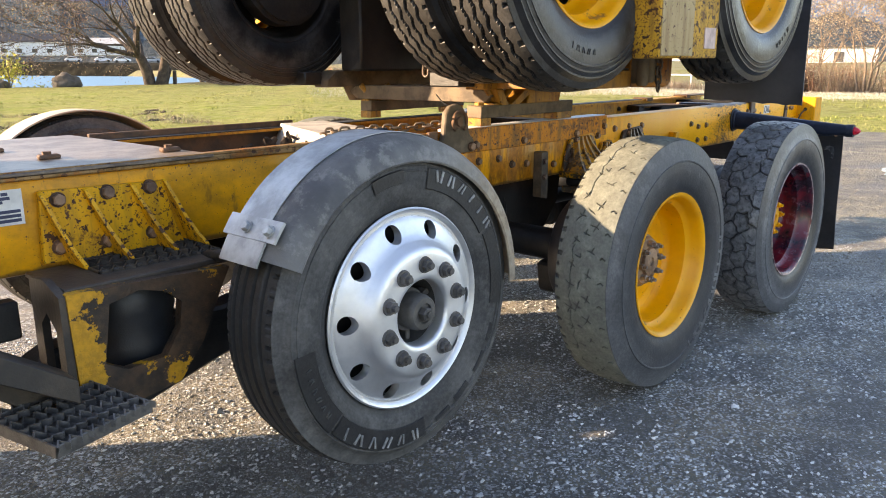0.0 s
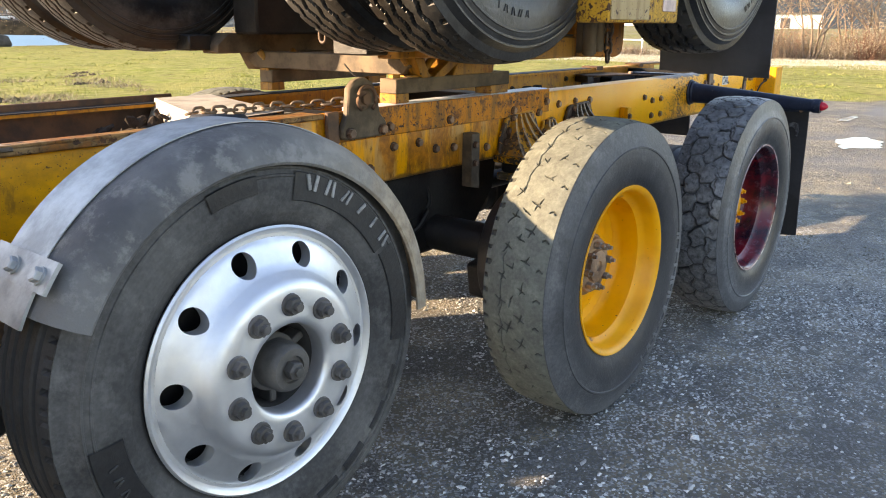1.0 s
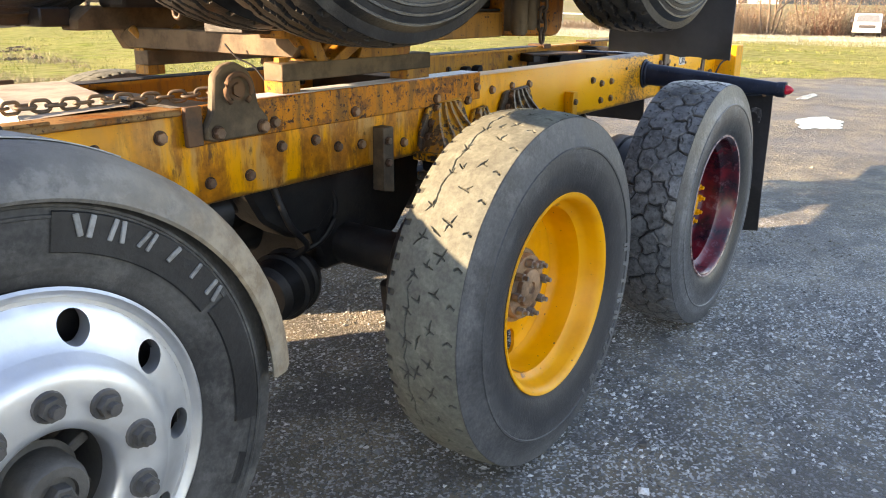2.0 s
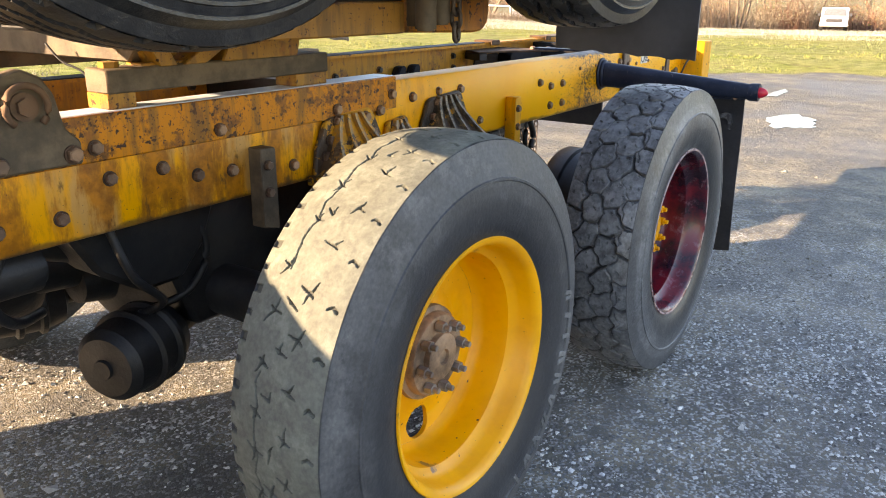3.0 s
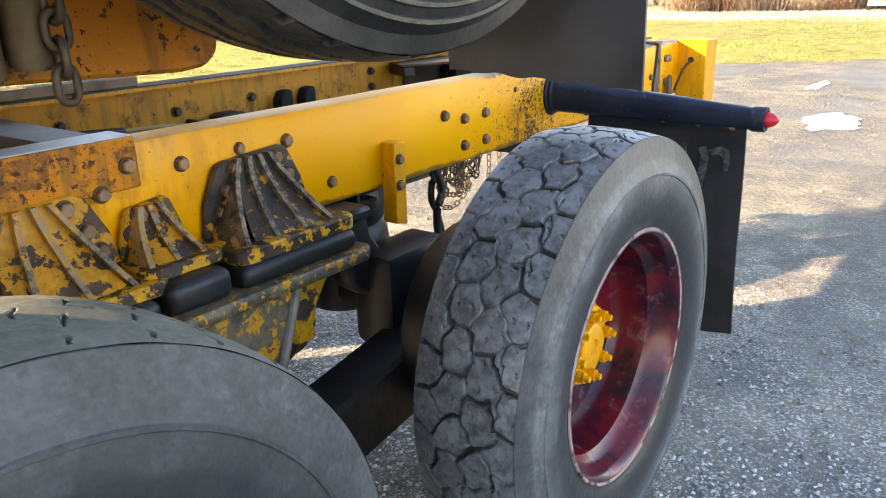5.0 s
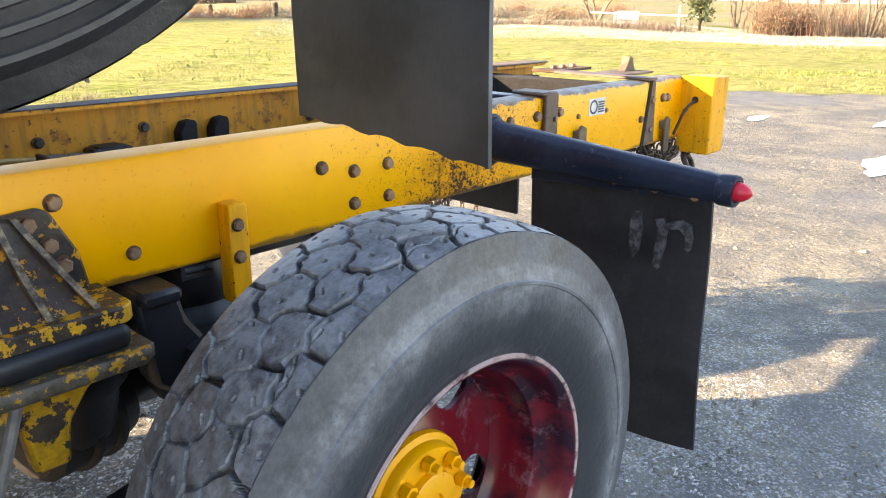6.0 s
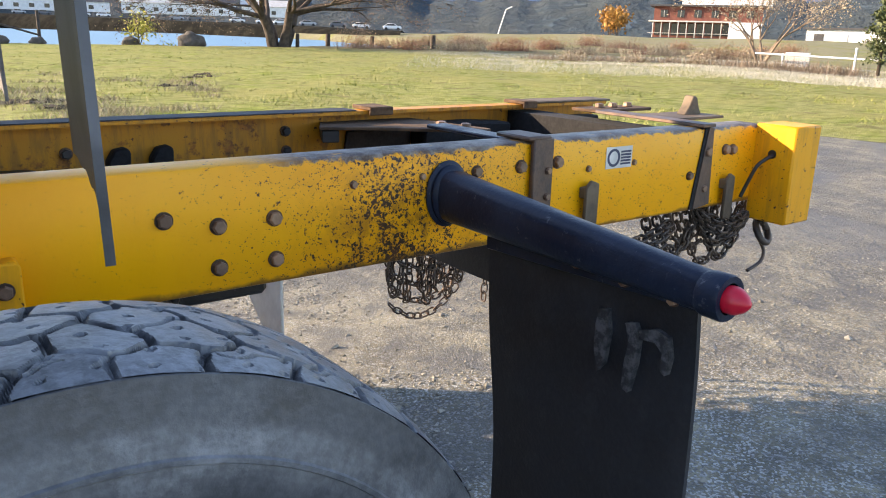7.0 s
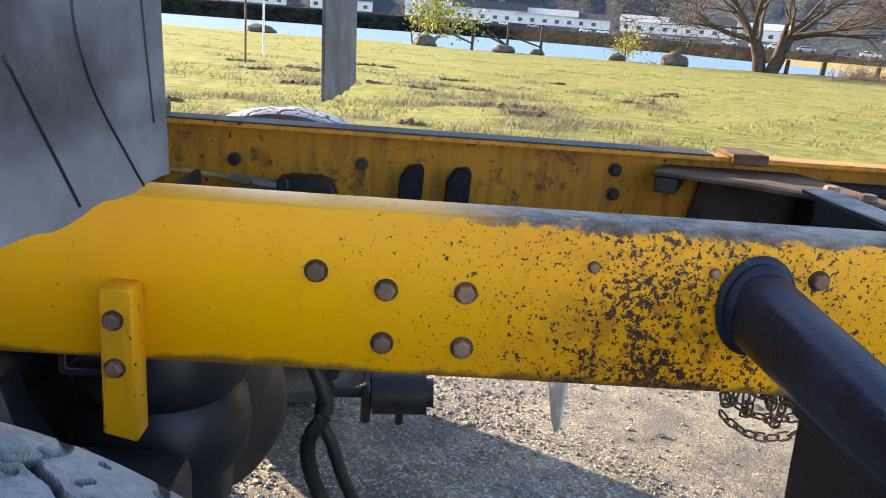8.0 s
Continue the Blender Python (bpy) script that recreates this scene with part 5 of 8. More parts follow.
# ---- tail of the frame
bm = bmesh.new()
box(bm, (7.228, 1.912, 0.778), (7.372, 2.056, 1.094), 0.006)
part("bumper_post", bm, M_YEL, truck, "square yellow bumper post at the frame's tail")
bm = bmesh.new()
box(bm, (6.235, 2.030, 0.868), (6.305, 2.047, 1.10), 0.004)
box(bm, (6.215, 2.030, 1.094), (6.295, 2.16, 1.106), 0.004)
part("strap", bm, M_STRAP, truck, "bent steel strap over the rail")
for z in (1.016, 0.949):
    bolt(truck, 6.285, 2.03, z, 0.6)
bm = bmesh.new()
prism(bm, [(6.926, 0.84), (7.005, 0.85), (6.990, 1.090), (6.966, 1.093)], 2.044, 2.049, "y", 0.001)
prism(bm, [(6.925, 2.036), (6.985, 2.036), (7.020, 2.50), (6.945, 2.50)], 1.093, 1.104, "z", 0.002)
part("wear_strap", bm, M_STRAP, truck)
bm = bmesh.new()
prism(bm, [(6.908, 0.84), (6.925, 0.84), (6.964, 1.092), (6.950, 1.092)], 2.046, 2.049, "y", 0.001)
part("seam", bm, M_NEAR_BLACK, truck, "dark open seam in the rail")
bm = bmesh.new()
box(bm, (6.95, 2.502, 1.092), (7.25, 2.62, 1.103), 0.003)
part("cross_strap", bm, M_UMBER, truck)
bm = bmesh.new()
box(bm, (6.925, 2.87, 0.86), (7.37, 2.936, 1.035), 0.006)
part("end_bracket", bm, M_NEAR_BLACK, truck)
bm = bmesh.new()
prism(bm, [(7.14, 1.10), (7.23, 1.10), (7.215, 1.125), (7.20, 1.16), (7.18, 1.165), (7.165, 1.13)], 2.27, 2.31, "y", 0.004)
box(bm, (6.95, 2.2, 1.093), (7.26, 2.36, 1.102), 0.002)
part("chain_lug", bm, M_BROWN, truck)
for x0, x1, z0, z1 in ((6.425, 6.475, 0.855, 0.978), (7.055, 7.10, 0.80, 0.945)):
    bm = bmesh.new()
    prism(bm, [(x0, z0), (x1, z0), (x1, z1 - 0.012), (x0 + 0.02, z1), (x0, z1 - 0.02)], 2.022, 2.034, "y", 0.003)
    box(bm, (x0, 2.03, z1 - 0.05), (x1, 2.052, z1 - 0.02), 0.003)
    part("hook_tab", bm, M_BROWN, truck)
bm = bmesh.new()
tube(bm, spline([(7.235, 1.98, 1.0), (7.20, 1.99, 0.985), (7.17, 2.0, 0.96), (7.16, 2.02, 0.90), (7.15, 2.03, 0.86)]), 0.006)
part("cable", bm, M_DARK, truck)
bm = bmesh.new()
cyl(bm, (7.227, 1.985, 1.0), (7.224, 1.985, 1.0), 0.014)
part("grommet", bm, M_DARK, truck)

bm = bmesh.new()
box(bm, (6.238, 2.14, 0.680), (6.252, 2.86, 0.86), 0.003)
part("cross_plate", bm, M_DARK, truck, "black plate hanging between the rails")

# cover plates bolted across the far side
bm = bmesh.new()
prism(bm, [(6.03, 2.80), (6.10, 2.93), (6.45, 2.93), (6.52, 2.55), (6.46, 2.52), (6.2, 2.72)], 1.045, 1.055, "z", 0.002)
part("cover_plate", bm, M_UMBER, truck, "rust-brown cover plate")
bm = bmesh.new()
prism(bm, [(6.04, 2.80), (6.10, 2.935), (6.16, 2.935), (6.09, 2.78)], 1.005, 1.044, "z", 0.003)
part("cover_lip", bm, M_DARK, truck)
# added black box and dark plate imitate the shade beneath the cover plate
bm = bmesh.new()
prism(bm, [(6.46, 0.90), (6.86, 0.90), (6.86, 1.03), (6.70, 1.04), (6.50, 1.04), (6.46, 1.01)], 2.84, 2.936, "y", 0.008)
stain_shade = bmesh.new()
prism(stain_shade, [(6.17, 0.86), (6.458, 0.86), (6.458, 1.02), (6.20, 1.02)], 2.925, 2.937, "y", 0.003)
part("backing_plate", stain_shade, plain("stained_plate", (0.060, 0.042, 0.034), 0.9, 0.0, 0.5, 12, 0.3), truck)
part("gusset_box", bm, M_NEAR_BLACK, truck, "black box standing for the shaded cavity in the frame rail")
for x, y in ((6.40, 2.66), (6.44, 2.58)):
    bolt(truck, 0, 0, 0, 1.2, Matrix.Translation((x, y, 1.055)) @ pose(0, 0, 0, -90, 0, 0))
bm = bmesh.new()
box(bm, (6.30, 2.06, 1.062), (6.37, 2.60, 1.074), 0.003)
part("flat_bar", bm, M_BLACK, truck)
for x0, x1 in ((6.24, 6.33), (6.92, 6.99)):
    bm = bmesh.new()
    box(bm, (x0, 2.84, 1.093), (x1, 2.965, 1.106), 0.003)
    box(bm, (x0, 2.84, 1.078), (x1, 2.850, 1.10), 0.003)
    part("clamp", bm, M_UMBER, truck)
bm = bmesh.new()
box(bm, (7.0, 2.86, 1.093), (7.42, 2.99, 1.101), 0.003)
part("tail_plate", bm, M_BROWN, truck)
for x in (7.03, 7.10, 7.18):
    bolt(truck, 0, 0, 0, 1.1, Matrix.Translation((x, 2.56, 1.103)) @ pose(0, 0, 0, -90, 0, 0))

# stickers on the rail
def sticker(x0, x1, z0, z1, ring, lines):
    bm = bmesh.new()
    box(bm, (x0, 2.0484, z0), (x1, 2.0502, z1), 0)
    s = part("sticker", bm, M_STICKER, truck, "small white warning sticker with a dark emblem and lines of print")
    bm = bmesh.new()
    h = z1 - z0
    if ring:
        b = bmesh.new()
        lathe(b, [(0.30 * h, 0), (0.42 * h, 0), (0.42 * h, -0.001), (0.30 * h, -0.001)], 24, closed=True)
        joined(bm, b, Matrix.Translation((x0 + 0.5 * h, 2.0484, (z0 + z1) / 2)))
    for lo, hi, q in lines:
        box(bm, (x0 + lo * (x1 - x0), 2.0474, z0 + q * h), (x0 + hi * (x1 - x0), 2.0484, z0 + (q + 0.09) * h), 0)
    part("print", bm, M_INK, s)


sticker(6.52, 6.625, 0.998, 1.058, True, [(0.56, 0.95, 0.15 + 0.14 * i) for i in range(5)])
sticker(1.335, 1.435, 0.974, 1.066, False, [(0.08, 0.92, 0.08 + 0.13 * i) for i in range(3)] + [(0.30, 0.52, 0.62), (0.36, 0.70, 0.72), (0.30, 0.42, 0.82), (0.5, 0.66, 0.84)])

# ---- front: deck cover, bracket with steps, hanger for the lift axle
bm = bmesh.new()
box(bm, (0.2, 2.03, 1.093), (1.99, 3.10, 1.108), 0.004)
part("deck_plate", bm, M_DECK, truck, "scuffed steel deck plate over the frame")
bm = bmesh.new()
box(bm, (0.2, 2.030, 1.086), (2.935, 2.050, 1.1035), 0.004)
box(bm, (1.99, 2.05, 1.093), (2.935, 2.155, 1.102), 0.003)
box(bm, (0.2, 2.034, 1.1035), (2.60, 2.046, 1.1115), 0.002)
part("rail_cap", bm, yellow_paint("cap_paint", (0.30, 0.175, 0.07), 0.3, 0.9, 0.6), truck, "grimy layered steel cap along the rail")
bm = bmesh.new()
box(bm, (1.99, 2.925, 0.872), (2.95, 2.945, 1.12), 0.003)
part("side_plate", bm, M_RUST, truck)
for x, y in ((1.60, 2.30), (1.93, 2.20), (1.55, 2.62)):
    bm = bmesh.new()
    prism(bm, [(x - 0.03, y - 0.02), (x + 0.035, y - 0.015), (x + 0.04, y + 0.02), (x - 0.02, y + 0.025)], 1.107, 1.121, "z", 0.004)
    cyl(bm, (x, y, 1.12), (x, y, 1.13), 0.013, seg=6)
    part("deck_clip", bm, M_RUST, truck)
bm = bmesh.new()
v = [bm.verts.new(p) for p in ((2.60, 2.16, 1.10), (2.86, 2.14, 1.112), (3.08, 2.86, 1.112), (2.86, 2.90, 1.11), (2.56, 2.16, 1.02), (2.82, 2.90, 1.02), (2.86, 2.14, 1.10), (3.08, 2.86, 1.10))]
for f in ((0, 1, 2, 3), (0, 3, 5, 4), (1, 6, 7, 2)):
    bm.faces.new([v[i] for i in f])
part("cross_plate", fixed(bm), M_PALE_PLATE, truck, "pale sheet metal cross plate")
bm = bmesh.new()
box(bm, (1.95, 2.06, 0.845), (2.95, 2.94, 0.87), 0.003)
part("belly_plate", bm, M_RUST, truck)
rnd = random.Random(5)
bm = bmesh.new()
for i in range(260):
    q = rnd.random() ** 0.6
    x, y = 2.15 + 0.55 * q + 0.05 * rnd.random(), 2.18 + 0.70 * rnd.random()
    z = 0.876 + (q ** 2) * 0.19 * rnd.random() + 0.03 * q
    b = bmesh.new()
    bmesh.ops.create_icosphere(b, subdivisions=1, radius=0.012 + 0.02 * rnd.random())
    joined(bm, b, pose(x, y, z, rnd.random() * 360, rnd.random() * 360, 0) @ Matrix.Diagonal((1.8, 0.8, 0.5, 1)))
debris = part("bark_debris", bm, M_WOODDIRT, None, flat=True)
tagged(debris, "dark heap of bark and dirt lying in the open frame", "debris", kind="stuff")

# bracket with three ribs on the rail
bm = bmesh.new()
prism(bm, [(1.46, 0.86), (1.87, 0.845), (1.84, 0.93), (1.815, 1.045), (1.47, 1.055)], 2.030, 2.049, "y", 0.003)
bracket = part("lift_bracket", fixed(bm), M_YEL_CHIP, truck, "chipped yellow ribbed bracket on the rail")
for xt, xb in ((1.47, 1.53), (1.585, 1.655), (1.715, 1.79), (1.815, 1.885)):
    bm = bmesh.new()
    h = 0.0055
    side = [(2.031, 1.05), (2.018, 1.045), (2.006, 1.00), (1.985, 0.94), (1.955, 0.89), (1.925, 0.862), (1.925, 0.852), (2.031, 0.852)]
    v0 = [bm.verts.new((xt + (xb - xt) * (1.05 - z) / 0.198 - h, y, z)) for y, z in side]
    v1 = [bm.verts.new((xt + (xb - xt) * (1.05 - z) / 0.198 + h, y, z)) for y, z in side]
    bm.faces.new(v0), bm.faces.new(v1[::-1])
    for i in range(len(side)):
        j = (i + 1) % len(side)
        bm.faces.new((v0[j], v0[i], v1[i], v1[j]))
    part("rib", fixed(bm), M_YEL_CHIP, bracket)
for x, z in ((1.515, 1.028), (1.648, 1.032), (1.772, 1.032), (1.505, 0.90), (1.636, 0.897), (1.768, 0.90)):
    bolt(truck, x, 2.030, z, 1.2)


def tread_step(name, x0, x1, y0, y1, z0, z1, rows, cols, label, material):
    """A steel step with a serrated diamond grip top."""
    bm = bmesh.new()
    box(bm, (x0, y0, z0), (x1, y0 + 0.006, z1), 0.002)
    box(bm, (x0, y1 - 0.006, z0), (x1, y1, z1), 0.002)
    box(bm, (x0, y0, z0), (x0 + 0.006, y1, z1), 0.002)
    box(bm, (x1 - 0.006, y0, z0), (x1, y1, z1), 0.002)
    box(bm, (x0 + 0.004, y0 + 0.004, z0 + 0.002), (x1 - 0.004, y1 - 0.004, z0 + 0.006), 0)
    for j in range(rows + 1):
        yy = y0 + (y1 - y0) * j / rows
        pts = []
        for i in range(cols * 2 + 1):
            pts.append((x0 + (x1 - x0) * i / (2 * cols), yy + (0.009 if (i + j) % 2 else -0.009), z1))
        for n, (p, q) in enumerate(zip(pts, pts[1:])):
            lift = 0.006 if n % 2 else 0.0
            p, q = (p[0], p[1], p[2] + lift), (q[0], q[1], q[2] + 0.006 - lift)
            v = [bm.verts.new(c) for c in (p, q, (q[0], q[1], q[2] - 0.016), (p[0], p[1], p[2] - 0.016))]
            bm.faces.new(v)
            s = 0.0062
            v2 = [bm.verts.new((c.co.x, c.co.y + s, c.co.z)) for c in v]
            bm.faces.new(v2[::-1])
            bm.faces.new((v[0], v[1], v2[1], v2[0]))
    ob = part(name, bm, material, truck, label, flat=True)
    return ob


tread_step("upper_step", 1.53, 1.88, 1.86, 2.03, 0.815, 0.858, 4, 11, "narrow dark steel step with serrated grip", M_STEP)
low = tread_step("lower_step", -0.126, 0.126, -0.116, 0.116, -0.006, 0.024, 6, 9, "worn grey steel boarding step with serrated grip", M_GRIP)
low.matrix_basis = pose(1.337, 1.622, 0.592, 3, 0, 15)
# hanger plate with its window, beams of the lift axle and an air bag
def framed(outer, hole, a, b, axis):
    """A plate with a cut-out, both outlines having the same number of corners."""
    bm = bmesh.new()
    n = len(outer)
    at = (lambda p, q: (p[0], q, p[1])) if axis == "y" else (lambda p, q: (q, p[0], p[1]))
    loops = [[bm.verts.new(at(p, q)) for p in ring] for ring, q in ((outer, a), (hole, a), (hole, b), (outer, b))]
    for r0, r1 in ((0, 1), (1, 2), (2, 3), (3, 0)):
        for i in range(n):
            j = (i + 1) % n
            bm.faces.new((loops[r0][i], loops[r0][j], loops[r1][j], loops[r1][i]))
    return fixed(bm)


M_HANG = flaked("hanger_paint", (0.62, 0.29, 0.012), (0.018, 0.013, 0.010), (0.085, 0.045, 0.024), -0.03, 11, None, (1.42, 1.54, 0.22))
part("hanger_plate", framed([(1.75, 0.52), (1.84, 0.52), (1.93, 0.52), (1.93, 0.86), (1.84, 0.87), (1.75, 0.84)],
                            [(1.79, 0.57), (1.835, 0.555), (1.88, 0.57), (1.88, 0.75), (1.84, 0.785), (1.79, 0.75)], 1.385, 1.405, "x"), M_STEP, truck, "brown steel hanger plate with a slot", 60)
part("hanger_frame", framed([(1.40, 0.845), (1.63, 0.84), (1.84, 0.83), (1.80, 0.755), (1.745, 0.64), (1.67, 0.545), (1.535, 0.525), (1.41, 0.53)],
                            [(1.50, 0.80), (1.58, 0.82), (1.65, 0.80), (1.69, 0.765), (1.68, 0.69), (1.635, 0.625), (1.53, 0.62), (1.475, 0.65)], 1.745, 1.775, "y"), M_HANG, truck, "yellow hanger frame with a cut-out", 60)
bm = bmesh.new()
box(bm, (1.41, 1.775, 0.835), (1.86, 2.03, 0.850), 0.003)
part("hanger_top", bm, M_STEP, truck)
bm = bmesh.new()
lathe(bm, [(0.0, -0.14), (0.10, -0.14), (0.125, -0.11), (0.13, -0.04), (0.12, 0.0), (0.13, 0.04), (0.125, 0.11), (0.10, 0.14), (0.0, 0.14)], 32)
joined(b2 := bmesh.new(), bm, Matrix.Translation((1.62, 1.93, 0.69)) @ Matrix.Rotation(radians(90), 4, "X"))
part("air_bag", fixed(b2), M_PAD, truck, "black rubber air bag")
bm = bmesh.new()
prism(bm, [(1.30, 0.60), (1.42, 0.66), (1.95, 0.66), (2.35, 0.74), (2.35, 0.60), (1.9, 0.50), (1.62, 0.42), (1.35, 0.50)], 1.92, 2.02, "y", 0.01)
box(bm, (1.1, 1.95, 0.70), (1.36, 2.0, 0.80), 0.005)
part("lift_beam", bm, M_DARK, truck)
bm = bmesh.new()
prism(bm, [(1.02, 0.82), (1.10, 0.84), (1.36, 0.66), (1.40, 0.58), (1.30, 0.58)], 1.72, 1.74, "y", 0.003)
prism(bm, [(1.04, 0.82), (1.12, 0.84), (1.36, 0.68), (1.36, 0.62)], 1.62, 1.72, "y", 0.003)
part("step_strut", bm, M_STEP, truck)
bm = bmesh.new()
prism(bm, [(0.85, 0.83), (1.22, 0.83), (1.20, 0.55), (1.05, 0.45), (0.85, 0.45)], 1.93, 1.95, "y", 0.004)
part("front_hanger", bm, M_HANG, truck)

# ---------------------------------------------------------------- the stand and the trailer carried on the truck
def stand_bar(x0, x1, y0, y1, label):
    th = thing("stand_beam", label, "beam", "beams under the trailer")
    bm = bmesh.new()
    box(bm, (x0, y0, 1.140), (x1, y1, 1.194), 0.004)
    part("tube", bm, M_BROWN, th)
    for a, b in ((x0, x0 + 0.07), (x1 - 0.13, x1 - 0.005)):
        bm = bmesh.new()
        box(bm, (a, y0 + 0.004, 1.1065), (b, y1, 1.141), 0.002)
        part("foot", bm, M_YEL_RUST, th)
    bm = bmesh.new()
    cyl(bm, (x0 + 0.035, (y0 + y1) / 2, 1.187), (x0 + 0.035, (y0 + y1) / 2, 1.207), 0.022, seg=6)
    part("stud", bm, M_YEL_RUST, th)
    return th


stand_bar(3.30, 4.005, 2.055, 2.14, "brown square steel beam lying on the near frame rail")
stand_bar(3.40, 4.12, 2.87, 2.955, "brown square steel beam lying on the far frame rail")

trailer = thing("log_trailer", "rusty yellow log trailer with dual wheels, carried piggyback on the truck", "trailer")
for y0, y1, xs in ((2.045, 2.15, 3.30), (2.99, 3.10, 3.22)):
    bm = bmesh.new()
    top = 1.42 if y0 < 2.5 else 1.345
    xe = 3.64 if y0 < 2.5 else 4.60
    prism(bm, [(xs, 1.262), (xe - 0.09, 1.262), (xe - 0.03, 1.275), (xe, 1.30), (xe, top), (xs + 0.06, top), (xs, 1.30)], y0, y1, "y", 0.005)
    part("beam", bm, M_YEL_RUST if y0 < 2.5 else M_BROWN, trailer, "rusty yellow beam of the trailer's undercarriage")
    for pts in ([(3.40, 1.262), (3.45, 1.262), (3.49, 1.19), (3.44, 1.19)], [(3.62, 1.262), (3.70, 1.262), (3.57, 1.19), (3.50, 1.19)]):
        bm = bmesh.new()
        prism(bm, pts, y0 + 0.01, y1 - 0.01, "y", 0.003)
        part("leg", bm, M_BROWN if y0 > 2.5 else M_YEL_RUST, trailer)
    if y0 < 2.5:
        bm = bmesh.new()
        prism(bm, [(3.62, 1.19), (3.885, 1.19), (3.905, 1.262), (3.66, 1.262)], y0 + 0.01, y1 - 0.01, "y", 0.004)
        part("saddle_block", bm, M_YEL_RUST, trailer)
    bm = bmesh.new()
    box(bm, (xs - 0.10, y0 + 0.05, 1.275), (xs + 0.01, y1 + 0.12, 1.34), 0.006)
    part("stop_block", bm, M_DARK, trailer)
# the long side channel that hangs between the near wheels, with its stake sockets
bm = bmesh.new()
prism(bm, [(3.385, 1.263), (3.86, 1.263), (3.86, 1.337), (3.385, 1.337)], 1.664, 1.76, "y", 0.004)
box(bm, (3.39, 1.69, 1.2645), (4.02, 2.15, 1.29), 0.003)
part("side_channel", bm, M_CHANNEL, trailer, "grimy brown steel side channel")
bm = bmesh.new()
prism(bm, [(3.855, 1.265), (4.17, 1.255), (4.215, 1.260), (4.238, 1.278), (4.246, 1.31), (4.25, 1.42), (3.855, 1.42)], 1.660, 1.755, "y", 0.006)
part("channel_end", bm, M_CHANNEL_END, trailer, "rusty orange end of the side channel")
# dark fill added above the channel for the undercarriage's shadow
bm = bmesh.new()
box(bm, (3.385, 1.668, 1.338), (3.853, 1.80, 1.346), 0.002)
box(bm, (3.39, 1.71, 1.347), (4.24, 2.15, 1.435), 0.006)
part("spring_seat", bm, M_DARK, trailer)
for x, z in ((3.872, 1.270), (3.932, 1.283)):
    bm = bmesh.new()
    cyl(bm, (x, 1.612, z), (x, 1.612, 1.44), 0.026, bev=0.005)
    box(bm, (x - 0.012, 1.612, z + 0.01), (x + 0.012, 1.662, 1.44), 0.002)
    part("stake_socket", bm, M_BROWN, trailer)
for x in (3.40, 3.66):
    bm = bmesh.new()
    prism(bm, [(2.12, 1.20), (2.98, 1.20), (3.04, 1.235), (2.98, 1.27), (2.16, 1.27), (2.08, 1.235)], x, x + 0.05, "x", 0.004)
    part("cross_channel", bm, M_BROWN, trailer)
for y in (2.10, 2.92):
    bm = bmesh.new()
    for dx in (-0.05, 0.07):
        tube(bm, [(3.46, y, 1.19), (3.46 + dx * 1.6, y, 1.27)], 0.014, 6)
    box(bm, (3.40, y - 0.03, 1.188), (3.54, y + 0.03, 1.20), 0.002)
    part("gusset", bm, M_YEL_RUST, trailer)

TZ, TR, TYC = 1.790, 0.520, 2.560
first = dish_wheel(trailer, M_WHEEL_YEL, M_RUST, NUT_B, label="yellow steel wheel")
ty = tyre_on(first, TR, 0.275, 0.215, 0.116, M_RUBBER_T, (46, tread_zigzag, 0.011, 480, 48, M_TREAD_T), ridges=3)
lettering(ty, 0.385, 0.116 - 0.1375, ((-100, 5, 5), (80, 5, 5)), 0.022, M_RUBBER_T)
first.matrix_basis = pose(3.066, 1.382, TZ, 0, 10, 0)
# same wheel mesh in near-black, used for the inner duals
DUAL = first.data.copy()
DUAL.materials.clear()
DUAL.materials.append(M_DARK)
turn = 0
for x, near, z in ((3.066, 1.382, TZ), (4.272, 1.262, TZ + 0.014)):
    for side in (1, -1):
        for inner in (0, 1):
            if (x, side, inner) == (3.066, 1, 0):
                continue
            turn += 37
            # the outer wheel shows its dish, the inner one stands the other way round
            if side == 1:
                m = pose(x, near + ((0.575 if x < 4 else 0.79) if inner else 0), z, 0, 0, 180 if inner else 0)
            else:
                m = pose(x, 2 * TYC - (1.425 if not inner else 2.00), z, 0, 0, 0 if inner else 180)
            dual = copy_thing(first, m @ pose(0, 0, 0, 0, turn, 0) @ Matrix.Scale(0.95 if inner and side == 1 else 1.02 if x > 4 else 1.0, 4))
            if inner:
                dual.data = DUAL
    bm = bmesh.new()
    cyl(bm, (x, 1.60, TZ), (x, 2 * TYC - 1.60, TZ), 0.07, bev=0.01)
    part("axle", bm, M_DARK, trailer)
    for ya, yb in ((1.93, 2.06), (2 * TYC - 2.06, 2 * TYC - 1.93)):
        bm = bmesh.new()
        cyl(bm, (x, ya, TZ), (x, yb, TZ), 0.235, bev=0.02)
        part("brake_drum", bm, M_DARK, trailer)
bm = bmesh.new()
box(bm, (3.30, 2.16, 1.44), (4.95, 2.30, 1.72), 0.01)
box(bm, (3.30, 2.82, 1.34), (4.60, 2.98, 1.72), 0.01)
box(bm, (3.55, 2.2, 1.46), (4.1, 2.92, 1.9), 0.02)
box(bm, (2.9, 2.45, 1.9), (5.2, 2.67, 2.12), 0.01)
box(bm, (3.7, 1.45, 2.12), (3.95, 3.67, 2.36), 0.01)
part("undercarriage", bm, M_DARK, trailer, "dark greasy trailer undercarriage")
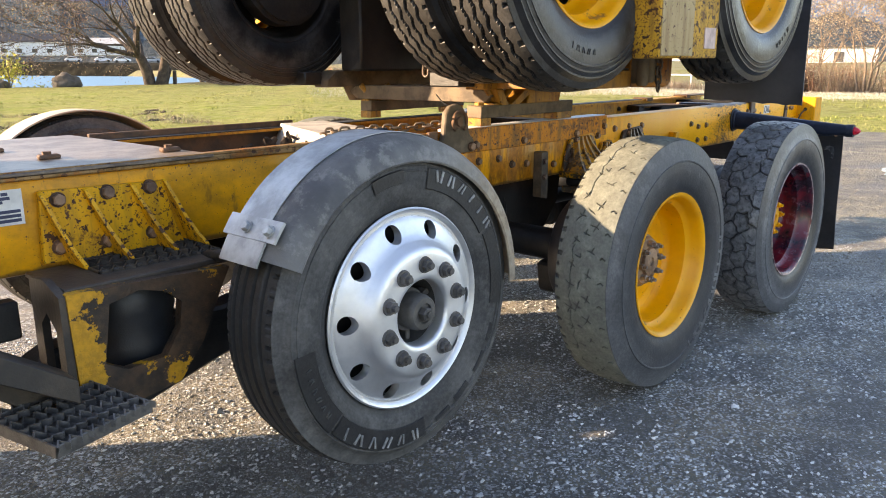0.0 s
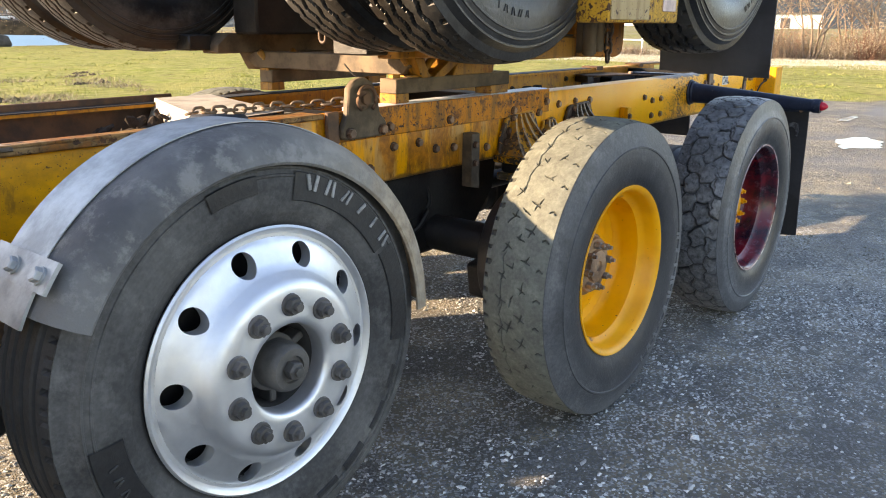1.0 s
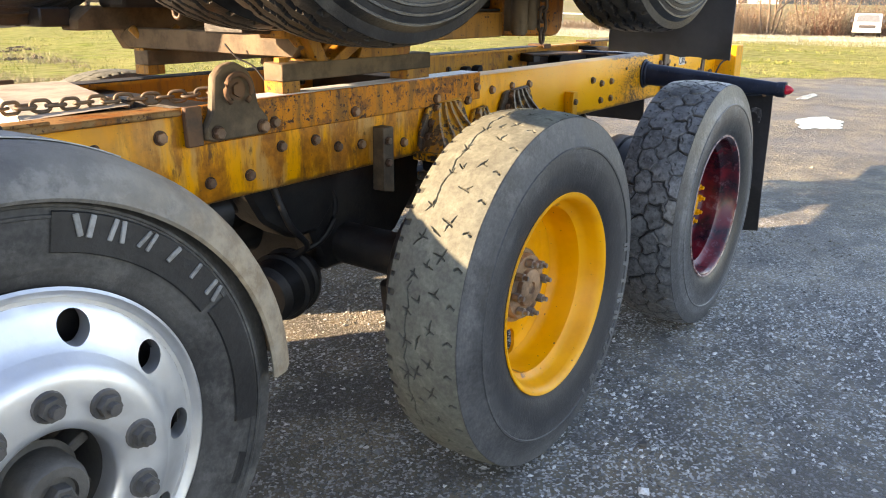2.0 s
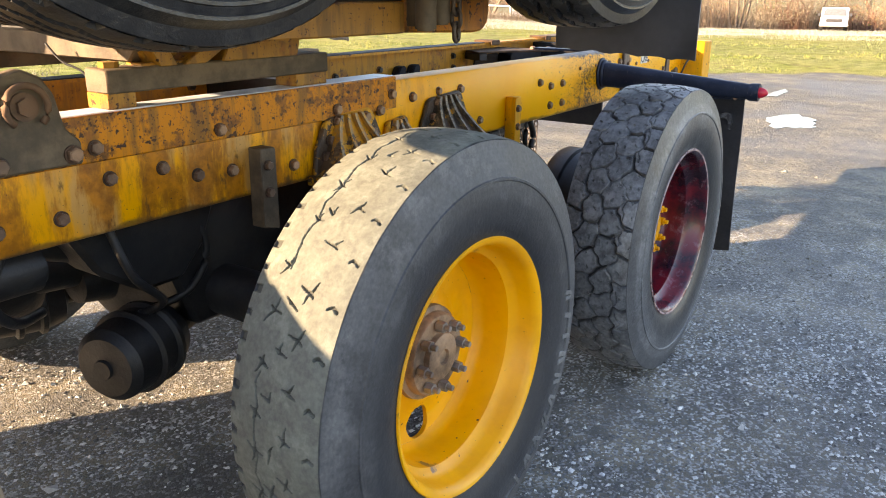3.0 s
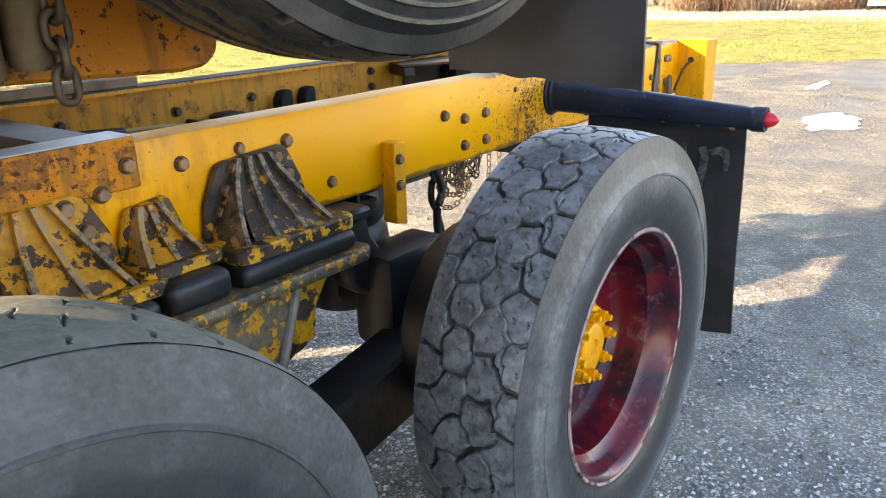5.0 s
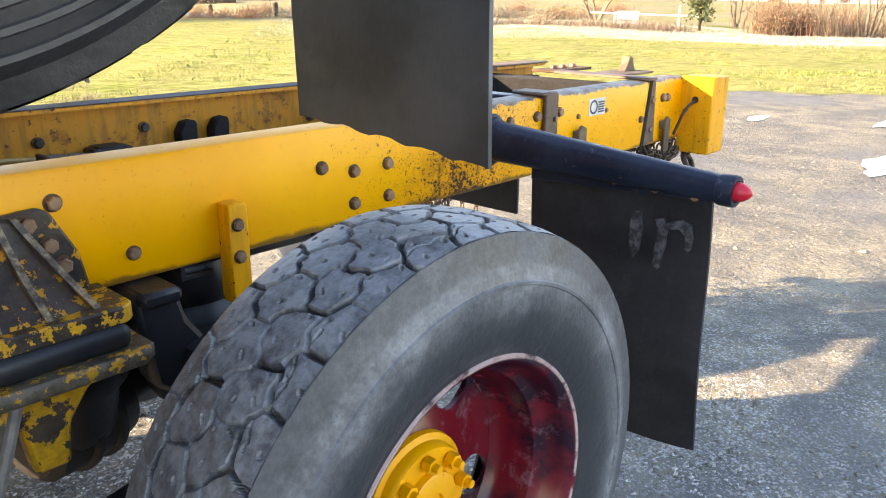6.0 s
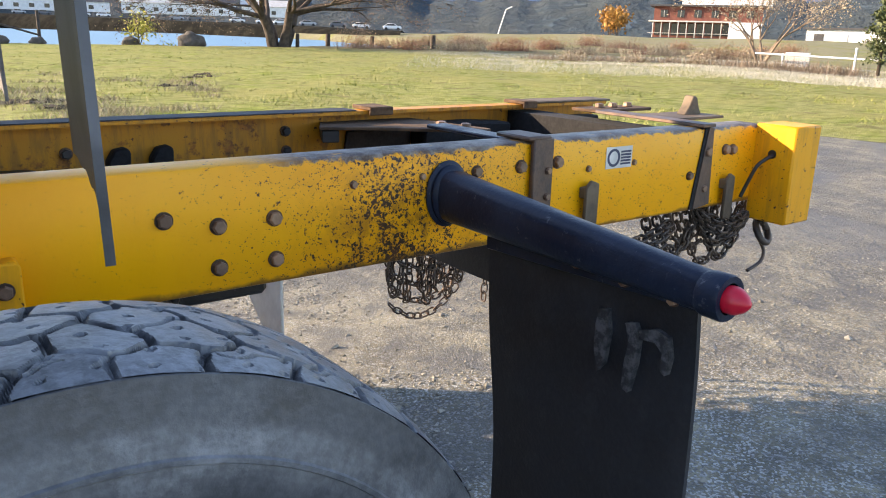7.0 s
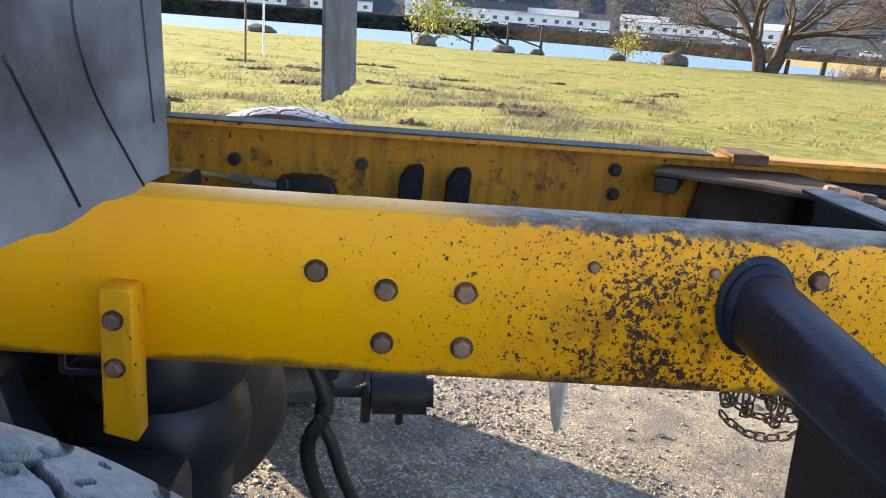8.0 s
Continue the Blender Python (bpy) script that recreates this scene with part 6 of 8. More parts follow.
# side box between the near wheels: yellow sheet, a paler patched plate, a faded reflector
bm = bmesh.new()
box(bm, (3.335, 1.262, 1.384), (3.832, 1.372, 2.34), 0.010, seg=2)
side_box = part("side_box", bm, yellow_paint("side_box_paint", (0.62, 0.33, 0.030), 0.75, 0.5, 0.45, 12), trailer, "chipped yellow sheet-metal box between the wheels")
bm = bmesh.new()
box(bm, (3.345, 1.2585, 1.392), (3.60, 1.2635, 1.60), 0.002)
part("patch_plate", bm, yellow_paint("patch_paint", (0.40, 0.28, 0.12), -0.2, 0.5, 0.15, 6), side_box, "pale worn plate riveted to the box")
bm = bmesh.new()
box(bm, (3.70, 1.2590, 1.42), (3.80, 1.2635, 1.50), 0.001)
part("reflector", bm, plain("faded_reflector", (0.52, 0.36, 0.34), 0.4, 0.0, 0.35, 30, 0.05), side_box, "faded pinkish reflector sticker")
bm = bmesh.new()
box(bm, (3.70, 1.368, 2.13), (3.82, 1.47, 2.33), 0.006)
part("box_bracket", bm, M_DARK, trailer)
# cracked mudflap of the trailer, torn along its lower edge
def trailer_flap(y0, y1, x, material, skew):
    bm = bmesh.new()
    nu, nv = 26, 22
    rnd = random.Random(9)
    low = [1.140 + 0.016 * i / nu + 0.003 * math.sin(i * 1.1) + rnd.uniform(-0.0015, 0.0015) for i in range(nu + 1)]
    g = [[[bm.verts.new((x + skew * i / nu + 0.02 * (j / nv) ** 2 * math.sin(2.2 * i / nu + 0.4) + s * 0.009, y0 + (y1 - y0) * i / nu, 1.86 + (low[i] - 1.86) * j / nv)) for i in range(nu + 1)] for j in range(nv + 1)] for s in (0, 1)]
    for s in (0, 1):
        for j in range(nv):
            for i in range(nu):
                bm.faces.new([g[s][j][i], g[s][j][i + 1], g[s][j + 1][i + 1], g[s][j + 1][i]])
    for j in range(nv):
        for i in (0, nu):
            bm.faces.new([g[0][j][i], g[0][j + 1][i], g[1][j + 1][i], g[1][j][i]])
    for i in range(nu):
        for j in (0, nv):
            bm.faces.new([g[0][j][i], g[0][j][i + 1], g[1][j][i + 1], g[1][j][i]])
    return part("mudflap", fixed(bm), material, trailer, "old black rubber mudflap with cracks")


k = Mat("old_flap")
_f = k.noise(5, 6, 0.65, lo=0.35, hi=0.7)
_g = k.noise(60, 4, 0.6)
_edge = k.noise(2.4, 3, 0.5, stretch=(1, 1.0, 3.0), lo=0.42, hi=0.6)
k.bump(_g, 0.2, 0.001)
# the surface normal makes the rear face paler than the front
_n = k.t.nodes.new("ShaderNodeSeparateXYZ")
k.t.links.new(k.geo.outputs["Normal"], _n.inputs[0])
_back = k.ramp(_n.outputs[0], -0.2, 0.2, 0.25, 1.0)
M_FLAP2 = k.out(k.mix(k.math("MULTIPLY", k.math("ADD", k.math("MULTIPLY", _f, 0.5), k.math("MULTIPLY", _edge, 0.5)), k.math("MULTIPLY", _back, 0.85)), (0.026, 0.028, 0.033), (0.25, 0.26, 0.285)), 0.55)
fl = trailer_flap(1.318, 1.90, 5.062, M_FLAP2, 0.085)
# cracks worn through the back face
for pts in ([(1.75, 1.42), (1.72, 1.35), (1.74, 1.27), (1.80, 1.19), (1.83, 1.155)], [(1.86, 1.60), (1.845, 1.45), (1.855, 1.32), (1.865, 1.22)], [(1.62, 1.30), (1.66, 1.23), (1.70, 1.16)], [(1.50, 1.45), (1.48, 1.33), (1.50, 1.22)]):
    bm = bmesh.new()
    tube(bm, spline([(5.062 + 0.009 + 0.085 * (y - 1.318) / 0.582 + 0.02 * ((1.86 - z) / 0.71) ** 2 * math.sin(2.2 * (y - 1.318) / 0.582 + 0.4), y, z) for y, z in pts], 5), 0.0021, 5)
    part("crack", bm, M_PAD, fl)
trailer_flap(3.03, 3.60, 5.195, M_FLAP_OLD, 0.03)
a2 = part("flap_arm", flap_arm(5.075, 2.16, 1.86, 1.315, 1.855, (0.04, 0.05), (0.032, 0.036)), M_BLACK, trailer)
bm = bmesh.new()
lathe(bm, [(0.036, 0.0), (0.036, -0.02), (0.028, -0.03), (0.010, -0.055), (0.0, -0.057)], 20)
bmesh.ops.translate(bm, vec=(5.095, 1.305, 1.855), verts=bm.verts[:])
part("marker_lens", fixed(bm), M_RED_LAMP, a2)

# ---------------------------------------------------------------- chains
def link_mesh(L, W, r):
    bm = bmesh.new()
    pts = []
    for k in range(9):
        a = math.pi * k / 8 - math.pi / 2
        pts.append((L / 2 - W / 2 + W / 2 * math.cos(a), W / 2 * math.sin(a), 0))
    for k in range(9):
        a = math.pi * k / 8 + math.pi / 2
        pts.append((-L / 2 + W / 2 + W / 2 * math.cos(a), W / 2 * math.sin(a), 0))
    n, seg = len(pts), 6
    rings = []
    for i, p in enumerate(pts):
        p = Vector(p)
        d = (Vector(pts[(i + 1) % n]) - Vector(pts[i - 1])).normalized()
        s = Vector((-d.y, d.x, 0))
        rings.append([bm.verts.new(p + r * (math.cos(2 * math.pi * k / seg) * s + Vector((0, 0, math.sin(2 * math.pi * k / seg))))) for k in range(seg)])
    for i in range(n):
        for k in range(seg):
            bm.faces.new((rings[i][k], rings[i][(k + 1) % seg], rings[(i + 1) % n][(k + 1) % seg], rings[(i + 1) % n][k]))
    return fixed(bm)


def chain(parent, line, L, W, r, material, twist=0.0):
    """Links of a chain laid along a line of points, each one a piece of its own on a shared mesh."""
    pts = [Vector(p) for p in line]
    length = [0.0]
    for p, q in zip(pts, pts[1:]):
        length.append(length[-1] + (q - p).length)
    step, s, i = L - 2.2 * r, 0.0, 0
    key = (L, W, r, material.name)
    if key not in LINKS:
        b = link_mesh(L, W, r)
        for f in b.faces:
            f.smooth = True
        LINKS[key] = bpy.data.meshes.new("link")
        b.to_mesh(LINKS[key])
        b.free()
        LINKS[key].materials.append(material)

    def at(s):
        for k in range(len(pts) - 1):
            if s <= length[k + 1] or k == len(pts) - 2:
                return pts[k] + (pts[k + 1] - pts[k]) * ((s - length[k]) / max(1e-6, length[k + 1] - length[k]))

    while s + step <= length[-1]:
        a, c = at(s), at(s + step)
        d = (c - a).normalized()
        ob = new("link", LINKS[key])
        ob.parent = parent
        ob.matrix_basis = Matrix.Translation((a + c) / 2) @ d.to_track_quat("X", "Z").to_matrix().to_4x4() @ pose(0, 0, 0, 90 * (i % 2) + 45 * twist + 12 * math.sin(i * 2.1), 0, 0)
        s += step
        i += 1


LINKS = {}


def sag(p, q, drop, n=10):
    p, q = Vector(p), Vector(q)
    return [p + (q - p) * (i / n) - Vector((0, 0, drop * 4 * (i / n) * (1 - i / n))) for i in range(n + 1)]


rnd = random.Random(12)
off = Vector((6.5, 2.86, 0.84))
ch = thing("tire_chain", "bundle of rusty tire chain hanging under the far frame rail", "chain", "hanging tire chains", at=off)
for i in range(17):
    x = 6.26 + 0.029 * i + rnd.uniform(-0.015, 0.015)
    y = 2.84 + 0.07 * rnd.random()
    low = 0.30 + 0.24 * rnd.random() + 0.10 * abs(i - 8) / 8
    chain(ch, [p - off for p in sag((x, y, 0.83), (x + rnd.uniform(0.03, 0.10), y + rnd.uniform(-0.03, 0.05), 0.83), 0.83 - low, 18)], 0.042, 0.025, 0.0036, M_CHAIN, rnd.random())
for i in range(4):
    chain(ch, [p - off for p in sag((6.36, 2.85 + 0.02 * i, 0.55 - 0.06 * i), (6.70, 2.86 + 0.02 * i, 0.56 - 0.05 * i), 0.05 + 0.015 * i)], 0.042, 0.025, 0.0036, M_CHAIN, rnd.random())
for x, low in ((6.78, 0.30), (6.88, 0.24)):
    chain(ch, [Vector(p) - off for p in ((x, 2.87, 0.83), (x + 0.01, 2.87, 0.5), (x, 2.87, low))], 0.042, 0.025, 0.0036, M_CHAIN, 0.2)
off = Vector((6.95, 2.1, 0.84))
ch = thing("tire_chain", "long rusty tire chain draped under the frame's tail", "chain", "hanging tire chains", at=off)
for i in range(8):
    chain(ch, [p - off for p in sag((6.80 + 0.05 * i, 2.13, 0.835), (7.05 + 0.05 * i, 2.10 + 0.05 * rnd.random(), 0.835), rnd.uniform(0.12, 0.26))], 0.042, 0.026, 0.0045, M_CHAIN, rnd.random())
for i in range(3):
    chain(ch, [p - off for p in sag((6.36 + 0.03 * i, 2.07, 0.80), (6.92, 2.10, 0.80 - 0.02 * i), 0.05 + 0.02 * i)], 0.042, 0.026, 0.0045, M_CHAIN, rnd.random())
for i in range(3):
    chain(ch, [p - off for p in sag((7.0, 2.06 + 0.02 * i, 0.82), (7.22, 2.04, 0.80), 0.03 + 0.03 * i)], 0.042, 0.026, 0.0045, M_CHAIN, rnd.random())
bm = bmesh.new()
tube(bm, [(7.29 + 0.028 * math.cos(a), 2.02 + 0.02 * math.sin(a), 0.73 + 0.036 * math.sin(a)) for a in np.linspace(0, 6.28, 14)], 0.012)
tube(bm, spline([(7.29, 2.02, 0.69), (7.30, 2.01, 0.66), (7.27, 2.0, 0.63), (7.2, 2.0, 0.61)]), 0.006)
tube(bm, [(7.29, 2.02, 0.76), (7.26, 2.03, 0.84)], 0.008)
ob = part("hook", bm, M_CHAIN, None)
tagged(ob, "rusty hook hanging from the frame's tail", "hook")
off = Vector((2.80, 2.20, 1.11))
ch = thing("binder_chain", "brown steel chain lying on the rail cap", "chain", at=off)
chain(ch, [p - off for p in spline([(3.08, 2.05, 1.135), (2.98, 2.14, 1.122), (2.86, 2.20, 1.121), (2.72, 2.22, 1.121), (2.62, 2.25, 1.12), (2.56, 2.22, 1.12)], 6)], 0.044, 0.027, 0.0048, rust_steel("brown_chain", (0.07, 0.05, 0.034), (0.18, 0.125, 0.08), 0.6, 0.3))
for x, y, z0, z1 in ((3.948, 1.576, 1.44, 1.228), (2.98, 2.08, 1.55, 1.30)):
    ch = thing("hanging_chain", "short length of steel chain hanging down", "chain", "short hanging chains", at=(x, y, z0))
    chain(ch, [(0, 0, 0), (0.004, 0, z1 - z0)], 0.044, 0.028, 0.0056, M_CHAIN)
bm = bmesh.new()
tube(bm, spline([(3.35, 2.37, 1.235), (3.362, 2.33, 1.194), (3.384, 2.28, 1.168), (3.397, 2.22, 1.099)]), 0.003, 6)
ob = part("wire", bm, M_DARK, truck)

# ---------------------------------------------------------------- ground, water, hills
GC = (4.0, 2.0)
EDGE_A = [-180, -90, -60, -35, -15, 0, 12, 25, 40, 62, 80, 100, 118, 150, 180]
EDGE_R = [22, 20, 18, 17, 15, 14, 13.8, 12.8, 11.6, 8.6, 7.6, 7.6, 9.6, 15, 22]
SHORE = [(-400, 120), (-80, 76), (-16, 69), (5, 65), (12, 60.5), (25, 60), (36, 62.5), (46, 66), (56, 78), (62, 96), (95, 200), (80, 310), (-60, 420), (-400, 600)]


def inside(px, py, poly):
    r = np.zeros(px.shape, bool)
    for (x0, y0), (x1, y1) in zip(poly, poly[1:] + poly[:1]):
        c = (y0 > py) != (y1 > py)
        r ^= c & (px < (x1 - x0) * (py - y0) / (y1 - y0 + 1e-12) + x0)
    return r


def wave(x, y, s):
    return np.sin(x * s + 1.3) * np.sin(y * s * 0.9 + 0.4) + 0.5 * np.sin(x * s * 2.3 + y * s * 1.7) + 0.35 * np.sin(x * s * 4.1 - y * s * 3.3 + 2)


def ground_height(x, y):
    x, y = np.asarray(x, float), np.asarray(y, float)
    a = np.degrees(np.arctan2(y - GC[1], x - GC[0]))
    d = np.hypot(x - GC[0], y - GC[1])
    e = np.interp(a, EDGE_A, EDGE_R)
    field = np.clip((d - e) / 6, 0, 1)
    z = 0.008 * wave(x, y, 1.1) * np.clip((d - 4.5) / 3, 0, 1) + field * (0.05 * wave(x, y, 0.35) + 0.02)
    rise = np.clip((d - 70) / 60, 0, 1)
    right = np.clip((np.degrees(np.arctan2(y, x)) - 8) / 10, 0, 1) * np.clip((58 - np.degrees(np.arctan2(y, x))) / 12, 0, 1)
    z = z + rise * (1.6 + 0.4 * wave(x, y, 0.05)) * (0.4 + 0.6 * right)
    bearing = np.degrees(np.arctan2(y, x))
    z = z - 0.75 * np.clip((d - 26) / 30, 0, 1) * np.clip((bearing + 20) / 15, 0, 1) * np.clip((30 - bearing) / 12, 0, 1)
    z = np.where(inside(x, y, SHORE), -1.3, z)
    return z


def grass_amount(x, y):
    a = np.degrees(np.arctan2(y - GC[1], x - GC[0]))
    d = np.hypot(x - GC[0], y - GC[1])
    return np.clip((d - np.interp(a, EDGE_A, EDGE_R) + 0.7 * wave(x, y, 0.9)) / 1.6 + 0.5, 0, 1)


rad = np.concatenate([np.linspace(0.02, 9, 60), np.geomspace(9.2, 130, 150), np.geomspace(135, 2600, 40)])
nth = 420
th = np.linspace(0, 2 * math.pi, nth, endpoint=False)
Rr, Th = np.meshgrid(rad, th, indexing="ij")
gx, gy = GC[0] + Rr * np.cos(Th), GC[1] + Rr * np.sin(Th)
gz = ground_height(gx, gy)
ii, jj = np.meshgrid(np.arange(len(rad) - 1), np.arange(nth), indexing="ij")
fa = np.stack([ii * nth + jj, (ii + 1) * nth + jj, (ii + 1) * nth + (jj + 1) % nth, ii * nth + (jj + 1) % nth], -1).reshape(-1, 4)

k = Mat("ground")
grass = k.attribute("grass")
chips = k.voronoi(120, out="Color")
sep = k.t.nodes.new("ShaderNodeSeparateColor")
k.t.links.new(chips, sep.inputs[0])
tone = sep.outputs[0]
chip_d = k.voronoi(120, 0.0, 0.6)
big, mid, fine = k.noise(0.55, 5, 0.6), k.noise(3.5, 6, 0.65), k.noise(160, 4, 0.6)
stone = k.mix(k.ramp(tone, 0.55, 1.0), (0.105, 0.112, 0.114), (0.52, 0.535, 0.53))
dirt = k.mix(mid, (0.098, 0.090, 0.072), (0.25, 0.218, 0.155))
tan = k.mix(k.math("MULTIPLY", k.ramp(k.math("ADD", k.axis(0), k.ramp(k.axis(1), 2.5, 3.3, 0.0, 1.6)), 5.6, 7.2), 0.85), dirt, k.mix(k.ramp(k.axis(0), 8.0, 9.5), k.mix(mid, (0.120, 0.107, 0.068), (0.265, 0.242, 0.155)), k.mix(k.noise(2.2, 8, 0.72, stretch=(1, 0.5, 1), lo=0.38, hi=0.62), (0.065, 0.057, 0.037), (0.205, 0.185, 0.118))))
gravel = k.mix(k.ramp(tone, 0.38, 0.60), tan, stone)
gravel = k.mix(k.math("MAXIMUM", k.math("MULTIPLY", big, 0.30), k.ramp(k.math("ADD", k.axis(0), k.ramp(k.axis(1), 2.5, 3.3, 0.0, 1.9)), 6.2, 9.0, 0.0, 0.72)), gravel, tan)
damp = k.noise(1.3, 6, 0.65, lo=0.46, hi=0.60)
packed = k.noise(2.6, 7, 0.68, lo=0.47, hi=0.60)
gravel = k.mix(k.math("MULTIPLY", packed, 0.45), gravel, k.mix(fine, (0.050, 0.052, 0.056), (0.095, 0.096, 0.098)))
gravel = k.mix(k.math("MULTIPLY", damp, 0.45), gravel, (0.055, 0.056, 0.058))
# deep shade around the front wheel is put into the gravel colour
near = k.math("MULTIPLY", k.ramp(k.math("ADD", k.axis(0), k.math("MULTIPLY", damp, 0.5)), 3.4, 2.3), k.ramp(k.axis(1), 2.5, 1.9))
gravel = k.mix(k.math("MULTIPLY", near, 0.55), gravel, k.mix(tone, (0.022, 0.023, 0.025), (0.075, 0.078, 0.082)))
# the open shade further back is lifted paler and bluer in the colour
pale = k.math("MULTIPLY", k.math("MULTIPLY", k.ramp(k.axis(0), 3.4, 4.6), k.ramp(k.axis(0), 7.6, 6.4)), k.ramp(k.axis(1), 2.2, 1.4))
gravel = k.mix(k.math("MULTIPLY", pale, 0.06), gravel, (0.42, 0.45, 0.48))
wet = k.math("MULTIPLY", k.ramp(k.noise(0.33, 4, 0.55, lo=0.0, hi=1.0), 0.52, 0.62), k.ramp(k.axis(0), 8.0, 11.0))
gravel = k.mix(k.math("MULTIPLY", wet, 0.5), gravel, k.mix(k.noise(9, 7, 0.7, lo=0.4, hi=0.6), (0.04, 0.032, 0.024), (0.10, 0.082, 0.06)))
blade = k.noise(2.4, 6, 0.7, stretch=(1.0, 1.6, 1), lo=0.3, hi=0.7)
lawn = k.mix(blade, (0.150, 0.170, 0.040), (0.330, 0.330, 0.125))
lawn = k.mix(k.math("MULTIPLY", k.noise(0.75, 6, 0.68, lo=0.50, hi=0.62), 0.7), lawn, k.mix(blade, (0.088, 0.135, 0.018), (0.25, 0.295, 0.05)))
lawn = k.mix(k.math("MULTIPLY", k.noise(5.5, 6, 0.7, stretch=(0.5, 1.4, 1), lo=0.55, hi=0.66), 0.4), lawn, k.mix(blade, (0.10, 0.085, 0.045), (0.22, 0.185, 0.105)))
lawn = k.mix(k.ramp(k.axis(0), 14, 26, 0.0, 0.30), lawn, k.mix(k.noise(1.6, 8, 0.72, stretch=(1, 0.4, 1), lo=0.4, hi=0.6), (0.085, 0.09, 0.035), (0.23, 0.225, 0.11)))
lawn = k.mix(k.math("MULTIPLY", k.noise(0.28, 6, 0.65, lo=0.45, hi=0.66), 0.5), lawn, (0.29, 0.265, 0.095))
lawn = k.mix(k.math("MULTIPLY", k.noise(0.9, 7, 0.7, lo=0.56, hi=0.65), 0.55), lawn, (0.11, 0.09, 0.048))
dry = k.math("MULTIPLY", k.ramp(k.axis(0), 30, 40), k.noise(0.16, 4, 0.6, lo=0.3, hi=0.55))
lawn = k.mix(k.math("MULTIPLY", dry, 0.8), lawn, (0.25, 0.23, 0.155))
lawn = k.mix(k.math("MULTIPLY", k.ramp(k.math("ADD", k.axis(1), k.math("MULTIPLY", k.axis(0), 0.55)), 66, 84), k.ramp(k.axis(0), 62, 46, 0.12, 0.9)), lawn, k.mix(k.noise(0.25, 6, 0.7), (0.022, 0.023, 0.013), (0.07, 0.063, 0.034)))
k.bump(k.math("ADD", k.math("ADD", k.math("MULTIPLY", chip_d, -0.7), k.math("MULTIPLY", fine, 0.5)), k.math("MULTIPLY", k.math("MULTIPLY", k.noise(14, 6, 0.65), k.ramp(k.axis(0), 6.4, 7.6)), 5.0)), 0.85, 0.006)
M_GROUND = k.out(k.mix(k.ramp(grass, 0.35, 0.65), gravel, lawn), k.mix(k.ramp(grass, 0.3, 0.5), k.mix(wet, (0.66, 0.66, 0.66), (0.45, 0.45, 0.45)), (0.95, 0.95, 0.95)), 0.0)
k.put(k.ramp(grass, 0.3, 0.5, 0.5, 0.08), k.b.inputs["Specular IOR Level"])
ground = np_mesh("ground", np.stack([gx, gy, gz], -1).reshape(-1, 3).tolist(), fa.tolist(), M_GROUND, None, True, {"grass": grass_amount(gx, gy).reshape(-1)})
tagged(ground, "grey gravel yard running into a sunlit grass field", "ground", kind="structure")

k = Mat("river_water")
k.bump(k.noise(0.9, 5, 0.6, stretch=(0.6, 2.0, 1)), 0.25, 0.08)
M_WATER = k.out((0.13, 0.245, 0.35), 0.6, 0.0, 0.1)
bm = bmesh.new()
vs = [bm.verts.new((x, y, -0.42)) for x, y in ((-450, 55), (75, 55), (75, 640), (-450, 640))]
bm.faces.new(vs)
tagged(part("water", bm, M_WATER, None), "calm blue river beyond the field", "water", kind="structure")

# puddles
k = Mat("puddle_water")
k.bump(k.noise(3, 4, 0.5), 0.05, 0.02)
M_PUDDLE = k.out((0.10, 0.09, 0.075), k.noise(5, 6, 0.7, lo=0.42, hi=1.3), 0.0, 0.6)
for i, (x, y, a, b) in enumerate(((11.75, 2.15, 0.55, 0.26), (14.6, 2.9, 0.5, 0.10), (13.0, 1.2, 0.22, 0.08), (13.9, 4.2, 0.3, 0.1), (16.2, 1.5, 0.6, 0.12))):
    bm = bmesh.new()
    ring = [bm.verts.new((x + a * (1 + 0.13 * math.sin(3 * t + i) + 0.06 * math.sin(7 * t) + 0.05 * math.sin(13 * t + 2 * i)) * math.cos(t), y + b * (1 + 0.20 * math.sin(2 * t + 2 * i) + 0.10 * math.sin(5 * t) + 0.08 * math.sin(11 * t + i)) * math.sin(t), 0.0)) for t in np.linspace(0, 2 * math.pi, 90, endpoint=False)]
    bm.faces.new(ring)
    for v in bm.verts:
        v.co.z = float(ground_height(x, y)) + 0.007
    tagged(part("puddle", bm, M_PUDDLE, None), "shallow rain puddle on the gravel", "puddle", "puddles", "structure")

